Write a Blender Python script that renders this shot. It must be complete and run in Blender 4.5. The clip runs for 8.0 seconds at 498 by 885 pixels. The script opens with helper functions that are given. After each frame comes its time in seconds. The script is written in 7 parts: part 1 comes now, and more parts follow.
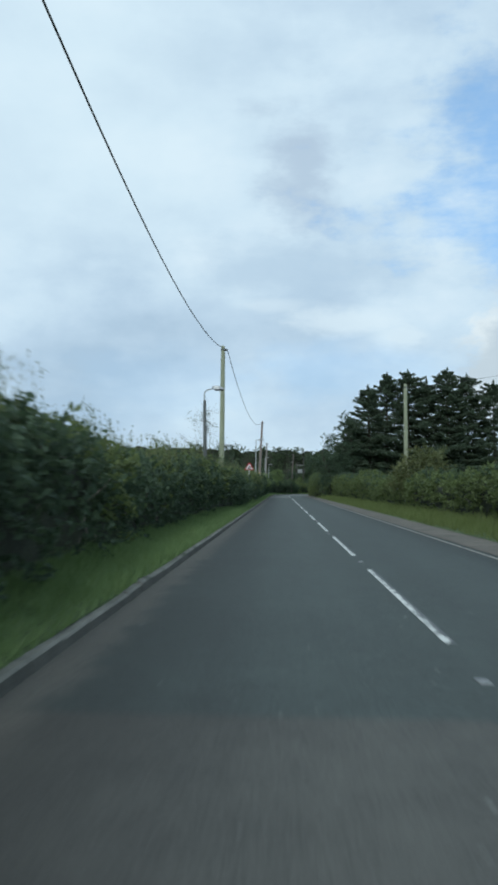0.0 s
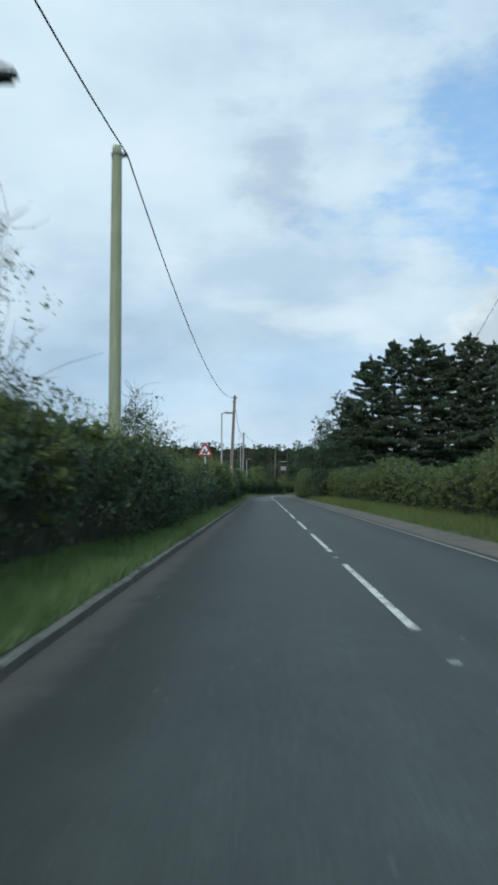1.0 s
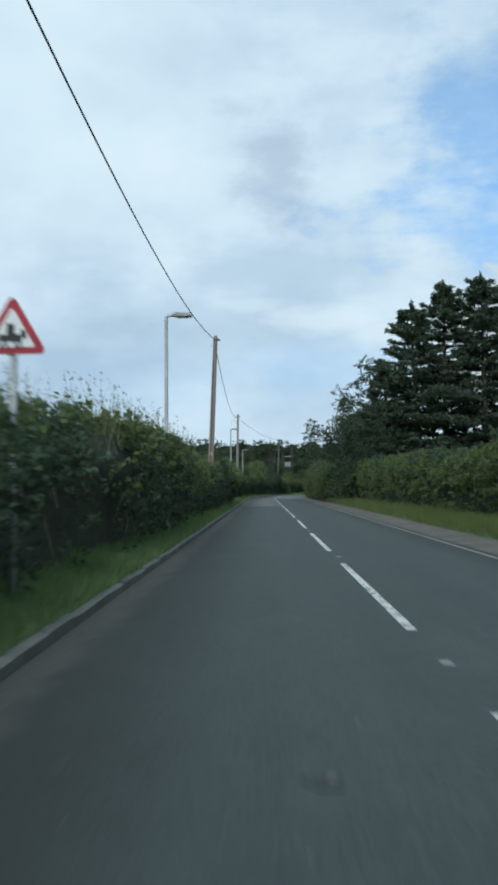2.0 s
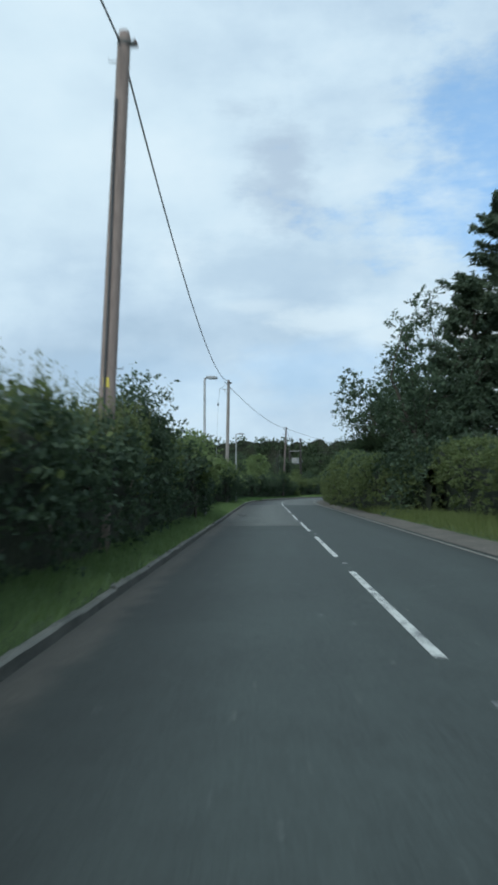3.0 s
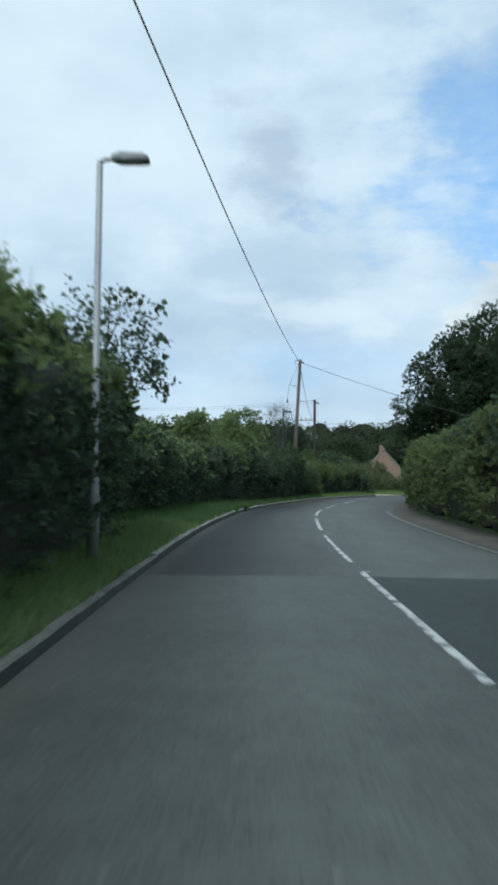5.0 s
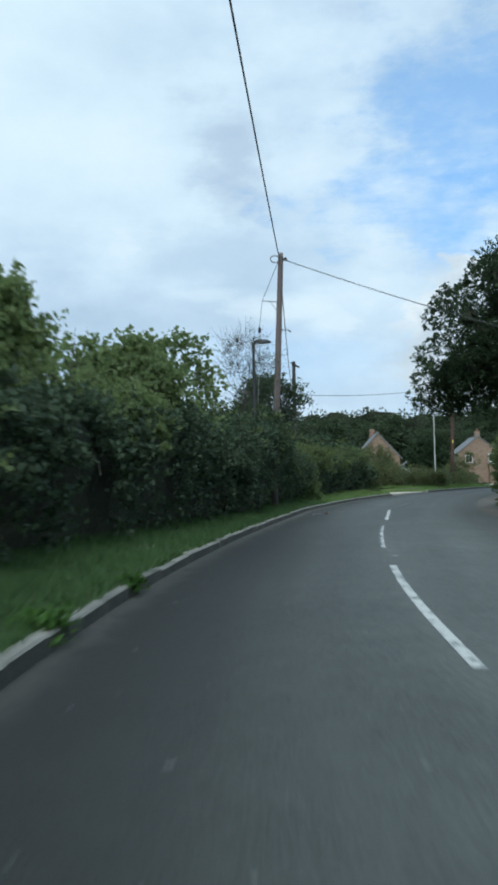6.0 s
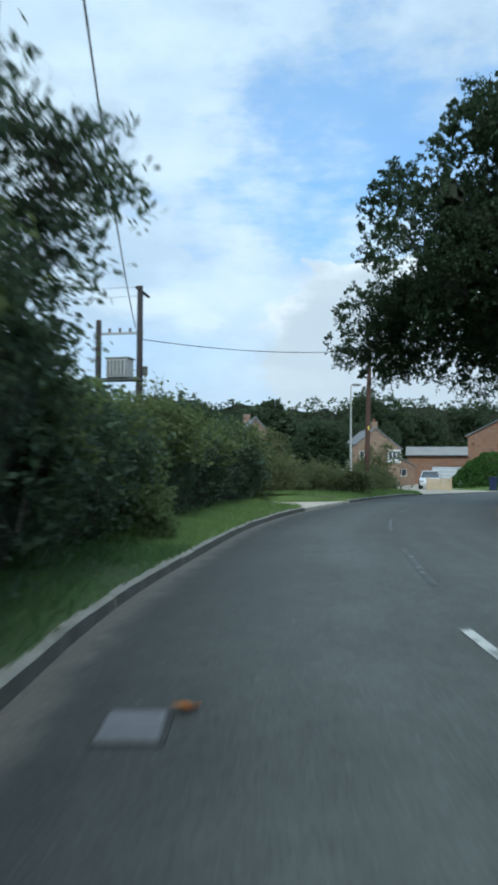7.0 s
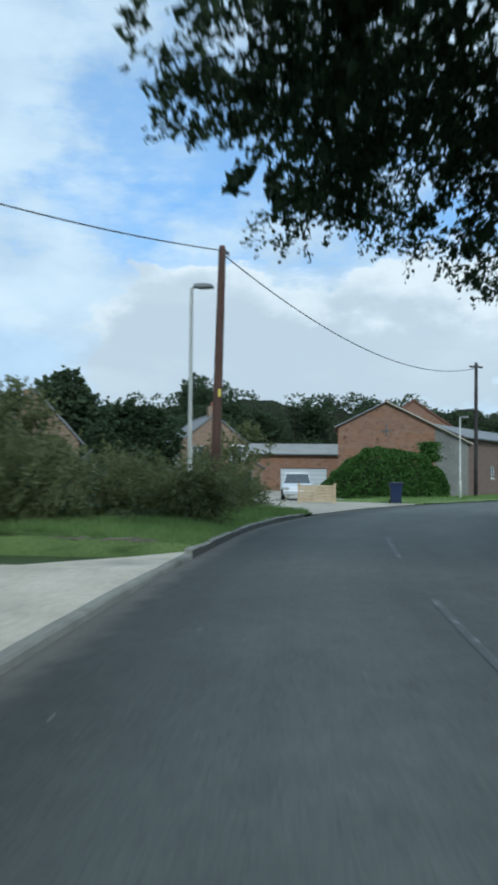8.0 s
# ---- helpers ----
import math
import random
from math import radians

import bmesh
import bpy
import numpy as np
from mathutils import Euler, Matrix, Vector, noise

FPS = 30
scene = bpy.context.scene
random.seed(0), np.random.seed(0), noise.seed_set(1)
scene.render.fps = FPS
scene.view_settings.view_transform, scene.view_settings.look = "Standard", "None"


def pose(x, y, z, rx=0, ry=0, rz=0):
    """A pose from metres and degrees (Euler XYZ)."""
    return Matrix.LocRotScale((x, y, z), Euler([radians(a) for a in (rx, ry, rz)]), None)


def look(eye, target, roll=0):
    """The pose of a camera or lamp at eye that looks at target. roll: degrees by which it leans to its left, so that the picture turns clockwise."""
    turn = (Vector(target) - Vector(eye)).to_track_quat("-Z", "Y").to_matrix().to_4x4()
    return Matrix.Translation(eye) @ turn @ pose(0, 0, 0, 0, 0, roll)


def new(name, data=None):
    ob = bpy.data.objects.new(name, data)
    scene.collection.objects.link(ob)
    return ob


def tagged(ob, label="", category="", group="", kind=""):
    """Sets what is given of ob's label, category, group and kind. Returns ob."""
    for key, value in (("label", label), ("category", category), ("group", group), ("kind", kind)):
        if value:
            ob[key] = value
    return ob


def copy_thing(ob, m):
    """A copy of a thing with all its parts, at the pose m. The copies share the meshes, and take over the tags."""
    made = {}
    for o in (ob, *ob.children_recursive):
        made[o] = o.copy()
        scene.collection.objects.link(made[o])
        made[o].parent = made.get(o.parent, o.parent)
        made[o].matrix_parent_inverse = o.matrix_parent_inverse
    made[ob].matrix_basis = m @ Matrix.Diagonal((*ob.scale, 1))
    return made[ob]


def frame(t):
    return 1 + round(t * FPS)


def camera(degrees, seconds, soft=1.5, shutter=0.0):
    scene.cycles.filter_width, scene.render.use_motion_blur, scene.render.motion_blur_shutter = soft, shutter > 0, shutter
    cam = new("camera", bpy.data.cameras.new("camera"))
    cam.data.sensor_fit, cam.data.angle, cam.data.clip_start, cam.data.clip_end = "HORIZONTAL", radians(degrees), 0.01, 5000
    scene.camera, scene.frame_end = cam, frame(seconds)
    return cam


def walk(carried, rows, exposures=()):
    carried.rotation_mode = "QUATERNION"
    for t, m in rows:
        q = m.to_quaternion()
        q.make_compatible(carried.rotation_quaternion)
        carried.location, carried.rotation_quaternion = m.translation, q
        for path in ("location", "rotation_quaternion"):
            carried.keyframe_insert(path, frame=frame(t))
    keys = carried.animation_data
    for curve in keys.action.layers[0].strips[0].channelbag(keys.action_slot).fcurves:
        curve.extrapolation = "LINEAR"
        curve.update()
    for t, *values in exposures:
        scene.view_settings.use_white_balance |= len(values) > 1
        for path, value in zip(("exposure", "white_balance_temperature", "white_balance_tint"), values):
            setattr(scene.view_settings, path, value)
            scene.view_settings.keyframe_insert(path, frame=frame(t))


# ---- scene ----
cam = camera(33.8, 8.0, soft=3.3, shutter=0.2)
# seconds, eye, target, roll
PATH = [
    (0, (-0.047, 4.724, 1.288), (-0.128, 6.719, 1.399), 0.9),
    (0.3, (-0.117, 12.85, 1.284), (-0.164, 14.846, 1.391), 1.1),
    (0.5, (-0.114, 18.212, 1.249), (-0.149, 20.208, 1.36), 0.6),
    (1, (-0.012, 31.343, 1.264), (-0.046, 33.339, 1.376), 0.2),
    (1.5, (0.021, 44.611, 1.274), (-0.016, 46.608, 1.383), -0.5),
    (2.8, (0.055, 80.949, 1.276), (0.017, 82.945, 1.39), -0.3),
    (3, (0.024, 86.563, 1.262), (-0.019, 88.559, 1.375), -0.1),
    (3.5, (-0.191, 100.652, 1.286), (-0.232, 102.648, 1.402), 1.0),
    (4, (-0.263, 114.266, 1.263), (-0.304, 116.263, 1.369), 0.4),
    (5.3, (-0.164, 146.581, 1.254), (-0.177, 148.579, 1.343), 0.6),
    (5.5, (-0.074, 151.341, 1.294), (-0.068, 153.339, 1.380), -0.3),
    (6, (0.339, 164.200, 1.275), (0.404, 166.197, 1.360), -1.2),
    (6.5, (1.278, 175.993, 1.276), (1.491, 177.980, 1.369), -0.5),
    (6.7, (1.85, 180.269, 1.316), (2.139, 182.246, 1.401), -1.3),
    (7, (3.142, 186.881, 1.263), (3.544, 188.839, 1.337), 0.3),
    (7.2, (4.164, 191.305, 1.267), (4.646, 193.244, 1.346), -0.1),
    (7.5, (6.002, 197.932, 1.267), (6.588, 199.842, 1.350), -0.0),
    (7.8, (8.304, 204.378, 1.25), (9.011, 206.247, 1.336), 0.1),
    (8, (10.160, 208.707, 1.251), (10.968, 210.535, 1.336), 0.5),
]
walk(cam, [(t, look(eye, target, roll)) for t, eye, target, roll in PATH], [(0.0, -0.05, 5850, 2.0), (5.5, 0.0, 5820, 2.0), (6.5, 0.08, 5640, 1.5), (7.2, 0.10, 5590, 1.3), (8.0, -0.04, 5560, 1.0)])

# ---- light: bright broken cloud, the sun behind it ----
SUN_EL, SUN_AZ = 37.0, 192.0
sun_data = bpy.data.lights.new("sun", "SUN")
sun_data.energy, sun_data.angle, sun_data.color = 1.75, radians(13), (1.0, 0.96, 0.90)
sun = new("sun", sun_data)
sun.rotation_euler = (radians(90 - SUN_EL), 0, radians(-SUN_AZ + 180))


class Nodes:
    """Short hand for a node tree."""

    def __init__(self, tree):
        self.tree = tree
        tree.nodes.clear()

    def add(self, kind, out=0, **given):
        n = self.tree.nodes.new(kind)
        self.feed(n, given)
        return n.outputs[out] if n.outputs else n

    def feed(self, n, given):
        for key, value in given.items():
            sock = n.inputs[int(key[1:])] if key[0] == "i" and key[1:].isdigit() else n.inputs[key.replace("_", " ")]
            if isinstance(value, bpy.types.NodeSocket):
                self.tree.links.new(value, sock)
            else:
                sock.default_value = value

    def math(self, op, a, b=0.0, c=0.0, clamp=False):
        n = self.tree.nodes.new("ShaderNodeMath")
        n.operation, n.use_clamp = op, clamp
        self.feed(n, dict(i0=a, i1=b, i2=c))
        return n.outputs[0]

    def ramp(self, fac, stops, out=0):
        n = self.tree.nodes.new("ShaderNodeValToRGB")
        e = n.color_ramp.elements
        while len(e) < len(stops):
            e.new(0.5)
        for k, (at, col) in zip(e, stops):
            k.position = at
            k.color = (*col, 1) if len(col) == 3 else col
        self.tree.links.new(fac, n.inputs[0])
        return n.outputs[out]

    def mix(self, fac, a, b):
        n = self.tree.nodes.new("ShaderNodeMix")
        n.data_type = "RGBA"
        self.feed(n, dict(i0=fac, i6=a, i7=b))
        return n.outputs[2]

    def times(self, a, b):
        n = self.tree.nodes.new("ShaderNodeVectorMath")
        n.operation = "MULTIPLY"
        self.feed(n, dict(i0=a, i1=b))
        return n.outputs[0]

    def noise(self, vec, scale, detail=4.0, rough=0.55, out=0):
        return self.add("ShaderNodeTexNoise", out, Vector=vec, Scale=scale, Detail=detail, Roughness=rough)


def smooth(n, x, lo, hi):
    """0 to 1 as x goes from lo to hi, or from hi down to lo where lo is the larger."""
    m = n.tree.nodes.new("ShaderNodeMapRange")
    m.interpolation_type = "SMOOTHSTEP"
    n.feed(m, dict(i0=x, i1=min(lo, hi), i2=max(lo, hi), i3=float(lo > hi), i4=float(lo <= hi)))
    return m.outputs[0]


def build_sky():
    world = bpy.data.worlds.new("sky")
    scene.world = world
    world.use_nodes = True
    n = Nodes(world.node_tree)
    d = n.add("ShaderNodeTexCoord")
    sep = n.add("ShaderNodeSeparateXYZ", i0=d).node
    x, y, z = sep.outputs
    az = n.math("ARCTAN2", x, y)
    el = n.math("ARCSINE", z)
    deg = math.pi / 180
    flat = n.add("ShaderNodeCombineXYZ", i0=az, i1=n.math("MULTIPLY", el, 1.5), i2=0.35)
    big = n.noise(flat, 3.0, 6.0, 0.52)
    wisps = n.noise(n.add("ShaderNodeCombineXYZ", i0=az, i1=n.math("MULTIPLY", el, 2.8), i2=1.7), 4.5, 7.0, 0.55)
    lumps = n.noise(n.add("ShaderNodeCombineXYZ", i0=az, i1=n.math("MULTIPLY", el, 1.4), i2=4.2), 5.5, 7.0, 0.56)
    fray = n.noise(n.add("ShaderNodeCombineXYZ", i0=az, i1=n.math("MULTIPLY", el, 2.2), i2=7.9), 14.0, 6.0, 0.6)

    def spot(a, e, ra, re, ragged, inner=0.45, outer=1.15):
        """A cloud or a gap in the cloud round a bearing and a height in degrees, with a ragged rim."""
        ua = n.math("DIVIDE", n.math("SUBTRACT", az, a * deg), ra * deg)
        ue = n.math("DIVIDE", n.math("SUBTRACT", el, e * deg), re * deg)
        r = n.math("SQRT", n.math("ADD", n.math("MULTIPLY", ua, ua), n.math("MULTIPLY", ue, ue)))
        r = n.math("ADD", r, n.math("MULTIPLY", n.math("SUBTRACT", lumps, 0.5), ragged))
        r = n.math("ADD", r, n.math("MULTIPLY", n.math("SUBTRACT", wisps, 0.5), ragged * 0.7))
        r = n.math("ADD", r, n.math("MULTIPLY", n.math("SUBTRACT", fray, 0.5), ragged * 0.9))
        return smooth(n, r, outer, inner)

    # the open blue reach in the cloud cover, clearest just above the heaped cloud to the east, streaked higher up
    gap = spot(25, 20.5, 17.5, 8.6, 2.0, 0.22, 1.25)
    gap = n.math("MAXIMUM", gap, n.math("MULTIPLY", spot(6, 8.0, 10, 2.2, 1.6, 0.2, 1.3), 0.22))
    gap = n.math("MAXIMUM", gap, n.math("MULTIPLY", spot(-7, 7.0, 9, 2.6, 1.9, 0.2, 1.3), 0.1))
    veil = n.math("ADD", n.math("MULTIPLY", smooth(n, wisps, 0.42, 0.62), 0.40), n.math("MULTIPLY", smooth(n, el, 17 * deg, 25 * deg), 0.28))
    cover = n.math("SUBTRACT", 1.0, n.math("MULTIPLY", gap, n.math("SUBTRACT", 1.0, veil, clamp=True)), clamp=True)
    shade = n.math("ADD", n.math("MULTIPLY", big, 0.45), n.math("ADD", n.math("MULTIPLY", lumps, 0.35), n.math("MULTIPLY", wisps, 0.20)))
    cloud = n.ramp(shade, [(0.39, (0.48, 0.58, 0.69)), (0.47, (0.59, 0.685, 0.785)), (0.54, (0.70, 0.79, 0.865)), (0.62, (0.81, 0.87, 0.915))])
    # the high cloud to the west is whiter; a flat grey bank lies below it
    west = n.math("MULTIPLY", smooth(n, az, 9 * deg, -16 * deg), smooth(n, el, 12 * deg, 22 * deg))
    cloud = n.mix(n.math("MULTIPLY", west, 0.6), cloud, (0.80, 0.88, 0.92, 1))
    cloud = n.mix(n.math("MULTIPLY", spot(1, 15.0, 13, 2.6, 1.3, 0.2, 1.2), 0.6), cloud, (0.52, 0.62, 0.73, 1))
    # a small grey cloud over the road, with a hooked wisp beside it
    cloud = n.mix(n.math("MULTIPLY", spot(1.4, 22.3, 3.6, 5.2, 2.0, 0.1, 1.15), 0.80), cloud, (0.51, 0.58, 0.68, 1))
    cloud = n.mix(n.math("MULTIPLY", spot(-2.0, 25.2, 2.4, 0.9, 2.0, 0.1, 1.1), 0.70), cloud, (0.58, 0.66, 0.75, 1))
    # a bright streak low over the road
    streak = n.math("MAXIMUM", spot(5.2, 11.7, 5.5, 1.0, 2.4, 0.2, 1.2), n.math("MULTIPLY", spot(-1.5, 12.7, 3.4, 0.6, 2.4, 0.1, 1.2), 0.6))
    streak = n.math("MAXIMUM", streak, spot(8.6, 10.4, 2.8, 1.4, 2.2, 0.2, 1.1))
    cloud = n.mix(n.math("MULTIPLY", streak, 0.6), cloud, (0.86, 0.91, 0.93, 1))
    cover = n.math("MAXIMUM", cover, streak)
    # heaped cloud to the east: cream crests over a warm grey body
    heap_ = n.math("MAXIMUM", spot(23, 9.0, 13, 6.2, 0.9, 0.86, 1.02), spot(35, 10.0, 9, 5.6, 0.9, 0.86, 1.02))
    crest = n.math("ADD", n.math("SUBTRACT", el, 13.0 * deg), n.math("ADD", n.math("MULTIPLY", n.math("SUBTRACT", lumps, 0.5), 0.34), n.math("MULTIPLY", n.math("SUBTRACT", fray, 0.5), 0.10)))
    belly = n.mix(smooth(n, crest, -2.2 * deg, 1.4 * deg), (0.63, 0.67, 0.70, 1), (0.90, 0.905, 0.89, 1))
    belly = n.mix(n.math("MULTIPLY", smooth(n, wisps, 0.50, 0.66), 0.3), belly, (0.80, 0.83, 0.84, 1))
    cloud = n.mix(n.math("MULTIPLY", heap_, 0.9), cloud, belly)
    cover = n.math("MAXIMUM", cover, heap_)
    air = world.node_tree.nodes.new("ShaderNodeTexSky")
    air.sky_type, air.sun_disc = "NISHITA", False
    air.sun_elevation, air.sun_rotation = radians(SUN_EL), radians(SUN_AZ)
    air.air_density, air.dust_density, air.ozone_density = 1.0, 0.6, 2.0
    blue = n.add("ShaderNodeBackground", Color=air.outputs[0], Strength=0.15)
    white = n.add("ShaderNodeBackground", Color=cloud, Strength=1.0)
    haze = n.add("ShaderNodeBackground", Color=(0.29, 0.58, 1.0, 1), Strength=1.0)
    blue = n.add("ShaderNodeMixShader", i0=0.5, i1=blue, i2=haze)
    both = n.add("ShaderNodeMixShader", i0=cover, i1=blue, i2=white)
    n.add("ShaderNodeOutputWorld", Surface=both)


build_sky()

# ---- materials ----
def material(name):
    m = bpy.data.materials.new(name)
    m.use_nodes = True
    return m, Nodes(m.node_tree)


def finish(n, colour, rough=0.8, metal=0.0, bump=None, depth=0.01, spec=0.4, **more):
    given = dict(Base_Color=colour, Roughness=rough, Metallic=metal, **{"Specular_IOR_Level": spec}, **more)
    if bump is not None:
        given["Normal"] = n.add("ShaderNodeBump", Height=bump, Distance=depth, Strength=0.8)
    bsdf = n.add("ShaderNodeBsdfPrincipled", **given)
    n.add("ShaderNodeOutputMaterial", Surface=bsdf)
    return bsdf


def place_of(n):
    return n.add("ShaderNodeNewGeometry")


def speckled(name, dark, light, fine, coarse, rough=0.8, bump=0.004, metal=0.0, spec=0.4, stain=None):
    """A plain rough stuff: fine grain between two colours and larger blotches."""
    m, n = material(name)
    p = place_of(n)
    a = n.noise(p, fine, 3.0, 0.6)
    b = n.noise(p, coarse, 4.0, 0.6)
    col = n.ramp(n.math("ADD", n.math("MULTIPLY", a, 0.5), n.math("MULTIPLY", b, 0.5)), [(0.34, dark), (0.66, light)])
    if stain:
        col = n.mix(smooth(n, n.noise(p, coarse * 0.45, 5.0, 0.65), 0.52, 0.7), col, (*stain, 1))
    finish(n, col, rough, metal, a, bump, spec)
    return m


def asphalt(name, base, silt=1.0, edge=1.0, fade=None, gutter=(0.50, 0.16)):
    """Worn asphalt. The surface map gives metres across the road from the kerb, and along it."""
    m, n = material(name)
    p = place_of(n)
    across = n.add("ShaderNodeTexCoord", 2)
    sep = n.add("ShaderNodeSeparateXYZ", i0=across).node
    off, run = sep.outputs[0], sep.outputs[1]
    grain = n.noise(p, 120.0, 2.0, 0.7)
    stone = n.add("ShaderNodeRGBToBW", i0=n.add("ShaderNodeTexVoronoi", 1, Vector=p, Scale=60.0))
    streak = n.noise(n.add("ShaderNodeCombineXYZ", i0=off, i1=n.math("MULTIPLY", run, 0.07)), 2.3, 5.0, 0.6)
    band = n.noise(n.add("ShaderNodeCombineXYZ", i0=off, i1=n.math("MULTIPLY", run, 0.012), i2=3.0), 1.1, 3.0, 0.5)
    blotch = n.noise(p, 0.45, 6.0, 0.65)
    rough_patch = n.noise(p, 3.0, 6.0, 0.72)
    v = n.math("ADD", n.math("MULTIPLY", stone, 0.3), n.math("MULTIPLY", grain, 0.7))
    w = n.math("ADD", n.math("MULTIPLY", streak, 0.22), n.math("MULTIPLY", band, 0.22))
    w = n.math("ADD", w, n.math("ADD", n.math("MULTIPLY", blotch, 0.26), n.math("MULTIPLY", rough_patch, 0.30)))
    col = n.ramp(w, [(0.37, tuple(c * 0.56 for c in base)), (0.5, base), (0.63, tuple(c * 1.52 for c in base))])
    col = n.mix(n.math("MULTIPLY", smooth(n, v, 0.42, 0.72), 0.45), col, tuple(c * 2.2 for c in base) + (1,))
    col = n.mix(n.math("MULTIPLY", smooth(n, v, 0.46, 0.30), 0.6), col, tuple(c * 0.35 for c in base) + (1,))
    # Across the lane: wear bands, with the mid-lane sheen put into the colour.
    lane_tone = n.ramp(n.math("DIVIDE", n.math("ADD", off, n.math("MULTIPLY", n.math("SUBTRACT", blotch, 0.5), 0.5)), 6.0), [(0.02, (0.56 * edge,) * 3), (0.15, (0.69 * edge,) * 3), (0.27, (1.02,) * 3), (0.40, (1.12,) * 3), (0.50, (0.96,) * 3), (0.60, (1.0,) * 3), (0.72, (1.06,) * 3), (0.86, (0.94,) * 3), (0.98, (0.72,) * 3)])
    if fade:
        # before the bend the kerb side is painted darker, the middle brighter
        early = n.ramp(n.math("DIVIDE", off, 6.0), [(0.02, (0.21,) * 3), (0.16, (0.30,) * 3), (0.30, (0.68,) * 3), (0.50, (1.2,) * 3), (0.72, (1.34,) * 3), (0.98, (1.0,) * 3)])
        lane_tone = n.mix(smooth(n, run, *fade), early, lane_tone)
    col = n.times(col, lane_tone)
    chips = smooth(n, n.noise(p, 8.0, 2.0, 0.5), 0.735, 0.75)
    col = n.mix(n.math("MULTIPLY", chips, 0.5), col, (0.30, 0.31, 0.30, 1))
    if silt:
        reach = n.math("ADD", off, n.math("MULTIPLY", n.math("SUBTRACT", n.noise(p, 1.6, 6.0, 0.7), 0.5), 0.80))
        dirt = n.ramp(n.noise(p, 30.0, 4.0, 0.7), [(0.3, (0.048 * silt, 0.047 * silt, 0.042 * silt)), (0.7, (0.118 * silt, 0.112 * silt, 0.098 * silt))])
        lie = smooth(n, reach, *gutter)
        if fade:
            lie = n.math("MULTIPLY", lie, n.math("ADD", 0.35, n.math("MULTIPLY", smooth(n, run, *fade), 0.65)))
        col = n.mix(n.math("MULTIPLY", lie, min(0.75 * silt, 0.95)), col, dirt)
    rough = n.math("ADD", 0.58, n.math("MULTIPLY", w, 0.4))
    finish(n, col, rough, 0.0, v, 0.006, 0.35)
    return m


def paint(name, colour, wear, mid=3.05, bare=(0.07, 0.075, 0.078)):
    """Road paint, worn through to the asphalt in flakes."""
    m, n = material(name)
    p = place_of(n)
    a = n.noise(p, 16.0, 8.0, 0.82)
    b = n.noise(p, 3.4, 4.0, 0.6)
    off = n.add("ShaderNodeSeparateXYZ", i0=n.add("ShaderNodeTexCoord", 2))
    rim = n.math("POWER", n.math("DIVIDE", n.math("ABSOLUTE", n.math("SUBTRACT", off, mid)), 0.11), 4.0)
    worn = n.math("ADD", n.math("ADD", n.math("MULTIPLY", a, 0.6), n.math("MULTIPLY", b, 0.4)), n.math("MULTIPLY", rim, 0.10))
    gone = smooth(n, worn, wear + 0.005, wear + 0.03)
    col = n.mix(gone, n.mix(n.noise(p, 60.0), tuple(c * 0.72 for c in colour) + (1,), tuple(colour) + (1,)), (*bare, 1))
    finish(n, col, 0.6, 0.0, a, 0.003)
    return m


def leaves(name, dark, light, glow=0.35, warm=None):
    """Leaf stuff, each leaf of its own green, letting some light through."""
    m, n = material(name)
    geo = n.add("ShaderNodeNewGeometry").node
    rnd = geo.outputs["Random Per Island"]
    patch = n.noise(geo.outputs["Position"], 0.9, 3.0, 0.6)
    v = n.math("ADD", n.math("MULTIPLY", rnd, 0.42), n.math("MULTIPLY", patch, 0.58))
    stops = [(0.2, dark), (0.75, light)]
    if warm:
        stops.append((0.93, warm))
    col = n.ramp(v, stops)
    bsdf = n.add("ShaderNodeBsdfPrincipled", Base_Color=col, Roughness=0.62, **{"Specular_IOR_Level": 0.16})
    thin = n.add("ShaderNodeBsdfTranslucent", Color=n.mix(0.5, col, (light[0] * 1.3, light[1] * 1.35, light[2] * 0.85, 1)))
    n.add("ShaderNodeOutputMaterial", Surface=n.add("ShaderNodeMixShader", i0=glow, i1=bsdf, i2=thin))
    return m


def wood_pole(name, dark, light):
    m, n = material(name)
    p = n.add("ShaderNodeTexCoord", 3)
    long = n.add("ShaderNodeMapping", Vector=p, Scale=(14.0, 14.0, 0.7))
    g = n.noise(long, 3.0, 5.0, 0.65)
    b = n.noise(p, 0.8, 4.0, 0.6)
    col = n.ramp(n.math("ADD", n.math("MULTIPLY", g, 0.65), n.math("MULTIPLY", b, 0.35)), [(0.33, dark), (0.66, light)])
    finish(n, col, 0.85, 0.0, g, 0.01)
    return m


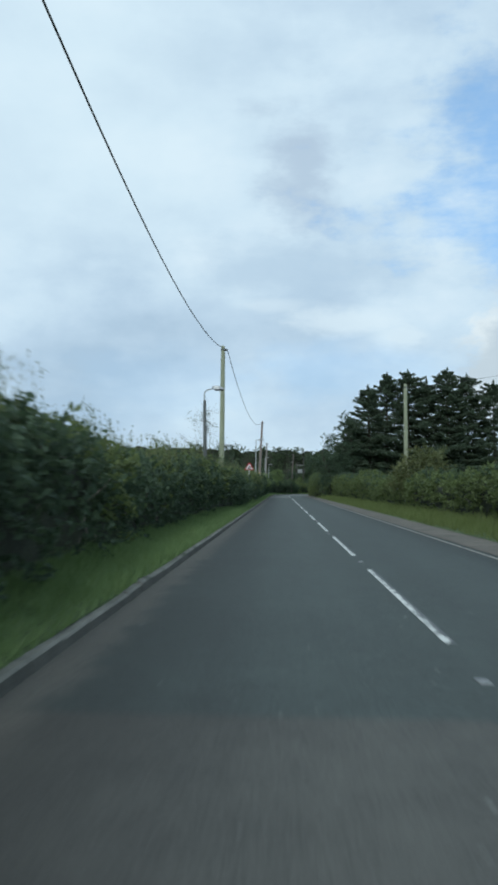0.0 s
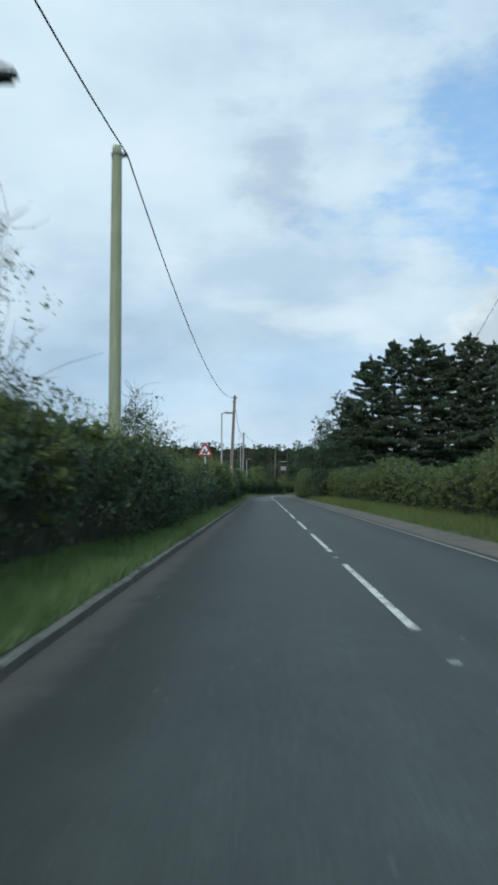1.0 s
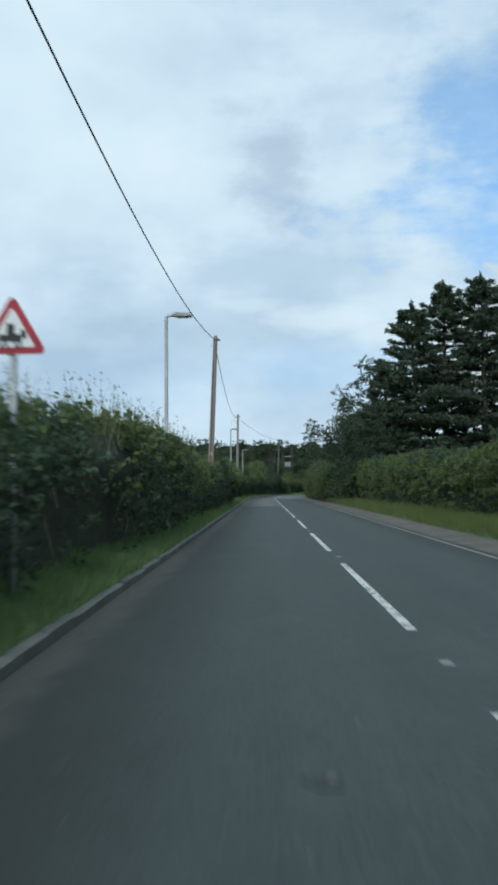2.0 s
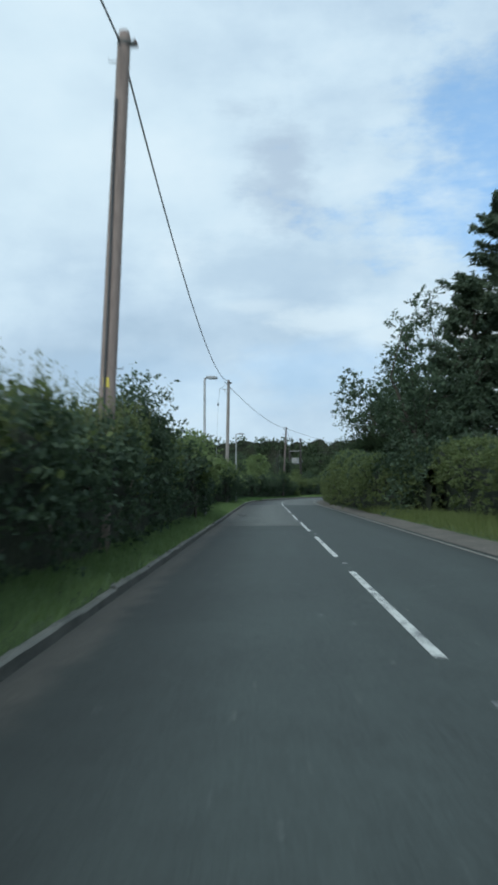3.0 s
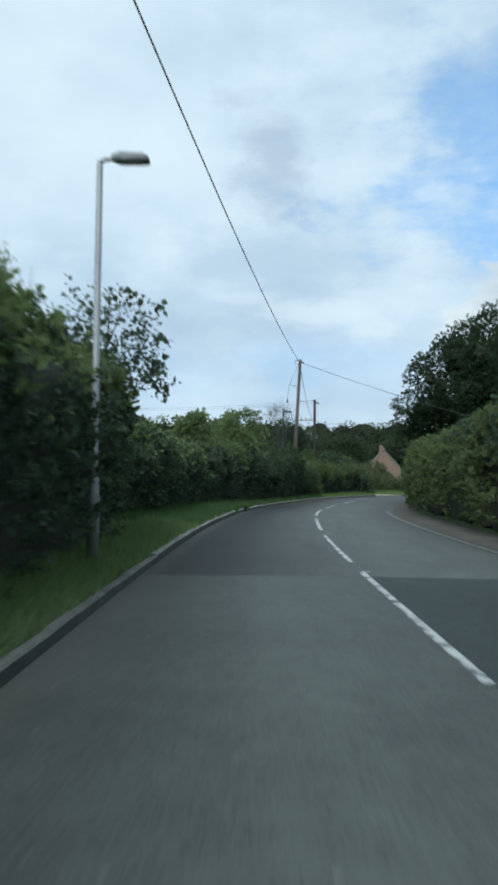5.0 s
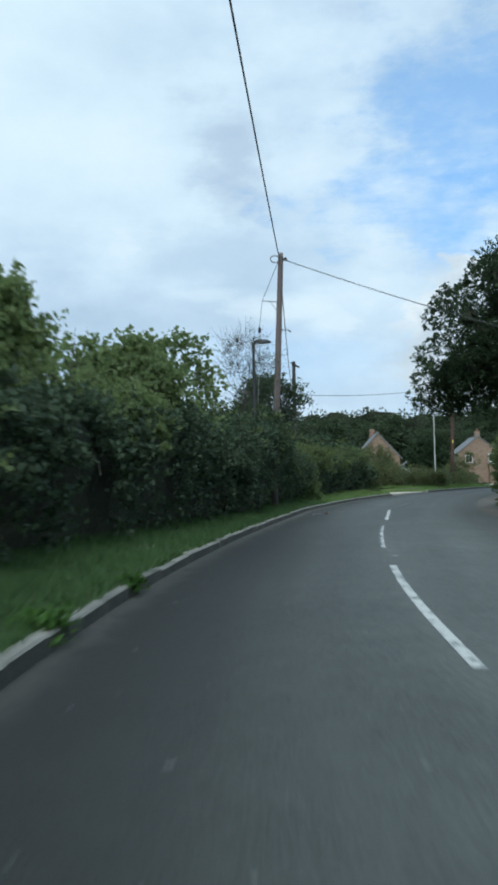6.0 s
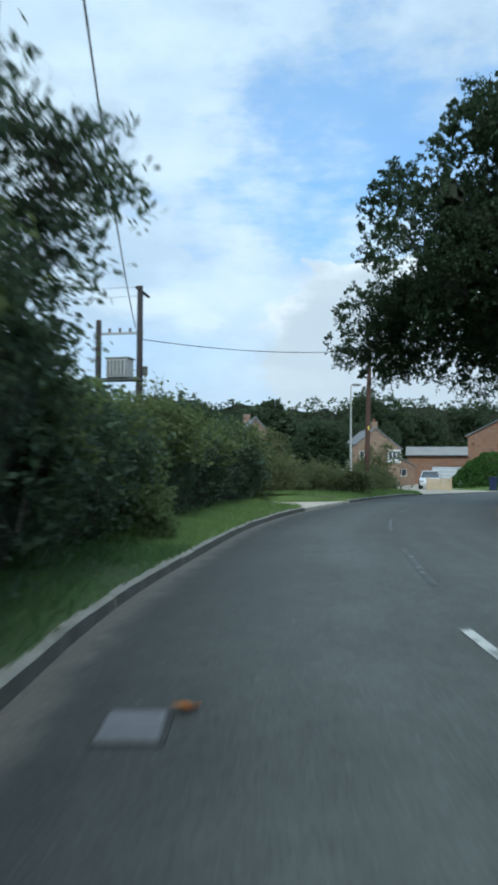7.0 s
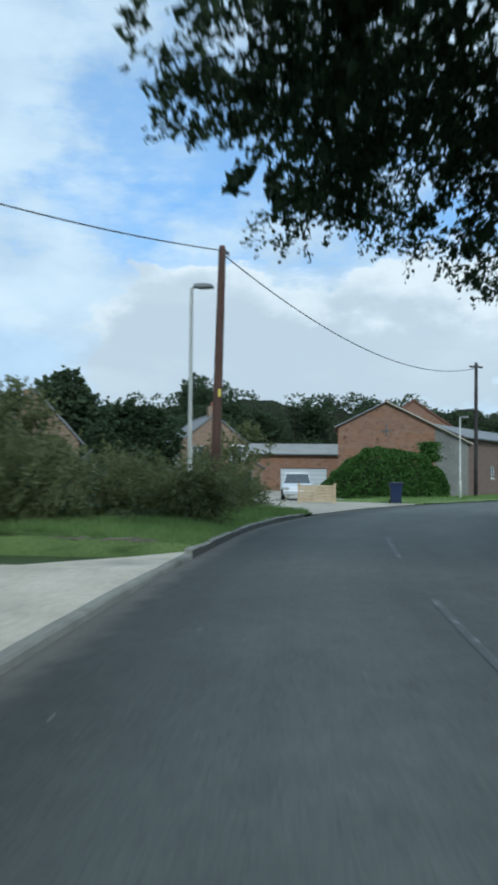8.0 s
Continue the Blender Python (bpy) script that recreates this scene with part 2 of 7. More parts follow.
def bricks(name, tones, mortar):
    """Weathered brickwork seen from far off: courses of 75 mm, bricks of several tones."""
    m, n = material(name)
    p = n.add("ShaderNodeTexCoord", 3)
    sep = n.add("ShaderNodeSeparateXYZ", i0=p).node
    flat = n.add("ShaderNodeCombineXYZ", i0=n.math("ADD", sep.outputs[0], sep.outputs[1]), i1=sep.outputs[2])
    tex = n.add("ShaderNodeTexBrick", Vector=flat, Color1=(*tones[0], 1), Color2=(*tones[1], 1), Mortar=(*mortar, 1), Scale=1.0, Mortar_Size=0.012, Brick_Width=0.225, Row_Height=0.075, Bias=0.1)
    patch = n.noise(p, 0.9, 5.0, 0.65)
    col = n.mix(smooth(n, patch, 0.44, 0.66), tex, (*tones[2], 1))
    col = n.mix(smooth(n, n.noise(p, 3.1, 4.0, 0.6), 0.55, 0.72), col, (*tones[3], 1))
    courses = n.noise(n.add("ShaderNodeCombineXYZ", i0=n.math("MULTIPLY", sep.outputs[0], 1.0), i1=sep.outputs[1], i2=n.math("MULTIPLY", sep.outputs[2], 5.0)), 1.6, 6.0, 0.7)
    col = n.mix(n.math("MULTIPLY", smooth(n, courses, 0.52, 0.68), 0.75), col, tuple(c * 0.42 for c in tones[1]) + (1,))
    col = n.mix(n.math("MULTIPLY", smooth(n, courses, 0.46, 0.33), 0.32), col, (*mortar, 1))
    finish(n, col, 0.9, 0.0, n.math("ADD", n.noise(p, 30.0), n.math("MULTIPLY", courses, 2.0)), 0.02)
    return m


def ribbed(name, dark, light, pitch, axis=0):
    """Roofing in runs: corrugated sheet or rows of slates."""
    m, n = material(name)
    p = n.add("ShaderNodeTexCoord", 3)
    sep = n.add("ShaderNodeSeparateXYZ", i0=p).node
    wave = n.math("SINE", n.math("MULTIPLY", sep.outputs[axis], 6.2832 / pitch))
    b = n.noise(p, 0.7, 5.0, 0.65)
    g = n.noise(p, 9.0, 4.0, 0.6)
    col = n.ramp(n.math("ADD", n.math("MULTIPLY", b, 0.6), n.math("MULTIPLY", g, 0.4)), [(0.32, dark), (0.68, light)])
    finish(n, col, 0.85, 0.0, wave, 0.02)
    return m


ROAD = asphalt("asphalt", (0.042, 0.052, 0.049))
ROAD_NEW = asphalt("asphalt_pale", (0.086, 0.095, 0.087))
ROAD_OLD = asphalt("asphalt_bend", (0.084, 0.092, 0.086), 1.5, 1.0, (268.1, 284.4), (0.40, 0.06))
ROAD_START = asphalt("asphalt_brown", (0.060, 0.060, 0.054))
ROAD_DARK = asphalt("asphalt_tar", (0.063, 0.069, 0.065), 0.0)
PAINT = paint("white_road_paint", (0.64, 0.66, 0.62), 0.52)
PAINT_WORN = paint("worn_road_paint", (0.34, 0.35, 0.35), 0.428, 3.20, (0.074, 0.082, 0.082))
PAINT_EDGE = paint("edge_road_paint", (0.27, 0.255, 0.215), 0.51, 5.87)
KERB = speckled("mossy_kerb_concrete", (0.085, 0.090, 0.078), (0.215, 0.215, 0.190), 45.0, 1.4, 0.9, 0.008, stain=(0.050, 0.062, 0.040))
KERB_CLEAN = speckled("pale_kerb_concrete", (0.15, 0.152, 0.135), (0.36, 0.352, 0.31), 45.0, 1.4, 0.9, 0.006, stain=(0.10, 0.11, 0.08))
KERB_FACE = speckled("dark_kerb_face", (0.035, 0.038, 0.032), (0.105, 0.105, 0.092), 40.0, 1.8, 0.9, 0.008)
DIRT = speckled("leaf_litter_dirt", (0.065, 0.062, 0.054), (0.155, 0.14, 0.118), 25.0, 0.9, 0.95, 0.02)
CONCRETE = speckled("driveway_concrete", (0.40, 0.365, 0.295), (0.68, 0.625, 0.52), 14.0, 0.7, 0.9, 0.012, stain=(0.26, 0.245, 0.205))
GRAVEL = speckled("pale_gravel", (0.28, 0.26, 0.22), (0.47, 0.43, 0.36), 30.0, 0.7, 0.95, 0.02)
SOIL = speckled("verge_soil", (0.036, 0.058, 0.021), (0.08, 0.115, 0.042), 20.0, 0.6, 0.95, 0.03)
TURF = speckled("short_turf", (0.09, 0.145, 0.045), (0.18, 0.25, 0.085), 20.0, 0.6, 0.95, 0.03)
FIELD = speckled("rough_pasture", (0.035, 0.06, 0.018), (0.075, 0.115, 0.035), 6.0, 0.08, 0.95, 0.05)
GRASS = leaves("grass_blades", (0.096, 0.152, 0.066), (0.205, 0.285, 0.128), 0.45, (0.34, 0.37, 0.20))
ROUGH_GRASS = leaves("rough_yellowing_grass", (0.078, 0.104, 0.036), (0.175, 0.212, 0.082), 0.42, (0.34, 0.31, 0.17))
GRASS_DARK = leaves("darker_grass_blades", (0.044, 0.088, 0.036), (0.108, 0.178, 0.072), 0.42, (0.16, 0.21, 0.085))
MOWN = leaves("mown_grass_blades", (0.105, 0.170, 0.060), (0.225, 0.320, 0.122), 0.45, (0.27, 0.31, 0.14))
SCRUB = leaves("dry_scrub", (0.072, 0.092, 0.042), (0.18, 0.195, 0.095), 0.35, (0.27, 0.23, 0.14))
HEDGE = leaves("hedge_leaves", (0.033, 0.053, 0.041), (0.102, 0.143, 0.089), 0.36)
HEDGE_LIGHT = leaves("pale_hedge_leaves", (0.062, 0.085, 0.038), (0.165, 0.205, 0.088), 0.42, (0.22, 0.235, 0.115))
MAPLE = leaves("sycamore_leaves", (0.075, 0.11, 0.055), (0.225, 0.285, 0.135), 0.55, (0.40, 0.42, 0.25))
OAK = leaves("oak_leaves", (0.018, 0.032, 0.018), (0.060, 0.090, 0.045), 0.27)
NEEDLE = leaves("conifer_needles", (0.042, 0.062, 0.046), (0.100, 0.132, 0.084), 0.25)
WOODS = leaves("woodland_leaves", (0.038, 0.058, 0.036), (0.088, 0.122, 0.062), 0.25)
CLIPPED = leaves("clipped_hedge_leaves", (0.03, 0.07, 0.018), (0.085, 0.17, 0.04), 0.3)
BARK = speckled("bark", (0.035, 0.03, 0.024), (0.10, 0.088, 0.07), 22.0, 1.6, 0.95, 0.03)
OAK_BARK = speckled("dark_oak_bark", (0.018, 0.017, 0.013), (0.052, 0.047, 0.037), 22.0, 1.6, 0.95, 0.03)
BARE = speckled("bare_stem_bark", (0.13, 0.115, 0.09), (0.27, 0.245, 0.20), 30.0, 2.0, 0.9, 0.01)
# Dark twig tone with the shade inside hedges and crowns put into it.
INNER_SHADE = speckled("inner_shade", (0.017, 0.023, 0.015), (0.046, 0.054, 0.032), 16.0, 1.2, 0.95, 0.05)
POLE_GREEN = wood_pole("green_treated_pole", (0.165, 0.185, 0.125), (0.335, 0.355, 0.245))
POLE_TAN = wood_pole("tan_weathered_pole", (0.16, 0.125, 0.11), (0.34, 0.275, 0.245))
POLE_GREY = wood_pole("weathered_grey_pole", (0.15, 0.14, 0.13), (0.33, 0.30, 0.28))
POLE_BROWN = wood_pole("brown_tarred_pole", (0.045, 0.026, 0.020), (0.12, 0.065, 0.048))
POLE_WORN = wood_pole("grey_brown_pole", (0.085, 0.068, 0.064), (0.20, 0.160, 0.152))
POLE_DARK = wood_pole("black_tarred_pole", (0.020, 0.018, 0.018), (0.06, 0.052, 0.05))
STEEL = speckled("galvanised_steel", (0.30, 0.31, 0.32), (0.46, 0.47, 0.47), 30.0, 2.0, 0.55, 0.002, 0.6)
STEEL_DARK = speckled("aged_dark_column", (0.055, 0.06, 0.06), (0.13, 0.14, 0.14), 25.0, 1.5, 0.7, 0.003)
LAMP_PALE = speckled("pale_lamp_paint", (0.50, 0.51, 0.47), (0.66, 0.66, 0.62), 25.0, 1.2, 0.6, 0.002, stain=(0.34, 0.36, 0.30))
LAMP_DARK = speckled("near_black_lamp", (0.018, 0.020, 0.021), (0.050, 0.054, 0.054), 25.0, 1.5, 0.7, 0.003)
LAMP_GREY = speckled("grey_lantern_shell", (0.16, 0.17, 0.18), (0.27, 0.28, 0.29), 20.0, 2.0, 0.5, 0.001)
LENS = speckled("dull_lantern_bowl", (0.28, 0.29, 0.29), (0.42, 0.43, 0.42), 15.0, 3.0, 0.25, 0.001)
WIRE = speckled("black_cable", (0.045, 0.047, 0.05), (0.085, 0.088, 0.095), 30.0, 3.0, 0.7, 0.001)
PORCELAIN = speckled("brown_insulator", (0.06, 0.035, 0.03), (0.12, 0.07, 0.055), 20.0, 4.0, 0.3, 0.001)
SIGN_RED = speckled("sign_red", (0.26, 0.010, 0.024), (0.37, 0.018, 0.034), 12.0, 2.0, 0.45, 0.0005)
SIGN_WHITE = speckled("sign_white", (0.66, 0.67, 0.67), (0.78, 0.79, 0.78), 10.0, 1.5, 0.45, 0.0005)
SIGN_BLACK = speckled("sign_black", (0.012, 0.012, 0.013), (0.03, 0.03, 0.03), 10.0, 2.0, 0.5, 0.0005)
YELLOW = speckled("yellow_plate", (0.60, 0.48, 0.06), (0.75, 0.62, 0.12), 20.0, 3.0, 0.5, 0.0005)
BRICK = bricks("old_red_brick", [(0.31, 0.128, 0.066), (0.195, 0.078, 0.046), (0.27, 0.145, 0.085), (0.085, 0.048, 0.036)], (0.27, 0.235, 0.19))
BRICK_PALE = bricks("tan_brown_brick", [(0.31, 0.19, 0.12), (0.23, 0.125, 0.085), (0.28, 0.20, 0.14), (0.17, 0.105, 0.08)], (0.29, 0.26, 0.215))
RENDER = speckled("grey_render", (0.15, 0.15, 0.14), (0.27, 0.265, 0.25), 9.0, 0.5, 0.95, 0.01, stain=(0.11, 0.115, 0.10))
BRICK_BROWN = bricks("brown_grey_brick", [(0.20, 0.115, 0.085), (0.15, 0.085, 0.065), (0.19, 0.13, 0.105), (0.11, 0.075, 0.065)], (0.20, 0.175, 0.155))
CREAM = speckled("cream_render", (0.36, 0.34, 0.28), (0.47, 0.44, 0.37), 9.0, 0.5, 0.95, 0.01)
WHITE = speckled("white_paint", (0.66, 0.67, 0.66), (0.80, 0.80, 0.79), 14.0, 0.8, 0.6, 0.002)
SLATE = ribbed("slate_roof", (0.14, 0.15, 0.16), (0.27, 0.28, 0.29), 0.30, 1)
SHEET = ribbed("cement_sheet_roof", (0.20, 0.205, 0.20), (0.35, 0.35, 0.34), 0.15, 0)
TILE = ribbed("clay_tile_roof", (0.16, 0.075, 0.055), (0.29, 0.145, 0.105), 0.28, 1)
GLASS = speckled("window_glass", (0.03, 0.035, 0.04), (0.06, 0.07, 0.08), 3.0, 0.8, 0.08, 0.0005, spec=0.9)
DOOR_GREY = speckled("garage_door_paint", (0.44, 0.49, 0.53), (0.56, 0.60, 0.63), 12.0, 0.7, 0.55, 0.002)
BIN_BLUE = speckled("blue_plastic", (0.008, 0.015, 0.050), (0.020, 0.034, 0.088), 14.0, 1.5, 0.45, 0.001)
BIN_LID = speckled("dark_blue_lid", (0.010, 0.016, 0.04), (0.020, 0.030, 0.07), 14.0, 1.5, 0.4, 0.001)
RUBBER = speckled("black_rubber", (0.012, 0.012, 0.012), (0.03, 0.03, 0.03), 20.0, 2.0, 0.8, 0.002)
GATE_WOOD = wood_pole("pale_gate_timber", (0.36, 0.28, 0.18), (0.56, 0.45, 0.30))
CAR_PAINT = speckled("silver_car_paint", (0.55, 0.57, 0.60), (0.68, 0.70, 0.72), 6.0, 0.6, 0.25, 0.0003, 0.2, 0.6)
METAL_COVER = speckled("cast_iron_cover", (0.12, 0.125, 0.135), (0.20, 0.205, 0.22), 22.0, 3.0, 0.5, 0.004, 0.3)
DRY_LEAF = speckled("orange_dead_leaf", (0.42, 0.16, 0.035), (0.62, 0.28, 0.07), 20.0, 6.0, 0.7, 0.003)

# ---- tools for building ----
def link_mesh(name, me, mat, parent=None, label=""):
    for m in mat if isinstance(mat, (list, tuple)) else [mat]:
        me.materials.append(m)
    ob = new(name, me)
    if parent is not None:
        ob.parent = parent
    if label:
        ob["label"] = label
    return ob


def part(name, bm, mat, parent=None, label="", soft=False):
    """One bmesh as one mesh object under a thing or a part."""
    me = bpy.data.meshes.new(name)
    if soft:
        for f in bm.faces:
            f.smooth = True
    bm.to_mesh(me)
    bm.free()
    return link_mesh(name, me, mat, parent, label)


def thing(name, at, label, category, group="", turn=0.0, kind=""):
    ob = new(name)
    ob.matrix_world = pose(*at, 0, 0, turn)
    ob.empty_display_size = 0.2
    return tagged(ob, label, category, group, kind)


def mesh_from(name, verts, faces, mat, parent=None, soft=False, which=None):
    """A mesh from numpy arrays: faces all of one length."""
    me = bpy.data.meshes.new(name)
    verts = np.asarray(verts, np.float32)
    faces = np.asarray(faces, np.int32)
    k = faces.shape[1]
    me.vertices.add(len(verts))
    me.vertices.foreach_set("co", verts.ravel())
    me.loops.add(faces.size)
    me.loops.foreach_set("vertex_index", faces.ravel())
    me.polygons.add(len(faces))
    me.polygons.foreach_set("loop_start", np.arange(0, faces.size, k, dtype=np.int32))
    if soft:
        me.polygons.foreach_set("use_smooth", np.ones(len(faces), bool))
    if which is not None:
        me.polygons.foreach_set("material_index", np.asarray(which, np.int32))
    me.update(calc_edges=True)
    return link_mesh(name, me, mat, parent)


def box(bm, lo, hi, bevel=0.0, m=None):
    r = bmesh.ops.create_cube(bm, size=1.0)
    c, s = [(a + b) / 2 for a, b in zip(lo, hi)], [b - a for a, b in zip(lo, hi)]
    mat = Matrix.Translation(c) @ Matrix.Diagonal((*s, 1))
    bmesh.ops.transform(bm, matrix=(m @ mat) if m is not None else mat, verts=r["verts"])
    if bevel:
        edges = list({e for v in r["verts"] for e in v.link_edges})
        bmesh.ops.bevel(bm, geom=edges, offset=bevel, segments=2, affect="EDGES", profile=0.6)
    return bm


def tube(bm, points, radii, sides=8, cap=True):
    """A round bar along points, with a radius at each."""
    rings = []
    pts = [Vector(p) for p in points]
    for i, p in enumerate(pts):
        way = (pts[min(i + 1, len(pts) - 1)] - pts[max(i - 1, 0)]).normalized()
        side = way.orthogonal().normalized() if abs(way.z) < 0.9 else Vector((1, 0, 0)).cross(way).normalized()
        if abs(way.z) < 0.9:
            side = way.cross(Vector((0, 0, 1))).normalized()
        up = way.cross(side)
        rings.append([bm.verts.new(p + radii[i] * (math.cos(a) * side + math.sin(a) * up)) for a in (2 * math.pi * k / sides for k in range(sides))])
    for a, b in zip(rings, rings[1:]):
        for k in range(sides):
            bm.faces.new((a[k], a[(k + 1) % sides], b[(k + 1) % sides], b[k]))
    if cap:
        bm.faces.new(rings[0][::-1])
        bm.faces.new(rings[-1])
    return bm


def slab(bm, outline, z0, z1):
    """A plate with that outline (counter-clockwise) between two heights."""
    lo = [bm.verts.new((x, y, z0)) for x, y in outline]
    hi = [bm.verts.new((x, y, z1)) for x, y in outline]
    bm.faces.new(hi)
    bm.faces.new(lo[::-1])
    n = len(outline)
    for k in range(n):
        bm.faces.new((lo[k], lo[(k + 1) % n], hi[(k + 1) % n], hi[k]))
    return bm


def bumps(p, scale, seed=0):
    """Smooth value noise of points (n, 3), 0 to 1, by numpy."""
    q = np.asarray(p, float) * scale + seed * 17.31
    i = np.floor(q).astype(np.int64)
    f = q - i
    f = f * f * (3 - 2 * f)
    out = np.zeros(len(q))
    for dx in (0, 1):
        for dy in (0, 1):
            for dz in (0, 1):
                h = (i[:, 0] + dx) * 374761393 + (i[:, 1] + dy) * 668265263 + (i[:, 2] + dz) * 2147483647 + seed * 974711
                h = (h ^ (h >> 13)) * 1274126177 & 0xFFFFFFFF
                w = np.where(dx, f[:, 0], 1 - f[:, 0]) * np.where(dy, f[:, 1], 1 - f[:, 1]) * np.where(dz, f[:, 2], 1 - f[:, 2])
                out += w * ((h ^ (h >> 15)) & 0xFFFF) / 65535.0
    return out


def leaf_faces(points, size, rng, long=1.7, lean=None, out=None):
    """A folded leaf of four corners at each point, turned by chance; lean: ways along which they lie; out: ways that they face."""
    n = len(points)
    size = np.broadcast_to(size, n) * rng.uniform(0.6, 1.35, n)
    along = rng.normal(size=(n, 3))
    if lean is not None:
        along = along * 0.55 + lean
    along /= np.linalg.norm(along, axis=1, keepdims=True)
    face = rng.normal(size=(n, 3)) + (np.array([0, 0, 0.7]) if out is None else out)
    across = np.cross(along, face)
    across /= np.linalg.norm(across, axis=1, keepdims=True) + 1e-9
    up = np.cross(across, along)
    s = size[:, None]
    a = points - along * s * 0.5 * long
    c = points + along * s * 0.5 * long
    b = points + across * s * 0.5 + up * s * 0.15
    d = points - across * s * 0.5 + up * s * 0.15
    verts = np.stack([a, b, c, d], 1).reshape(-1, 3)
    return verts, np.arange(4 * n).reshape(-1, 4)


def foliage(name, points, size, mat, parent, rng, long=1.7, lean=None, out=None, fine=True):
    v, f = leaf_faces(points, size, rng, long, lean, out)
    if not fine:
        # far off a leaf of three corners will do
        v = v.reshape(-1, 4, 3)
        half = (v[:, 1] - v[:, 3]) * 0.5
        v = np.stack([v[:, 0] - half, v[:, 0] + half, v[:, 2]], 1).reshape(-1, 3)
        f = np.arange(len(v)).reshape(-1, 3)
    return mesh_from(name, v, f, mat, parent)


# ---- the line of the road: its western kerb, by northing ----
KERB_LINE = [(-1.75, -90), (-1.75, 0), (-1.75, 90), (-1.75, 138), (-1.74, 152), (-1.59, 160), (-1.34, 165.1), (-1.03, 170), (-0.55, 174.5), (0.44, 180.5), (1.36, 185.1), (2.38, 189.8), (3.45, 194.6), (4.9, 199.3), (7.0, 205.5), (9.2, 210.8), (11.8, 215.9), (15.4, 222.2), (18.8, 227.6), (22.6, 232.3), (26.6, 236.3), (31, 239.9), (36, 243.2), (42, 246.5), (48.6, 249.6), (62, 255), (87, 263), (132, 274)]


def spline(pts, step=0.5):
    p = np.array([(2 * pts[0][0] - pts[1][0], 2 * pts[0][1] - pts[1][1]), *pts, (2 * pts[-1][0] - pts[-2][0], 2 * pts[-1][1] - pts[-2][1])], float)
    out = []
    for k in range(1, len(p) - 2):
        a, b, c, d = p[k - 1], p[k], p[k + 1], p[k + 2]
        L = np.linalg.norm(c - b)
        m0 = (c - a) / (np.linalg.norm(b - a) + L) * L
        m1 = (d - b) / (np.linalg.norm(d - c) + L) * L
        for t in np.arange(0, 1, step / L):
            out.append((2 * t**3 - 3 * t**2 + 1) * b + (t**3 - 2 * t**2 + t) * m0 + (3 * t**2 - 2 * t**3) * c + (t**3 - t**2) * m1)
    out.append(p[-2])
    return np.array(out)


LINE = spline(KERB_LINE)
ARC = np.r_[0, np.cumsum(np.linalg.norm(np.diff(LINE, axis=0), axis=1))]
WAY = np.gradient(LINE, axis=0)
WAY /= np.linalg.norm(WAY, axis=1, keepdims=True)


def arc_at(y):
    return np.interp(y, LINE[:, 1], ARC)


def beside(s, off):
    """Places at arc length s, off metres to the right of the western kerb (left if negative): x, y."""
    s, off = np.broadcast_arrays(np.asarray(s, float), np.asarray(off, float))
    x, y = np.interp(s, ARC, LINE[:, 0]), np.interp(s, ARC, LINE[:, 1])
    tx, ty = np.interp(s, ARC, WAY[:, 0]), np.interp(s, ARC, WAY[:, 1])
    return np.stack([x + ty * off, y - tx * off], -1)


def ribbon(name, s0, s1, profile, mat, parent=None, step=1.5, wobble=0.0, seed=1, skirt=0.0):
    """A strip along the road from arc s0 to s1; profile: offsets and heights across it; skirt: how far its ends turn down."""
    s = np.linspace(s0, s1, max(2, int((s1 - s0) / step)))
    rows, maps = [], []
    for off, z in profile:
        xy = beside(s, off)
        p = np.c_[xy, np.full(len(s), float(z))]
        if wobble:
            p[:, 2] += (bumps(p, 0.7, seed) - 0.5) * wobble
        rows.append(p)
        maps.append(np.c_[np.full(len(s), float(off)), s])
    grid, uv = np.stack(rows, 1), np.stack(maps, 1)
    if skirt:
        down = np.array([0, 0, -skirt])
        grid = np.concatenate([grid[:1] + down, grid, grid[-1:] + down])
        uv = np.concatenate([uv[:1], uv, uv[-1:]])
    n, k = grid.shape[:2]
    idx = np.arange(n * k).reshape(n, k)
    faces = np.stack([idx[:-1, :-1], idx[:-1, 1:], idx[1:, 1:], idx[1:, :-1]], -1).reshape(-1, 4)
    ob = mesh_from(name, grid.reshape(-1, 3), faces, mat, parent, soft=True)
    layer = ob.data.uv_layers.new(name="surface")
    layer.data.foreach_set("uv", uv.reshape(-1, 2)[faces.ravel()].astype(np.float32).ravel())
    return ob


S = lambda y: float(arc_at(y))
CENTRE = 3.10
WIDTH = 6.0

# ---- ground and road ----
g = 1500.0
ground = mesh_from("ground", [(-g, -g, -0.08), (g, -g, -0.08), (g, g, -0.08), (-g, g, -0.08)], [(0, 1, 2, 3)], FIELD)
tagged(ground, "rough green pasture reaching to the horizon", "ground", kind="structure")

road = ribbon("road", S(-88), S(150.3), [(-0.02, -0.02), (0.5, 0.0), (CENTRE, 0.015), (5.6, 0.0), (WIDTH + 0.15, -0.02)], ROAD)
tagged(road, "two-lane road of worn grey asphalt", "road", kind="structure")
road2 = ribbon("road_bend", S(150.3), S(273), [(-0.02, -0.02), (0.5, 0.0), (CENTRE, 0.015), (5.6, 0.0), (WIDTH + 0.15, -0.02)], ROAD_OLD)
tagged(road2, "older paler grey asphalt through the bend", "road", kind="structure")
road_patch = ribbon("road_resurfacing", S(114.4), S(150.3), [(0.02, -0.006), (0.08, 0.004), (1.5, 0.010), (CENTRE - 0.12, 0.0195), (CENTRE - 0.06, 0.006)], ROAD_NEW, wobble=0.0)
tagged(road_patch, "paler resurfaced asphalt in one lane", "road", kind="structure")
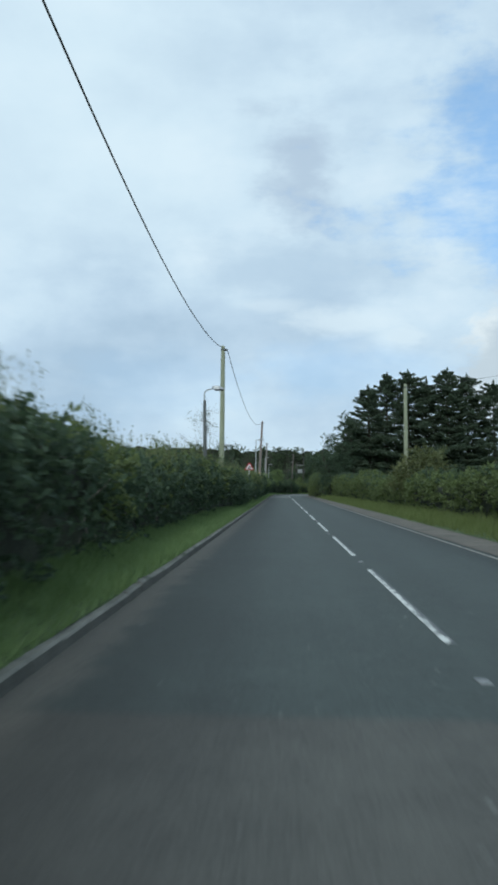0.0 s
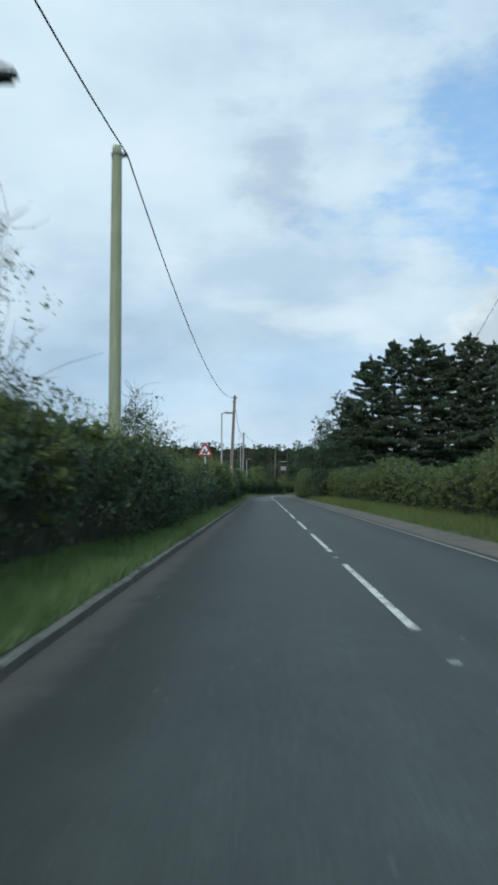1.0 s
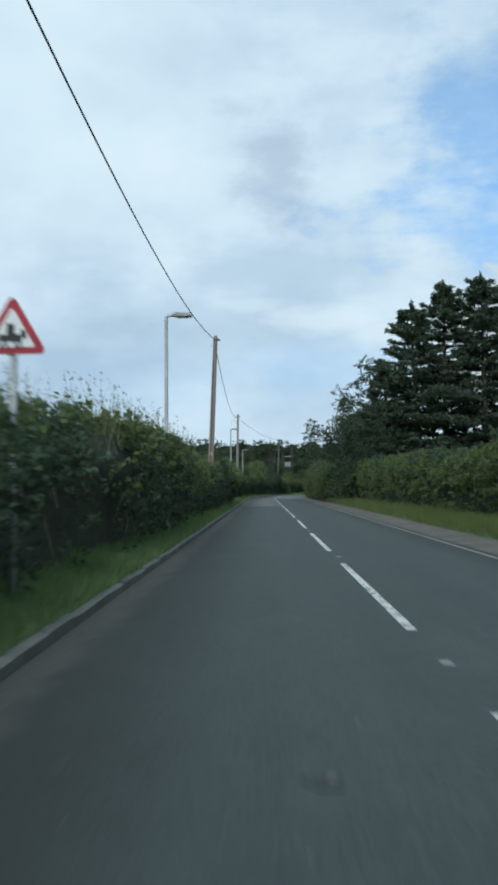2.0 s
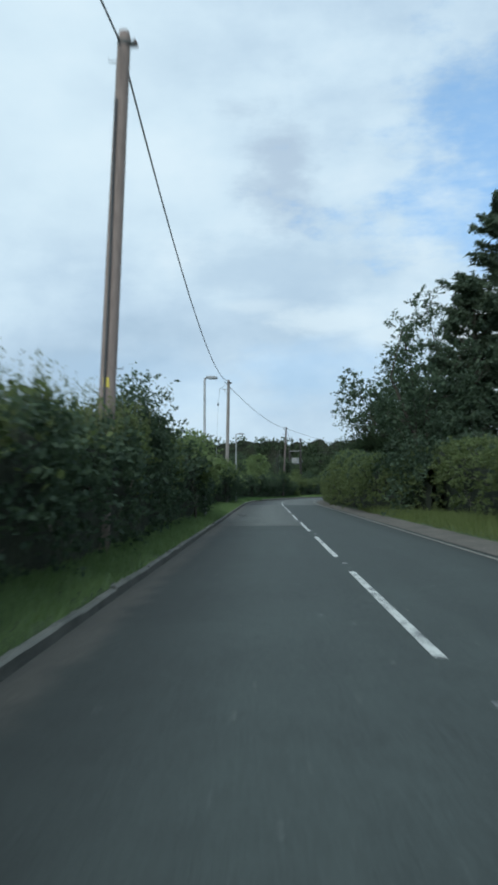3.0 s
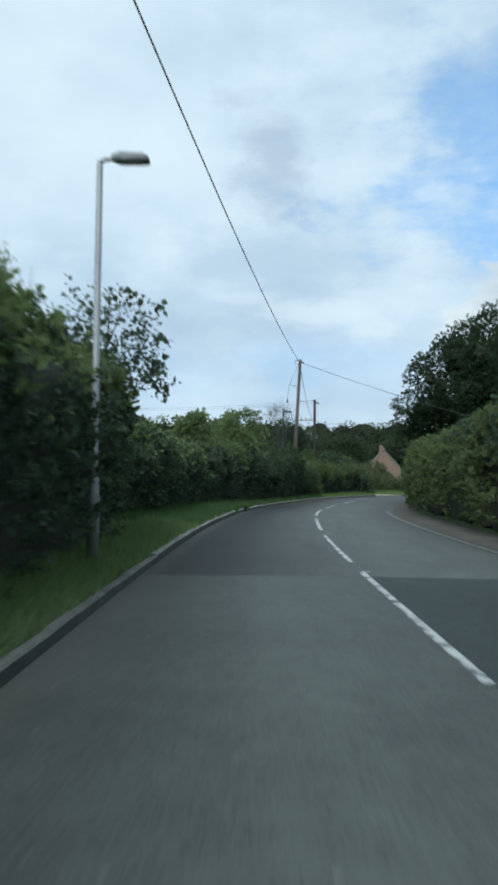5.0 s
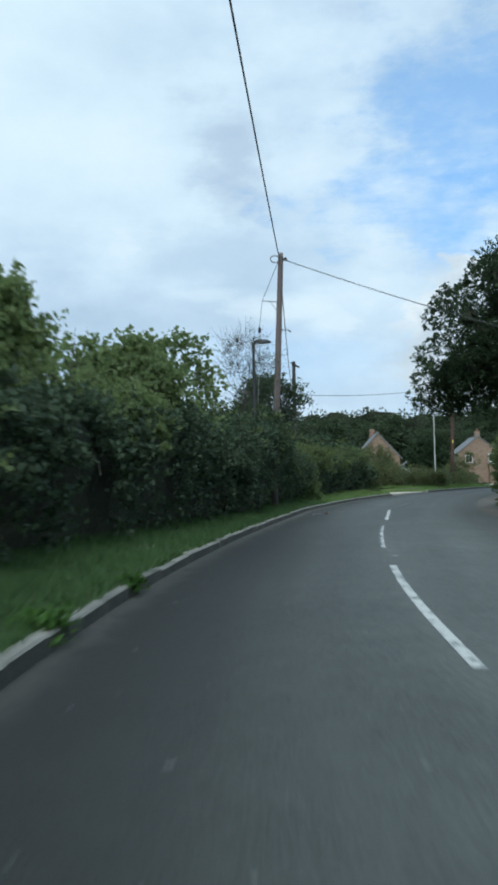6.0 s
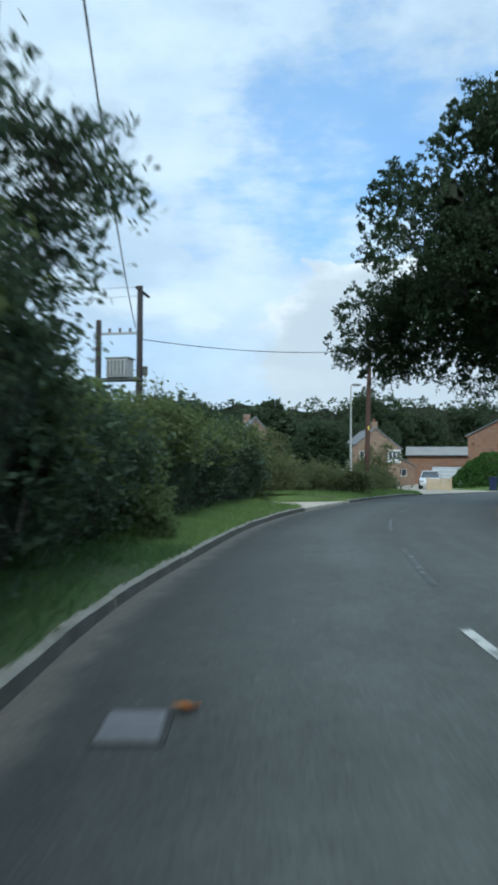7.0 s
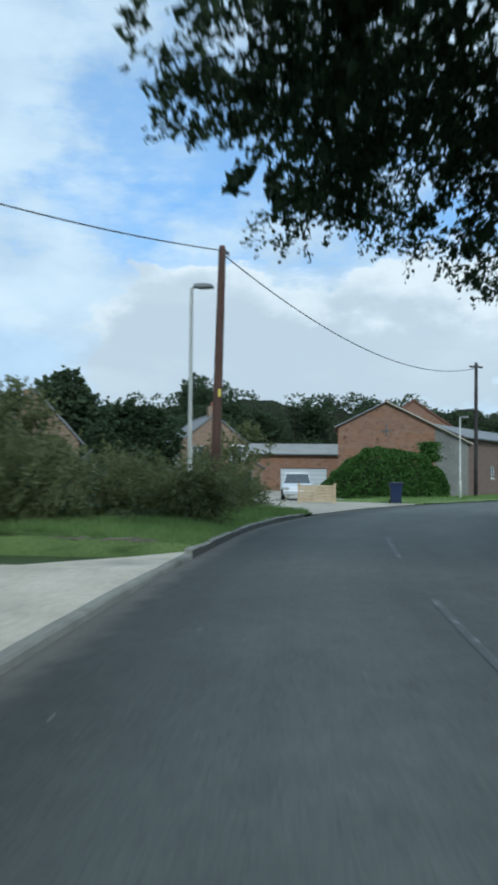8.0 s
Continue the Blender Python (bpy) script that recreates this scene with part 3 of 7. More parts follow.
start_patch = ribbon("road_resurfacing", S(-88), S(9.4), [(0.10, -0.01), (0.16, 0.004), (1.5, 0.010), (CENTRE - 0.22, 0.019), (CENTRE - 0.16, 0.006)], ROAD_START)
tagged(start_patch, "older paler asphalt ending at a cross joint", "road", kind="structure")


def stripe(name, s0, s1, off, width, mat, z=0.021, step=0.75):
    o0, o1 = off - width / 2, off + width / 2
    return ribbon(name, s0, s1, [(o0, z), (o1, z)], mat, step=step)


def mark_line(s):
    """How far the centre marks lie from the western kerb."""
    return float(np.interp(np.interp(s, ARC, LINE[:, 1]), [15, 52, 108, 122, 156, 171, 183, 192, 205], [3.13, 3.08, 3.04, 2.99, 2.98, 3.04, 2.96, 3.05, 3.10]))


# broken centre line
starts = [S(11.7 + 9 * n) for n in range(-6, 14)] + [S(136.9), S(144.6), S(152.2)]
last = S(160.7)
while last < S(193):
    starts.append(last)
    last += 9.05
for k, s0 in enumerate(starts):
    ob = stripe("centre_line_mark", s0, s0 + 6.3, mark_line(s0 + 3.0), 0.098, PAINT)
    tagged(ob, "worn white dash of the centre line", "road marking", "centre line dashes", "structure")
s0 = last
while s0 < S(225):
    ob = stripe("centre_line_mark", s0, s0 + 4.6, CENTRE + 0.1, 0.085, PAINT_WORN)
    tagged(ob, "nearly worn away white dash of the centre line", "road marking", "centre line dashes", "structure")
    s0 += 9.0
edge_line = stripe("edge_line", S(-88), S(176), WIDTH - 0.13, 0.10, PAINT_EDGE, 0.003)
tagged(edge_line, "dirty continuous line along the road edge", "road marking", kind="structure")


def road_stud(at, turn):
    ob = thing("road_stud", at, "white reflecting stud set in the asphalt", "road stud", "road studs", turn)
    bm = box(bmesh.new(), (-0.045, -0.04, -0.01), (0.045, 0.04, 0.011), 0.005)
    part("housing", bm, LAMP_GREY, ob)
    bm = box(bmesh.new(), (-0.035, -0.050, 0.002), (0.035, -0.0455, 0.010))
    part("reflector", bm, LENS, ob)
    return ob


first_stud = None
for k, s0 in enumerate(starts[4:]):
    x, y = beside(s0 - 1.35, CENTRE + (0.02 if k % 2 else -0.03))
    if first_stud is None:
        first_stud = road_stud((x, y, 0.015), 0)
    else:
        copy_thing(first_stud, pose(x, y, 0.015))

# kerb
kerb = new("kerb")
tagged(kerb, "low worn concrete kerb stones along the verge", "kerb", kind="structure")


def kerb_mesh(h0, h1, mat=KERB, face_mat=None):
    bm = bmesh.new()
    w, L = 0.13, 0.905
    prof = [(0.0, -0.03), (0.014, h0 - 0.022), (0.034, h0), (w, h1), (w, -0.03)]
    a = [bm.verts.new((-x, -L / 2, z)) for x, z in prof]
    b = [bm.verts.new((-x, L / 2, z)) for x, z in prof]
    bm.faces.new(a)
    bm.faces.new(b[::-1])
    for k in range(5):
        bm.faces.new((a[k], b[k], b[(k + 1) % 5], a[(k + 1) % 5]))
    bmesh.ops.recalc_face_normals(bm, faces=bm.faces)
    me = bpy.data.meshes.new("kerb_stone")
    bm.to_mesh(me)
    bm.free()
    me.materials.append(mat)
    if face_mat:
        # the face towards the road takes a darker material
        me.materials.append(face_mat)
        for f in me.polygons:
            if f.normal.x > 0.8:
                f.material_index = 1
    return me


KERB_STONES = [kerb_mesh(0.088, 0.094, KERB, KERB_FACE), kerb_mesh(0.080, 0.086, KERB, KERB_FACE), kerb_mesh(0.094, 0.100, KERB, KERB_FACE)]
KERB_PALE = [kerb_mesh(0.112, 0.122, KERB_CLEAN, KERB_FACE), kerb_mesh(0.104, 0.114, KERB_CLEAN, KERB_FACE), kerb_mesh(0.118, 0.128, KERB_CLEAN, KERB_FACE)]
KERB_LOW = kerb_mesh(0.052, 0.060, KERB_CLEAN)
DRIVE0, DRIVE1 = S(213.5), S(221.2)
KERB_END = S(232.0)
s = S(9.0)
rk = random.Random(4)
while s < KERB_END:
    x, y = beside(s, 0.0)
    tx, ty = np.interp(s, ARC, WAY[:, 0]), np.interp(s, ARC, WAY[:, 1])
    low = DRIVE0 + 0.3 < s < DRIVE1 - 0.3
    ob = new("kerb_stone", KERB_LOW if low else rk.choice(KERB_PALE if s > S(152) else KERB_STONES))
    ob.matrix_world = pose(x, y, rk.uniform(-0.008, 0.008), rk.uniform(-0.4, 0.4), rk.uniform(-1, 1), math.degrees(math.atan2(-tx, ty)) + rk.uniform(-0.5, 0.5))
    ob.parent = kerb
    s += 0.915
# the kerb turns into the yard entrance
for k in range(7):
    a = radians(35 - 16 * k)
    cx, cy = beside(KERB_END, -3.0)
    ob = new("kerb_stone", KERB_STONES[k % 3])
    q = math.atan2(LINE[np.searchsorted(ARC, KERB_END)][1] - cy, LINE[np.searchsorted(ARC, KERB_END)][0] - cx) + (k + 0.5) * 0.3
    ob.matrix_world = pose(cx + 3.0 * math.cos(q), cy + 3.0 * math.sin(q), 0, 0, 0, math.degrees(q))
    ob.parent = kerb

# verges
verge = ribbon("verge_west", S(-88), DRIVE0, [(-0.088, 0.080), (-0.115, 0.118), (-0.28, 0.132), (-0.5, 0.14), (-1.2, 0.20), (-2.6, 0.30), (-8, 0.25), (-30, -0.06)], SOIL, wobble=0.07, skirt=0.4)
tagged(verge, "grassy bank between kerb and hedge", "verge", kind="structure")
verge2 = ribbon("verge_north", DRIVE1, S(233.2), [(-0.088, 0.080), (-0.115, 0.118), (-0.28, 0.132), (-0.5, 0.14), (-1.5, 0.18), (-3.0, 0.25), (-6.0, 0.1), (-12.0, 0.0)], TURF, wobble=0.07, skirt=0.4)
tagged(verge2, "mown grass corner beside the yard entrance", "verge", kind="structure")
roadside = ribbon("roadside_dirt", S(-88), S(245), [(WIDTH + 0.1, -0.01), (WIDTH + 0.6, 0.02), (WIDTH + 1.15, 0.03)], DIRT, wobble=0.02)
tagged(roadside, "brown strip of dirt and dead leaves at the road edge", "verge", kind="structure")
verge3 = ribbon("verge_east", S(-88), S(250), [(WIDTH + 1.05, 0.02), (WIDTH + 1.4, 0.10), (WIDTH + 3.2, 0.18), (WIDTH + 8, 0.2), (WIDTH + 30, -0.06)], SOIL, wobble=0.07)
tagged(verge3, "grassy strip below the eastern hedge", "verge", kind="structure")

d0, d1 = beside(DRIVE0 - 0.2, -0.1), beside(DRIVE1 + 0.2, -0.1)
drive_rows = [(d0, d1), (np.array([10.45, 215.6]), np.array([13.6, 220.7])), (np.array([10.3, 218.0]), np.array([11.8, 219.95])), (np.array([3.0, 220.8]), np.array([3.4, 223.6]))]
verts = [(*p, 0.04 + 0.012 * k) for k, row in enumerate(drive_rows) for p in (row[0], (row[0] + row[1]) / 2, row[1])]
faces = [(3 * k + j, 3 * k + j + 1, 3 * k + j + 4, 3 * k + j + 3) for k in range(3) for j in range(2)]
driveway = mesh_from("driveway", verts, [f[::-1] for f in faces], CONCRETE)
tagged(driveway, "pale stained concrete driveway entrance", "driveway", kind="structure")
yard = mesh_from("yard_entrance", [(22.9, 232.8, 0.012), (28.0, 237.6, 0.012), (35.0, 242.8, 0.016), (34, 249, 0.03), (46, 274, 0.05), (42, 279, 0.05), (27.5, 249, 0.03), (24.5, 240, 0.02)], [(0, 1, 2, 3, 4, 5, 6, 7)], GRAVEL)
tagged(yard, "pale gravel entrance to the farm yard", "driveway", kind="structure")


def grass(name, s0, s1, o0, o1, count, height, seed, base=None, mat=None):
    """Blades over a strip beside the road."""
    rng = np.random.default_rng(seed)
    s, o = rng.uniform(s0, s1, count), rng.uniform(o0, o1, count)
    xy = beside(s, o)
    z = np.interp(-np.abs(o) if o0 < 0 else o - WIDTH, *base)
    p = np.c_[xy, z]
    h = height * (0.45 + 1.1 * bumps(p, 1.1, seed)) * rng.uniform(0.5, 1.3, count)
    bend = rng.normal(size=(count, 2)) * (h * 0.45)[:, None]
    w = rng.uniform(0.006, 0.016, count)
    a = rng.uniform(0, math.pi, count)
    side = np.c_[np.cos(a) * w, np.sin(a) * w, np.zeros(count)]
    tip = p + np.c_[bend, h]
    v = np.stack([p - side, p + side, tip], 1).reshape(-1, 3)
    f = np.arange(3 * count).reshape(-1, 3)
    return mesh_from(name, v, f, mat or GRASS)


WEST = ([-2.6, -1.2, -0.5, -0.07], [0.30, 0.20, 0.125, 0.10])
EAST = ([1.05, 1.4, 3.2], [0.0, 0.09, 0.17])
ob = grass("grass", S(6), S(90), -1.35, -0.072, 70000, 0.17, 11, WEST)
tagged(ob, "long green verge grass along the kerb", "grass", kind="stuff")
ob = grass("grass", S(90), S(160), -1.45, -0.072, 42000, 0.16, 12, WEST)
tagged(ob, "long green verge grass along the kerb", "grass", kind="stuff")
ob = grass("grass", S(199), DRIVE0, -3.0, -0.072, 32000, 0.14, 17, WEST, MOWN)
tagged(ob, "bright mown verge grass before the driveway", "grass", kind="stuff")
ob = grass("grass", S(160), S(199.5), -2.8, -0.072, 54000, 0.14, 13, WEST, GRASS_DARK)
tagged(ob, "wide band of mown verge grass on the bend", "grass", kind="stuff")
ob = grass("grass", DRIVE1, S(233), -4.6, -0.072, 40000, 0.14, 14, WEST, MOWN)
tagged(ob, "mown verge grass on the corner", "grass", kind="stuff")
ob = grass("grass", S(16), S(135), WIDTH + 1.1, WIDTH + 3.3, 46000, 0.30, 15, EAST, ROUGH_GRASS)
tagged(ob, "long rough grass below the hedge", "grass", kind="stuff")

# ---- hedges ----
def sprays(rng, roots, ways, length, count, droop=0.12, spread=0.16):
    """Leaves along short twigs: places and the ways along which the leaves lie."""
    n = len(roots)
    w = ways / (np.linalg.norm(ways, axis=1, keepdims=True) + 1e-9) + rng.normal(size=(n, 3)) * 0.45
    w /= np.linalg.norm(w, axis=1, keepdims=True)
    ln = np.broadcast_to(length, n) * rng.uniform(0.55, 1.45, n)
    t = rng.uniform(0.05, 1.0, (n, count)) ** 0.8
    p = roots[:, None] + w[:, None] * (ln[:, None] * t)[..., None]
    p += rng.normal(size=p.shape) * (spread * ln[:, None] * (1.15 - 0.75 * t))[..., None]
    p[..., 2] -= droop * ln[:, None] * t * t
    lean = np.repeat(w[:, None], count, 1) * 0.6 + rng.normal(size=p.shape) * 0.35
    return p.reshape(-1, 3), lean.reshape(-1, 3)


def billow(p, scale, seed):
    """Round lumps with creases between them, 0 to 1."""
    return 1 - np.abs(2 * bumps(p, scale, seed) - 1)


def hedge(name, label, group, s0, s1, base, depth, heights, density, size, mats, seed, side=-1, shoots=1.0, ragged=1.0, pale=0.55, twig=0.34, tall=0.5, under=0.15, sunny=0.16, wisps=0, bare=1.3, stem=0.4):
    """A hedge along the road. base: how far its foot stands from the kerb line; heights: (northing, metres); density: twigs a metre; side: -1 west, 1 east."""
    rng = np.random.default_rng(seed)
    length = s1 - s0
    ob = thing(name, (0, 0, 0), label, "hedge", group)
    ys, hs = zip(*heights)
    bs = base if isinstance(base, (list, tuple)) else [(0, base), (999, base)]
    by, bo = zip(*bs)

    def place(s, th, out=0.0):
        # th: from 0 at the foot of the face over the top to pi at the back
        y = np.interp(s, ARC, LINE[:, 1])
        h = np.interp(y, ys, hs)
        foot = np.interp(y, by, bo)
        # both ends are rounded off
        end = np.clip(np.minimum(s - s0, s1 - s) / 1.6, 0.0, 1.0)
        h = h * (0.72 + 0.28 * np.sqrt(end))
        a = depth * 0.5 + 0.15
        c, sn = np.cos(th), np.sin(th)
        off = -a * np.sign(c) * np.abs(c) ** 0.62 + (under * np.maximum(c, 0) ** 2.4 - 0.20 * np.sin(np.clip(th * 2, 0, math.pi))) * (th < 1.6)
        z = h * np.maximum(sn, 0) ** 0.72
        probe = np.c_[s, th * 1.4, np.full(len(s), seed * 3.7)]
        lump = 0.34 * (billow(probe, 0.36, seed) - 0.55) + 0.20 * (billow(probe, 0.95, seed + 1) - 0.5) + 0.10 * (bumps(probe, 2.6, seed + 2) - 0.5)
        k = 1 + lump * ragged * (0.35 + 0.65 * np.maximum(sn, 0)) * 0.8 + out / a
        mid = 0.42 * h
        off, z = off * k, mid + (z - mid) * (1 + (k - 1) * 0.75 * (z > mid))
        xy = beside(s, side * (foot + a + off))
        return np.c_[xy, np.maximum(z, 0.04)]

    # Dark sheet inside the hedge, standing in for shaded twigs and blocking sight through.
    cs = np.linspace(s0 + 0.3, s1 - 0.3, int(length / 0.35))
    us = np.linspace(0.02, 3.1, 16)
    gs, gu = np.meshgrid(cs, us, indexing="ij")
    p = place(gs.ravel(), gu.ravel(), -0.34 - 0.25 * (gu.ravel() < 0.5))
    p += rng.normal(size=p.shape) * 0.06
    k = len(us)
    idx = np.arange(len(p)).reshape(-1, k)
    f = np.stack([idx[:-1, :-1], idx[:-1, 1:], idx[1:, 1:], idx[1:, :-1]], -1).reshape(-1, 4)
    mesh_from("shade_core", p, f, INNER_SHADE, ob)

    n = int(length * density)
    s = rng.uniform(s0, s1, n)
    th = rng.uniform(0.0, 1.0, n) ** 0.95 * 2.15
    root = place(s, th, -0.22 + 0.0 * s)
    ahead = place(s, th, 0.15 + 0.0 * s)
    way = ahead - root + np.array([0, 0, 0.10])
    low = np.clip(0.24 + root[:, 2] / (1.9 if side < 0 else 2.6), 0.3, 1.0)
    keep = (0.6 * bumps(root, 1.0, seed + 5) + 0.4 * bumps(root, 2.6, seed + 6) > (0.40 if side < 0 else 0.36)) & (rng.uniform(size=n) < low)
    root, way = root[keep], way[keep]
    # Paler leaves are picked higher up, painting the lit top into the colour.
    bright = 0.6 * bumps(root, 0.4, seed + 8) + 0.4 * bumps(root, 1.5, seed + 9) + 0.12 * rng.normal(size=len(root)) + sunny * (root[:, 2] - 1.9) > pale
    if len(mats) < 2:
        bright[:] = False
    for name_, pick, mat, big in (("foliage", ~bright, mats[0], 1.0), ("pale_foliage", bright, mats[-1], 1.15)):
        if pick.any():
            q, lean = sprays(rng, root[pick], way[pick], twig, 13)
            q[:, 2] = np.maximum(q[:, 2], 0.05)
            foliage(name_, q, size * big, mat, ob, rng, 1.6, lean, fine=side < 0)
    # upright shoots above the top, in tufts
    m = int(length * shoots * 5)
    if m:
        s = rng.uniform(s0, s1, m)
        tuft = bumps(np.c_[s, s * 0, s * 0], 0.45, seed + 7)
        ok = tuft > 0.42
        s, tuft = s[ok], tuft[ok]
        root = place(s, rng.uniform(1.0, 2.0, len(s)), np.full(len(s), -0.1))
        high = tall * rng.uniform(0.35, 1.0, len(s)) * (0.5 + tuft)
        lean = np.c_[rng.normal(size=(len(s), 2)) * 0.20, np.ones(len(s))]
        stems = bmesh.new()
        for r, t, l in zip(root, high, lean):
            tube(stems, [r - l * 0.2, r + l * t * 0.5, r + l * t * 1.02], [0.007, 0.005, 0.002], 3, False)
        tagged(part("shoot_stems", stems, BARK, ob), kind="stuff")
        q, ln = sprays(rng, root, lean, high, 22, 0.0, 0.15)
        foliage("shoot_leaves", q, size * 0.85, mats[-1], ob, rng, 1.6, ln)
    # tall grass and weed stalks standing out of the top
    m = int(length * wisps)
    if m:
        s = rng.uniform(s0, s1, m)
        s = s[bumps(np.c_[s, s * 0, s * 0], 0.6, seed + 11) > 0.35]
        m = len(s)
        root = place(s, rng.uniform(0.75, 1.9, m), np.full(m, -0.15))
        high = rng.uniform(0.30, 0.85, m)[:, None]
        lean = np.c_[rng.normal(size=(m, 2)) * 0.16, np.ones(m)]
        a = rng.uniform(0, math.pi, m)
        edge = np.c_[np.cos(a), np.sin(a), np.zeros(m)] * 0.007
        v = np.stack([root - edge, root + edge, root + lean * high], 1).reshape(-1, 3)
        tagged(mesh_from("stalk_tuft", v, np.arange(3 * m).reshape(-1, 3), SCRUB, ob), kind="stuff")
        heads = np.repeat(root + lean * high * 0.9, 4, 0) + rng.normal(size=(4 * m, 3)) * (0.02, 0.02, 0.06)
        tagged(foliage("seed_head_tuft", heads, 0.022, SCRUB, ob, rng, 2.2, np.repeat(lean, 4, 0), fine=False), kind="stuff")
    # bare and broken stems in the shade at the foot
    m = int(length * bare)
    s = rng.uniform(s0, s1, m)
    root = place(s, rng.uniform(0.1, 0.5, m), np.full(m, -0.15))
    stems = bmesh.new()
    for r in root:
        w = rng.normal(size=3) * (0.28, 0.28, 0.2) + (0, 0, 0.75)
        ln = stem * rng.uniform(0.6, 1.5)
        tube(stems, [r, r + w * ln * 0.5 + rng.normal(size=3) * 0.04, r + w * ln], [0.010, 0.007, 0.003], 3, False)
    tagged(part("stem_tuft", stems, BARE, ob), kind="stuff")
    return ob


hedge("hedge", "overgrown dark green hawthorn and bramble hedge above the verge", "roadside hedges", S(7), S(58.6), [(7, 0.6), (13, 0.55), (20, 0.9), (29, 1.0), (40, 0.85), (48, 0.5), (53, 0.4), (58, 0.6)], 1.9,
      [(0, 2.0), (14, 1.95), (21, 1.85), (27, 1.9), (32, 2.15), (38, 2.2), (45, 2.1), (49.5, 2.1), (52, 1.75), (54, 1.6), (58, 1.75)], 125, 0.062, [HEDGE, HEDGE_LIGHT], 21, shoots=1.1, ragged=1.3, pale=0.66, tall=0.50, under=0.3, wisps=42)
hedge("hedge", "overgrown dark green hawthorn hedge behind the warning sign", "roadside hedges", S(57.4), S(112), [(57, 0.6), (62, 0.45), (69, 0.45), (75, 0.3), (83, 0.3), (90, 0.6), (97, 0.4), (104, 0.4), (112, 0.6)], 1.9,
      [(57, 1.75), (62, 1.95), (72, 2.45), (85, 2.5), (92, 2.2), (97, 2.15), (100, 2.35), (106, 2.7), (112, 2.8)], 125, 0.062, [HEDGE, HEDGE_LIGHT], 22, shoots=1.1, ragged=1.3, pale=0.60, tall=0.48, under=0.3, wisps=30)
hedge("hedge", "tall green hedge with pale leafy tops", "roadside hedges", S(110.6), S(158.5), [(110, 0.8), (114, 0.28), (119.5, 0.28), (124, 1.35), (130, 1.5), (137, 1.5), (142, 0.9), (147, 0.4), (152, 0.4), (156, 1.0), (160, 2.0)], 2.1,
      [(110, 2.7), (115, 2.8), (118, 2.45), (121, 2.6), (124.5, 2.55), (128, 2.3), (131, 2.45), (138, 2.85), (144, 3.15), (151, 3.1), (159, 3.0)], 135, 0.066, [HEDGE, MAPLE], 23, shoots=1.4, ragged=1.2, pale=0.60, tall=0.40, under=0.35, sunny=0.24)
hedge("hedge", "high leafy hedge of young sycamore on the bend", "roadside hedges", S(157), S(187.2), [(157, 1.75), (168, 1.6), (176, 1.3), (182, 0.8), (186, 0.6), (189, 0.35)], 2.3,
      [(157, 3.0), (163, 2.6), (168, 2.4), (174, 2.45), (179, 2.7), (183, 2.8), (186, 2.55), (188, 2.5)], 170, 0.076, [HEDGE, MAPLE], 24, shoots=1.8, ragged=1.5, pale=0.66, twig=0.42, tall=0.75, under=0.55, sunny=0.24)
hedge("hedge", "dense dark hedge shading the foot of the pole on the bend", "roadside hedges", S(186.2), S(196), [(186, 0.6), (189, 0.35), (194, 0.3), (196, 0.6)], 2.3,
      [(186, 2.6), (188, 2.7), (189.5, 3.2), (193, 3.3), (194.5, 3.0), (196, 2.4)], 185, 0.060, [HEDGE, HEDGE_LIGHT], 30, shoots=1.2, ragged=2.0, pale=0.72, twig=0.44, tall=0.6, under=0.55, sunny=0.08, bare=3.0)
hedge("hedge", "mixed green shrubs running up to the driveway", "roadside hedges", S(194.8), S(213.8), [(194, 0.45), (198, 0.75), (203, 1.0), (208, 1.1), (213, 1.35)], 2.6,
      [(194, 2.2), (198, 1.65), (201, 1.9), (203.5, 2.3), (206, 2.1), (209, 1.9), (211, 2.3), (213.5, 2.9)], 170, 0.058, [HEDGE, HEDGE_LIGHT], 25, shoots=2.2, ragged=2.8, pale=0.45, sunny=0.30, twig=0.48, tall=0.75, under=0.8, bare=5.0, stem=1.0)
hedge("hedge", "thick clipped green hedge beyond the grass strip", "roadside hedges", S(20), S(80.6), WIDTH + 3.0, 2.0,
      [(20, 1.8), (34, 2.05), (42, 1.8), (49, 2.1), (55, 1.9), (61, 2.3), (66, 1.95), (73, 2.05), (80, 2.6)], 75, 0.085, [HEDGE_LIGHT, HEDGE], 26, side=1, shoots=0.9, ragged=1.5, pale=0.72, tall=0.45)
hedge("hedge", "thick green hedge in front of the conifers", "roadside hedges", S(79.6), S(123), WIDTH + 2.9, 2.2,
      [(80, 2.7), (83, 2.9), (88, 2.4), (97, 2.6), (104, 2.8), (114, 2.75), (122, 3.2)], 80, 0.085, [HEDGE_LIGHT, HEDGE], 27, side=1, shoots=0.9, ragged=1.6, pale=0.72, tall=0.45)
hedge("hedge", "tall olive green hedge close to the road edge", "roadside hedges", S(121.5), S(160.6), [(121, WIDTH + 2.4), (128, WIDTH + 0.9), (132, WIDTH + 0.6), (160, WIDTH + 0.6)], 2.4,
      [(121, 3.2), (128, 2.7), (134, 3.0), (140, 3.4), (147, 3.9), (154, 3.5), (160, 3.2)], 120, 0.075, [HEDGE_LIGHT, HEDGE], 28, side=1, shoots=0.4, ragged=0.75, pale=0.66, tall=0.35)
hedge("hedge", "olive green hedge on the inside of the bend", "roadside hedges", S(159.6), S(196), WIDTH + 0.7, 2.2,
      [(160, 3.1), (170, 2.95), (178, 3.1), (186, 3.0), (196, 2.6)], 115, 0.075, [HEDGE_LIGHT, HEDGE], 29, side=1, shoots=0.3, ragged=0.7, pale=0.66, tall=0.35)


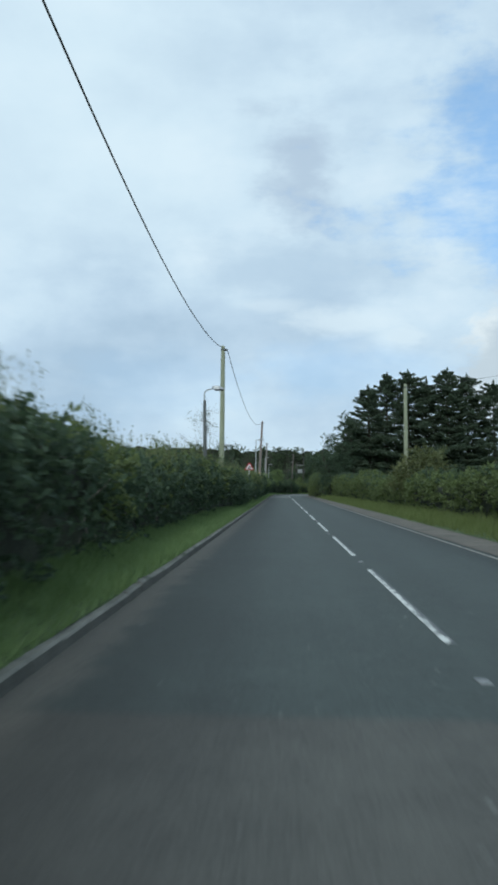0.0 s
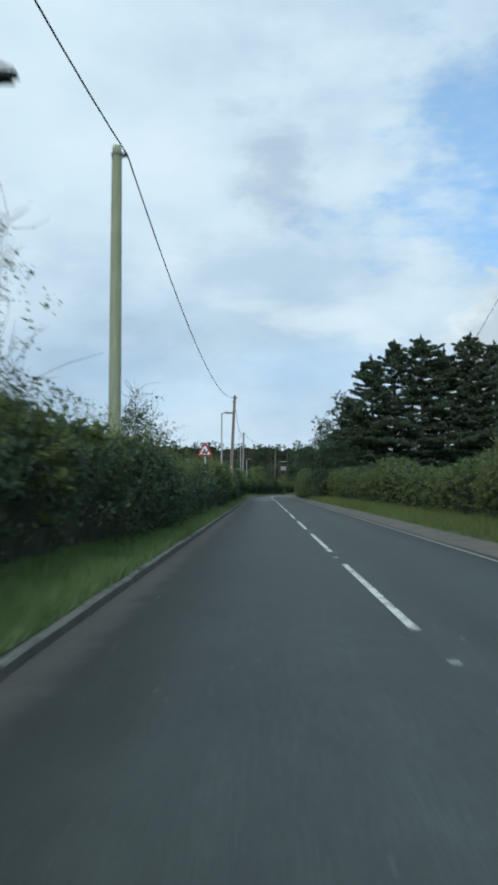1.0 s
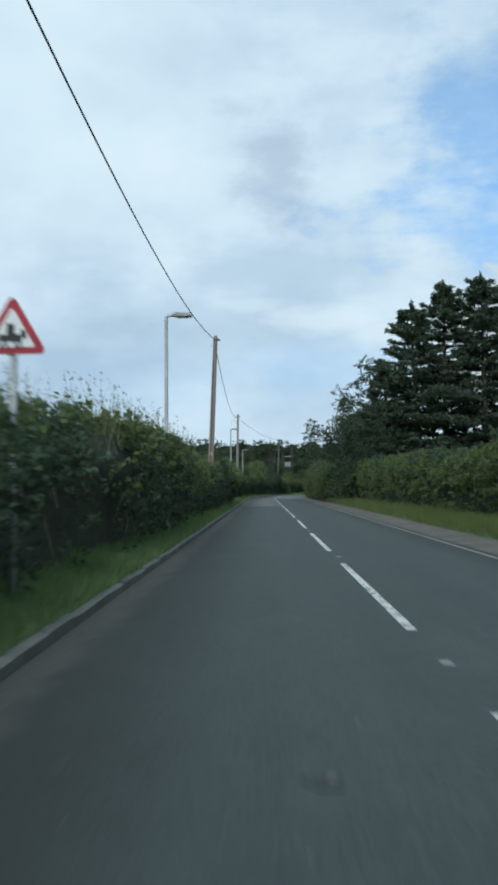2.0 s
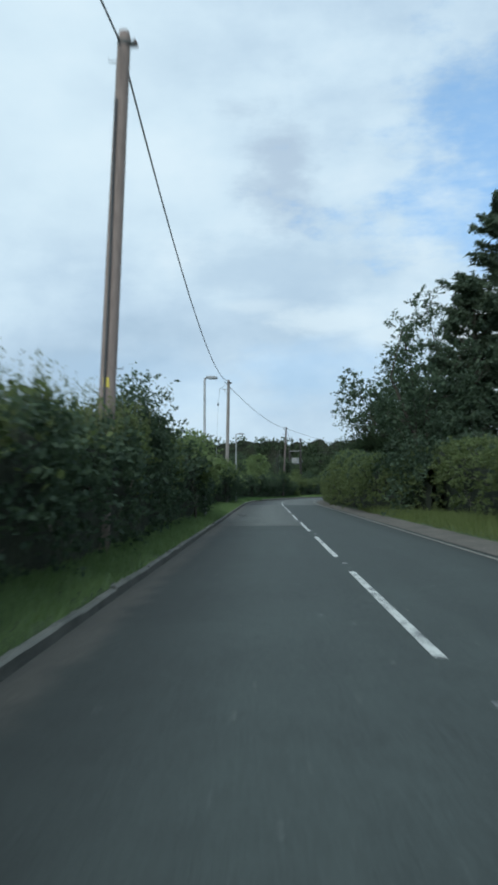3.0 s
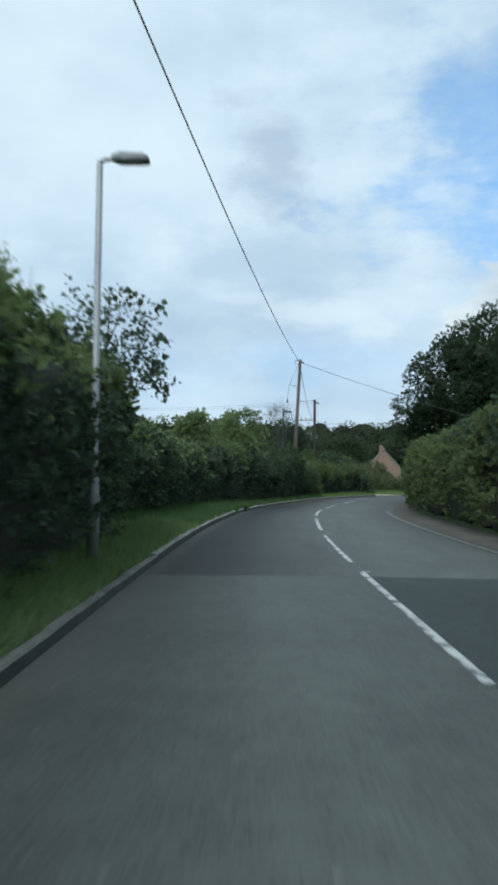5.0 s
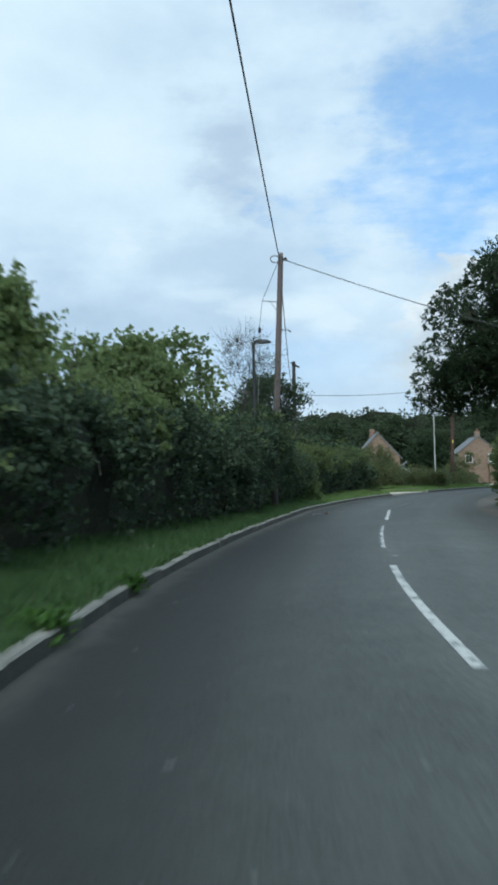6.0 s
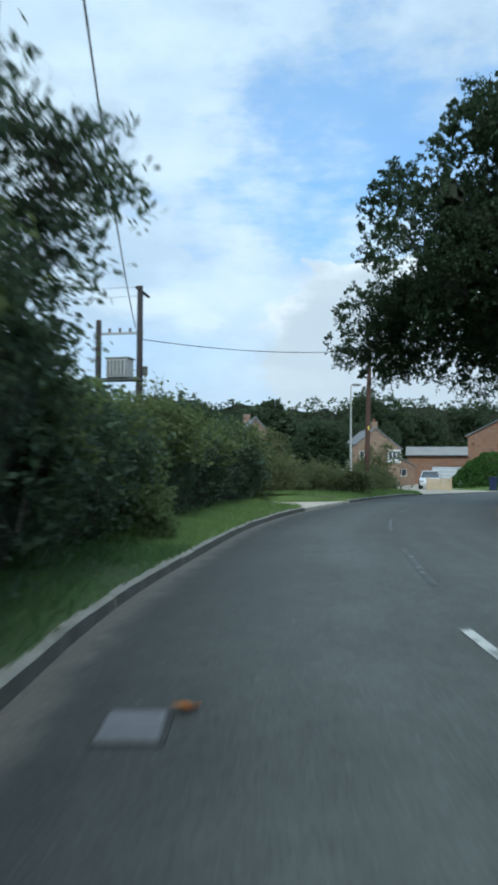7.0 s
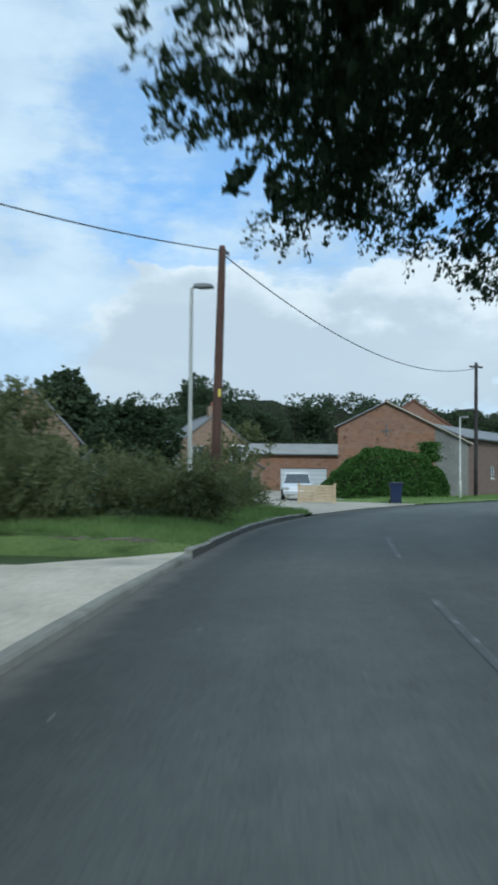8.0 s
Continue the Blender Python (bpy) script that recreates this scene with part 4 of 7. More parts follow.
# ---- trees ----
def limbs(name, root, tips, thick, ob, rng, mat=None, bend=0.12, slim=1.0):
    """A tapered trunk from root that parts towards the tips."""
    bm = bmesh.new()
    root = np.array(root, float)
    for k, (fork, tip) in enumerate(tips):
        a, b, c = root, root + (np.array(fork, float) - root), np.array(tip, float)
        mid = (b + c) / 2 + rng.normal(size=3) * bend * np.linalg.norm(c - b) * 0.5
        r = thick * (1.0 if k == 0 else (0.10 + 0.09 * rng.uniform()) * slim)
        if k == 0:
            tube(bm, [a - (0, 0, 0.1), a + (0, 0, 0.4), (a + b) / 2, b, mid, c], [r * 1.35, r * 1.05, r * 0.9, r * 0.7, r * 0.28, r * 0.05], 9)
        else:
            tube(bm, [b, mid, c], [r, r * 0.55, r * 0.08], 6)
    return part(name, bm, mat or BARK, ob, soft=True)


def crown(balls, count, rng, seed=0, gaps=0.40, twig=0.45, per=10, droop=0.2, up=0.25, inner=0.45, shake=0.9):
    """Leaves on twigs that stand out of a heap of balls (x, y, z, r)."""
    balls = np.array(balls, float)
    heart = (balls[:, :3] * balls[:, 3:]).sum(0) / balls[:, 3].sum()
    n = count // per
    weight = balls[:, 3] ** 2
    pick = rng.choice(len(balls), n, p=weight / weight.sum())
    way = rng.normal(size=(n, 3))
    way /= np.linalg.norm(way, axis=1, keepdims=True)
    r = balls[pick, 3] * (1 - inner * rng.uniform(size=n) ** 1.5)
    p = balls[pick, :3] + way * r[:, None] * np.array([1, 1, 0.85])
    p += (np.stack([bumps(p, 0.7, seed + k) for k in range(3)], 1) - 0.5) * shake
    keep = bumps(p, 0.9, seed + 4) * 0.6 + bumps(p, 2.2, seed + 5) * 0.4 + 0.06 * rng.normal(size=n) > gaps
    p, way = p[keep], way[keep]
    q = p - heart
    q /= np.linalg.norm(q, axis=1, keepdims=True) + 1e-9
    return sprays(rng, p, way * 0.6 + q * 0.6 + np.array([0, 0, up]), twig, per, droop)


def broadleaf(name, label, at, trunk_h, balls, count, size, mat, thick, seed, gaps=0.40, long=1.5, inner=True, twig=0.45, per=10, droop=0.2, up=0.25, shake=0.9, shaded=False, twiggy=0):
    rng = np.random.default_rng(seed)
    ob = thing(name, at, label, "tree", "roadside trees")
    top = max(b[2] + b[3] * 0.5 for b in balls)
    high = max(balls, key=lambda b: b[2] + b[3])
    tips = [((0, 0, trunk_h), (high[0], high[1], top))]
    for b in balls:
        fork = min(trunk_h * rng.uniform(0.8, 1.5), max(0.5, b[2] - 0.5))
        if shaded:
            # the long limbs of a spreading tree come down from above
            fork = b[2] + rng.uniform(0.6, 1.6)
        tips.append(((b[0] * 0.12, b[1] * 0.12, fork), (b[0] * (0.86 if shaded else 0.95), b[1] * (0.86 if shaded else 0.95), b[2] + b[3] * 0.2)))
        for k in range(0 if shaded and b[2] < 8.0 else 2):
            w = rng.normal(size=3)
            w /= np.linalg.norm(w)
            e = np.array(b[:3]) + w * b[3] * 0.85
            tips.append((tuple(np.array(b[:3]) * 0.85), tuple(e)))
    limbs("trunk", (0, 0, 0), tips, thick, ob, rng, slim=0.5 if shaded else 1.0)
    if twiggy:
        # thin twigs standing out beyond the leaves
        bm = bmesh.new()
        for k in range(twiggy):
            b = np.array(balls[int(rng.integers(len(balls)))])
            w = rng.normal(size=3) * (0.8, 0.8, 0.5) + (0, 0, up + 0.15)
            w /= np.linalg.norm(w)
            a = b[:3] + rng.normal(size=3) * b[3] * 0.3
            e = a + w * (b[3] + rng.uniform(0.1, 0.55))
            tube(bm, [a, (a + e) / 2 + rng.normal(size=3) * 0.05, e], [0.006, 0.0045, 0.002], 3, False)
        tagged(part("twig_tuft", bm, BARK, ob), kind="stuff")
    p, lean = crown(balls, count, rng, seed, gaps, twig, per, droop, up, 0.5 if inner else 0.9, shake)
    foliage("crown", p, size, mat, ob, rng, long, lean, fine=not shaded)
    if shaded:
        # Dark lumps inside the crown paint in its shade.
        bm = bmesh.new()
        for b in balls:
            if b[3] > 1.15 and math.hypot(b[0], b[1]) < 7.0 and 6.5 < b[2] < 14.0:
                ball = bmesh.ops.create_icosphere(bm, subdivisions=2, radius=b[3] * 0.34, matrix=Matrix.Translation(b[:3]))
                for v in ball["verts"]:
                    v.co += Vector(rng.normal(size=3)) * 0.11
        tagged(part("shade_core", bm, INNER_SHADE, ob), kind="stuff")
    if inner:
        q, lean = crown([(b[0], b[1], b[2], b[3] * 0.75) for b in balls], count // (5 if shaded else 6), rng, seed + 9, 0.2, twig, per)
        foliage("inner_foliage", q, size * 1.7, mat, ob, rng, 1.3, lean, fine=not shaded)
    return ob


def heap(rng, n, centre, spread, r0, r1):
    """Balls for a crown: n of them round a centre, within spread (x, y, z)."""
    out = []
    while len(out) < n:
        w = rng.normal(size=3)
        w = w / np.linalg.norm(w) * rng.uniform(0.35, 1.0)
        out.append((*(np.array(centre) + w * np.array(spread)), rng.uniform(r0, r1)))
    return out


def conifer(label, at, height, radius, seed):
    """A dark conifer: tiers of boughs, each a flat fan of needle sprays, with a bare pointed leader."""
    rng = np.random.default_rng(seed)
    ob = thing("conifer_tree", at, label, "tree", "conifers")
    bm = bmesh.new()
    sway = rng.normal(size=2) * 0.25
    tube(bm, [(0, 0, -0.2), (0.1, 0, height * 0.4), (sway[0], sway[1], height * 0.8), (sway[0], sway[1], height)], [0.32, 0.25, 0.10, 0.015], 8)
    boughs = bmesh.new()
    pts, lean = [], []

    def bough(root, a, r, rise):
        tip = root + np.array([math.cos(a) * r, math.sin(a) * r, rise])
        mid = root * 0.5 + tip * 0.5 + (0, 0, -0.10 * r)
        tube(boughs, [root, mid, tip], [0.032, 0.02, 0.005], 3, False)
        n = int(18 + r * 58)
        w = rng.uniform(0.18, 1.05, n) ** 0.7
        base = (1 - w)[:, None] ** 2 * root + (2 * w * (1 - w))[:, None] * mid + (w * w)[:, None] * tip
        side = np.array([-math.sin(a), math.cos(a), 0])
        fan = rng.normal(size=n) * (0.06 + 0.15 * r * np.sqrt(np.clip(1.1 - w, 0, 1)))
        pts.append(base + side * fan[:, None] + np.c_[np.zeros(n), np.zeros(n), -np.abs(rng.normal(size=n)) * 0.14])
        lean.append(np.tile(np.array([math.cos(a), math.sin(a), -0.25]), (n, 1)) + side * np.sign(fan)[:, None] * 0.7)

    z = height * 0.08
    while z < height * 0.97:
        up = z / height
        axis = np.array([sway[0] * min(up / 0.8, 1), sway[1] * min(up / 0.8, 1), z])
        reach = radius * 1.10 * (1 - up) ** 0.56 * rng.uniform(0.62, 1.10) + 0.10
        turn = rng.uniform(0, 6.28)
        k = int(rng.integers(7, 10))
        for j in range(k):
            r = reach * (rng.uniform(0.40, 1.20) if rng.uniform() < 0.85 else rng.uniform(1.2, 1.5))
            bough(axis + (0, 0, 0.12 * rng.normal()), turn + 6.283 * j / k + rng.normal() * 0.25, r, (-0.16 + 0.42 * up) * r + 0.12 * rng.normal())
        z += (0.74 - 0.25 * up) * rng.uniform(0.8, 1.25)
    # leader and the upswept twigs below it
    tip = np.array([sway[0], sway[1], height])
    for j in range(9):
        bough(tip - (0, 0, 0.25 + 0.17 * j), rng.uniform(0, 6.28), 0.16 + 0.055 * j, 0.22)
    # lesser leaders beside it
    for j in range(4):
        a, r = rng.uniform(0, 6.28), rng.uniform(0.5, 1.5)
        foot = np.array([sway[0] + math.cos(a) * r, sway[1] + math.sin(a) * r, height - rng.uniform(1.6, 3.0) - 0.5 * r])
        tube(boughs, [foot - (math.cos(a) * r, math.sin(a) * r, 0.6), foot, foot + (0, 0, 1.5)], [0.04, 0.03, 0.006], 3, False)
        for i in range(7):
            bough(foot + (0, 0, 1.45 - 0.2 * i), rng.uniform(0, 6.28), 0.14 + 0.07 * i, 0.16)
    w = rng.uniform(0, 1, 60)
    pts.append(tip + np.c_[rng.normal(size=(60, 2)) * 0.05, 0.25 - w * 1.6])
    lean.append(np.tile((0, 0, 1.2), (60, 1)) + rng.normal(size=(60, 3)) * 0.3)
    part("trunk", bm, BARK, ob, soft=True)
    tagged(part("branch_wood", boughs, BARK, ob), kind="stuff")
    foliage("needles", np.concatenate(pts), 0.122, NEEDLE, ob, rng, 3.0, np.concatenate(lean), fine=False)
    return ob


for k, (x, y, h, r) in enumerate([(10.4, 126.5, 11.4, 3.4), (13.0, 127.6, 16.6, 4.4), (15.6, 129.0, 18.6, 5.0), (18.6, 127.6, 18.9, 5.4), (21.4, 129.8, 17.8, 5.4), (24.6, 128.0, 19.2, 5.6), (28.0, 129.6, 18.6, 5.6), (31.8, 129.0, 17.6, 5.8)]):
    conifer("tall dark green conifer in a dense row behind the hedge", (x, y, 0), h * 1.02, r * 1.12, 40 + k)

rt = np.random.default_rng(8)
broadleaf("slender_tree", "slender half-bare tree with a leafy dark base beside the road", (7.0, 124.2, 0), 3.2,
          [(-0.9, 0.0, 5.2, 1.5), (0.6, 0.4, 6.0, 1.5), (-0.3, 0.2, 7.6, 0.8), (-0.6, 0.1, 8.8, 0.4), (1.6, 0.3, 4.2, 1.7), (-2.3, -0.2, 4.9, 1.2), (-2.9, 0.0, 6.0, 0.5), (0.5, 0.0, 3.0, 2.0), (2.6, 1.0, 5.6, 1.4), (0.4, -0.6, 1.5, 1.1), (-0.8, -0.4, 1.2, 0.9), (1.9, 0.4, 7.8, 0.5), (3.2, 0.6, 7.2, 0.8)], 22000, 0.085, HEDGE, 0.16, 61, 0.43, twig=0.5)
broadleaf("birch_tree", "thin-crowned pale-barked tree above the hedge", (10.2, 138.5, 0), 6.0,
          [(0, 0, 8.8, 2.2), (-1.2, 0.3, 7.0, 2.2), (1.4, 0, 7.5, 2.2), (0.2, 0, 11.2, 1.3), (-0.1, 0.1, 13.2, 0.7), (-1.9, 0, 9.4, 0.9), (0.3, 0, 5.0, 2.8), (-1.5, 0, 11.0, 0.5), (2.2, 1, 5.0, 2.4), (0.9, 0.3, 12.4, 0.6)], 26000, 0.085, HEDGE, 0.18, 62, 0.45, twig=0.55)
oak_balls = heap(rt, 110, (0, 0, 10.4), (6.0, 6.2, 5.8), 1.0, 2.2)
oak_balls += [(-1.6, 6.6, 7.0, 1.5), (-2.2, 7.4, 8.6, 1.6), (-6.0, 0.0, 7.6, 1.6), (0.6, 7.0, 6.8, 1.6), (-3.0, 3.0, 7.0, 1.8), (-0.5, -0.3, 15.8, 1.8), (3.5, 1.0, 6.6, 2.0), (2.0, 4.6, 6.6, 1.8), (-4.6, -2.0, 12.4, 1.8), (-3.0, -5.0, 12.0, 2.0), (-4.6, 2.0, 8.6, 1.8), (-2.6, 5.4, 10.4, 1.8), (-6.0, -1.0, 12.3, 1.1), (-6.4, -0.6, 10.4, 1.4)]
# the low boughs over the road, each ending in a spray of its own
oak_balls += [(-8.2, 5.8, 5.9, 0.5), (-8.6, 5.0, 6.5, 0.5), (-8.7, 4.6, 7.5, 0.5), (-8.2, 3.9, 8.1, 0.55), (-8.0, 2.2, 8.0, 0.6), (-7.1, 5.1, 6.6, 0.8), (-7.3, 5.6, 6.0, 0.5), (-7.4, 4.0, 7.4, 0.7), (-6.3, 6.4, 6.1, 0.65), (-5.5, 8.0, 5.5, 0.4), (-5.0, 7.4, 5.9, 0.6), (-5.3, 6.8, 6.4, 0.8), (-4.0, 7.8, 6.0, 0.65), (-2.9, 8.5, 5.8, 0.55), (-1.9, 7.9, 5.6, 0.65), (-0.9, 8.4, 5.2, 0.5), (0.5, 8.5, 5.7, 0.8), (2.0, 8.4, 5.8, 0.9), (-9.5, -2.3, 7.9, 0.6), (-9.2, -0.9, 9.5, 0.5), (-8.0, 0.4, 9.2, 0.7)]
oak_balls += [(-6.2, 5.2, 7.2, 1.0), (-5.6, 3.8, 7.6, 1.2), (-4.4, 6.2, 7.0, 1.1), (-4.2, 4.6, 8.2, 1.4), (-3.0, 6.8, 7.2, 1.2), (-1.2, 7.0, 6.4, 1.0), (-5.8, 2.0, 7.8, 1.2), (-7.0, 3.0, 7.8, 0.9), (-6.8, -1.0, 8.6, 1.1), (-7.6, -1.4, 8.2, 0.8)]
# a separate bough higher up, standing out over the road
oak_balls += [(-7.5, 3.6, 11.1, 0.55), (-7.1, 4.4, 12.0, 0.55), (-6.7, 3.2, 11.5, 0.8), (-6.4, 5.2, 12.8, 0.6), (-5.9, 4.2, 12.3, 0.9), (-5.9, 4.8, 13.5, 0.7), (-5.0, 3.8, 11.9, 1.1)]
oak_balls = [(b[0] + 0.5, *b[1:]) if b[0] < -6.5 and b[1] > -1.5 and b[2] < 9.6 else b for b in oak_balls]
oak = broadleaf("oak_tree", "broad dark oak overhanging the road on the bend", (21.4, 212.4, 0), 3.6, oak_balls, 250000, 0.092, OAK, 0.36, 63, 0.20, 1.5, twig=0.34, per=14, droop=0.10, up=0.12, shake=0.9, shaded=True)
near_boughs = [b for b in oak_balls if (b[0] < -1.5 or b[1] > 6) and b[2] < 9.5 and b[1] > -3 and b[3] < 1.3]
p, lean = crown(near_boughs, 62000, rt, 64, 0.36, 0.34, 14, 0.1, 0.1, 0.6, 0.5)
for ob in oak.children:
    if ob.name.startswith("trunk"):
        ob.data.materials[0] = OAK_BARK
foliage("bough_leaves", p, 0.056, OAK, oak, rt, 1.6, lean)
broadleaf("ash_tree", "loose-leaved young tree standing in the hedge", (-3.1, 151.9, 0), 2.2,
          [(0.9, 0.2, 3.3, 0.32), (1.1, 0.4, 2.95, 0.22), (0.6, 0.0, 3.7, 0.3), (0.0, 0.0, 3.1, 0.55), (1.15, 0.0, 3.55, 0.16)], 3400, 0.045, HEDGE, 0.1, 64, 0.44)
for k, (x, y, balls, n) in enumerate([
        (-3.3, 176.4, [(0, 0, 2.9, 0.7), (0.4, 0.6, 3.3, 0.5), (-0.4, 0.3, 3.4, 0.6), (0.1, 0.2, 3.7, 0.4), (0.3, 0.9, 3.8, 0.3)], 4600),
        (-2.6, 179.4, [(0, 0, 3.0, 0.7), (0.4, 0.5, 3.4, 0.5), (-0.4, 0.3, 3.6, 0.5), (0.2, 0.3, 4.0, 0.35)], 4600),
        (-2.1, 182.4, [(0, 0, 2.9, 0.9), (0.5, 0.5, 3.4, 0.6), (-0.5, 0.2, 3.5, 0.6), (0.2, 0.4, 4.0, 0.35), (0.7, 0.2, 3.3, 0.6)], 8000),
        (-0.9, 188.0, [(0, 0, 3.2, 0.8), (0.5, 0.3, 4.0, 0.55), (-0.5, 0.2, 4.3, 0.6), (0.2, 0.3, 4.7, 0.45), (0.7, 0.2, 4.6, 0.35), (-0.1, 0, 5.2, 0.35), (0.6, 0.2, 5.3, 0.22), (-0.8, 0.1, 5.0, 0.45), (-1.3, 0.1, 4.6, 0.6)], 4600)]):
    broadleaf("sycamore_sapling", "pale green young sycamore above the hedge", (x, y, 0), 2.0, balls, int(n * 1.4), 0.10, MAPLE, 0.06, 165 + k, 0.46, 1.25, False, twig=0.40, per=8)
broadleaf("sycamore_sapling", "pale green sycamore shoots beside the lamp", (-2.45, 115.0, -0.1), 1.8,
          [(0, 0, 2.4, 0.5), (0.1, 1.2, 2.5, 0.4), (0.1, 1.9, 2.9, 0.3), (-0.2, 0.5, 2.9, 0.35), (-0.1, 1.4, 3.2, 0.22)], 3200, 0.085, MAPLE, 0.05, 169, 0.38, 1.3, twig=0.4, per=8)
broadleaf("willow_tree", "feathery young tree crowding the pole on the bend", (2.1, 195.2, 0), 2.0,
          [(-0.6, 0.3, 2.4, 1.0), (0.1, 0, 2.2, 0.6), (0.15, 0, 3.2, 0.55), (0.65, -0.1, 4.0, 0.45), (0.3, 0.0, 4.3, 0.6), (0.85, -0.1, 4.5, 0.25), (-0.3, 0.2, 4.8, 0.5), (-0.6, 0.3, 4.0, 0.6), (-0.4, 0, 3.6, 0.7), (0.75, 0, 3.5, 0.4), (1.15, 0.1, 4.2, 0.35), (0.2, -0.3, 4.7, 0.35), (-0.2, -0.4, 4.3, 0.6), (0.6, -0.2, 4.3, 0.35)], 22000, 0.046, HEDGE, 0.07, 66, 0.42, 2.6, False, twig=0.46, per=12, droop=0.35, twiggy=120)
broadleaf("bare_tree", "sparse wispy tree of thin upright twigs round the lamp", (0.9, 190.8, 0), 2.8,
          [(0.2, 0, 4.6, 0.7), (-0.2, 0, 4.9, 0.5), (0.7, 0.2, 4.9, 0.6), (0.5, 0.1, 5.6, 0.4), (0.0, 0.1, 5.6, 0.3), (0.0, 0, 3.8, 0.6), (0.5, -0.5, 3.6, 0.6), (0.6, -0.6, 4.4, 0.4), (-0.3, 0.2, 5.4, 0.4)], 6500, 0.024, OAK, 0.05, 67, 0.40, 2.2, False, twig=0.5, up=0.8, droop=0.0, twiggy=260)
broadleaf("hawthorn_sapling", "thin hawthorn sapling growing round the old lamp", (-3.75, 41.4, 0), 1.4,
          [(0, 0, 2.6, 0.7), (0.1, 0.2, 3.3, 0.45), (-0.4, 0, 3.0, 0.5), (0.5, 0.4, 2.5, 0.5), (0.3, 0, 3.8, 0.3), (-0.1, 0.6, 4.2, 0.35), (0.3, 0.5, 4.7, 0.25)], 4200, 0.038, HEDGE, 0.04, 68, 0.45, 1.7, False, twig=0.6, per=14, up=0.4, twiggy=90)
broadleaf("hawthorn_sapling", "thin airy hawthorn growing round the greenish pole", (-3.2, 51.4, 0), 1.4,
          [(0, -0.9, 2.4, 0.5), (0.2, -0.5, 2.7, 0.4), (0.3, 0.6, 2.3, 0.45), (0.1, -0.8, 3.0, 0.3), (0.2, 1.0, 2.6, 0.4), (0.0, 1.4, 3.0, 0.35), (-0.2, 0.6, 3.2, 0.3), (-0.1, 0.9, 3.6, 0.25), (0.5, 1.5, 2.5, 0.3), (-0.4, 1.3, 2.4, 0.4)], 5200, 0.034, HEDGE, 0.04, 168, 0.46, 1.7, False, twig=0.5, per=14, up=0.4, twiggy=110)
broadleaf("hawthorn_sapling", "small dark sapling beside the leaning pole", (-2.9, 104.6, 0), 1.2,
          [(0, 0, 2.6, 0.8), (0.3, 0.2, 3.2, 0.6), (-0.4, 0, 2.9, 0.6), (0.5, 0.1, 2.4, 0.6), (0.2, 0.4, 3.5, 0.3)], 9000, 0.05, HEDGE, 0.05, 69, 0.40, 1.7, False)
for k, (x, y, z, r, lab) in enumerate([(2.6, 209.0, 2.6, 1.7, "round green shrub beside the hedge"), (6.4, 214.6, 2.7, 1.5, "dark green shrub below the transformer poles"), (0.6, 206.0, 3.0, 2.0, "round green shrub behind the hedge"), (2.4, 216.5, 3.2, 2.0, "dark green shrub at the foot of the transformer poles"), (7.6, 221.6, 2.7, 1.6, "dark green shrub behind the driveway"), (-1.4, 201.0, 3.2, 2.0, "green shrub behind the hedge"), (4.8, 220.4, 3.4, 1.9, "tall green shrub behind the driveway"), (8.2, 216.6, 2.5, 1.2, "green shrub beside the driveway"), (9.2, 221.3, 2.6, 1.2, "loose dark shrub behind the driveway"), (9.6, 226.6, 3.0, 1.5, "dark green bush in front of the cottage")]):
    broadleaf("shrub", lab, (x, y, 0), 0.8, [(0, 0, z * 0.45, r), (0.7 * r, 0.2, z * 0.6, r * 0.7), (-0.6 * r, 0.1, z * 0.7, r * 0.7), (0.1, 0.3, z, r * 0.6), (0.3 * r, -0.5 * r, z * 0.75, r * 0.5)], 11000, 0.095, HEDGE_LIGHT if k % 3 == 0 else HEDGE, 0.08, 70 + k, 0.38)
broadleaf("shrub", "pale green drooping bush at the foot of the hedge", (4.22, 200.0, 0.1), 0.5, [(0, 0, 0.5, 0.18), (0.05, 0.1, 0.8, 0.2), (-0.1, 0.1, 1.1, 0.2), (-0.1, 0.2, 1.4, 0.16), (0.1, 0.2, 0.4, 0.2), (-0.2, -0.1, 0.7, 0.22)], 2600, 0.046, MAPLE, 0.03, 190, 0.36, 1.5, twig=0.2, per=9, droop=0.5, shake=0.3)
broadleaf("shrub", "young pale green bush rising above the hedge", (3.2, 203.6, 0), 1.0, [(0, 0, 2.0, 0.6), (0.5, 0.4, 2.2, 0.5), (-0.4, 0.2, 2.5, 0.45), (0.3, 0.3, 2.7, 0.3), (0.6, 0.9, 2.0, 0.5)], 5600, 0.066, MAPLE, 0.05, 191, 0.40, 1.5, twig=0.4, per=9, droop=0.3)
broadleaf("shrub", "young olive green bush in the mixed hedge", (6.0, 209.6, 0), 1.0, [(0, 0, 1.5, 0.6), (0.5, 0.5, 1.8, 0.5), (0.1, 0.6, 2.3, 0.4), (0.6, 1.0, 1.4, 0.5)], 4600, 0.058, HEDGE_LIGHT, 0.05, 192, 0.40, 1.5, twig=0.4, per=9, droop=0.3)
broadleaf("tree", "round dark tree behind the village houses", (20.8, 262.5, 0), 3.0, [(0, 0, 5.6, 1.6), (1.0, 0, 6.4, 1.1), (-0.9, 0.3, 6.6, 1.1), (0.1, 0, 7.2, 1.0), (1.5, 0.4, 5.2, 1.1), (-1.4, 0, 5.4, 1.1)], 12000, 0.16, WOODS, 0.16, 193, 0.30)
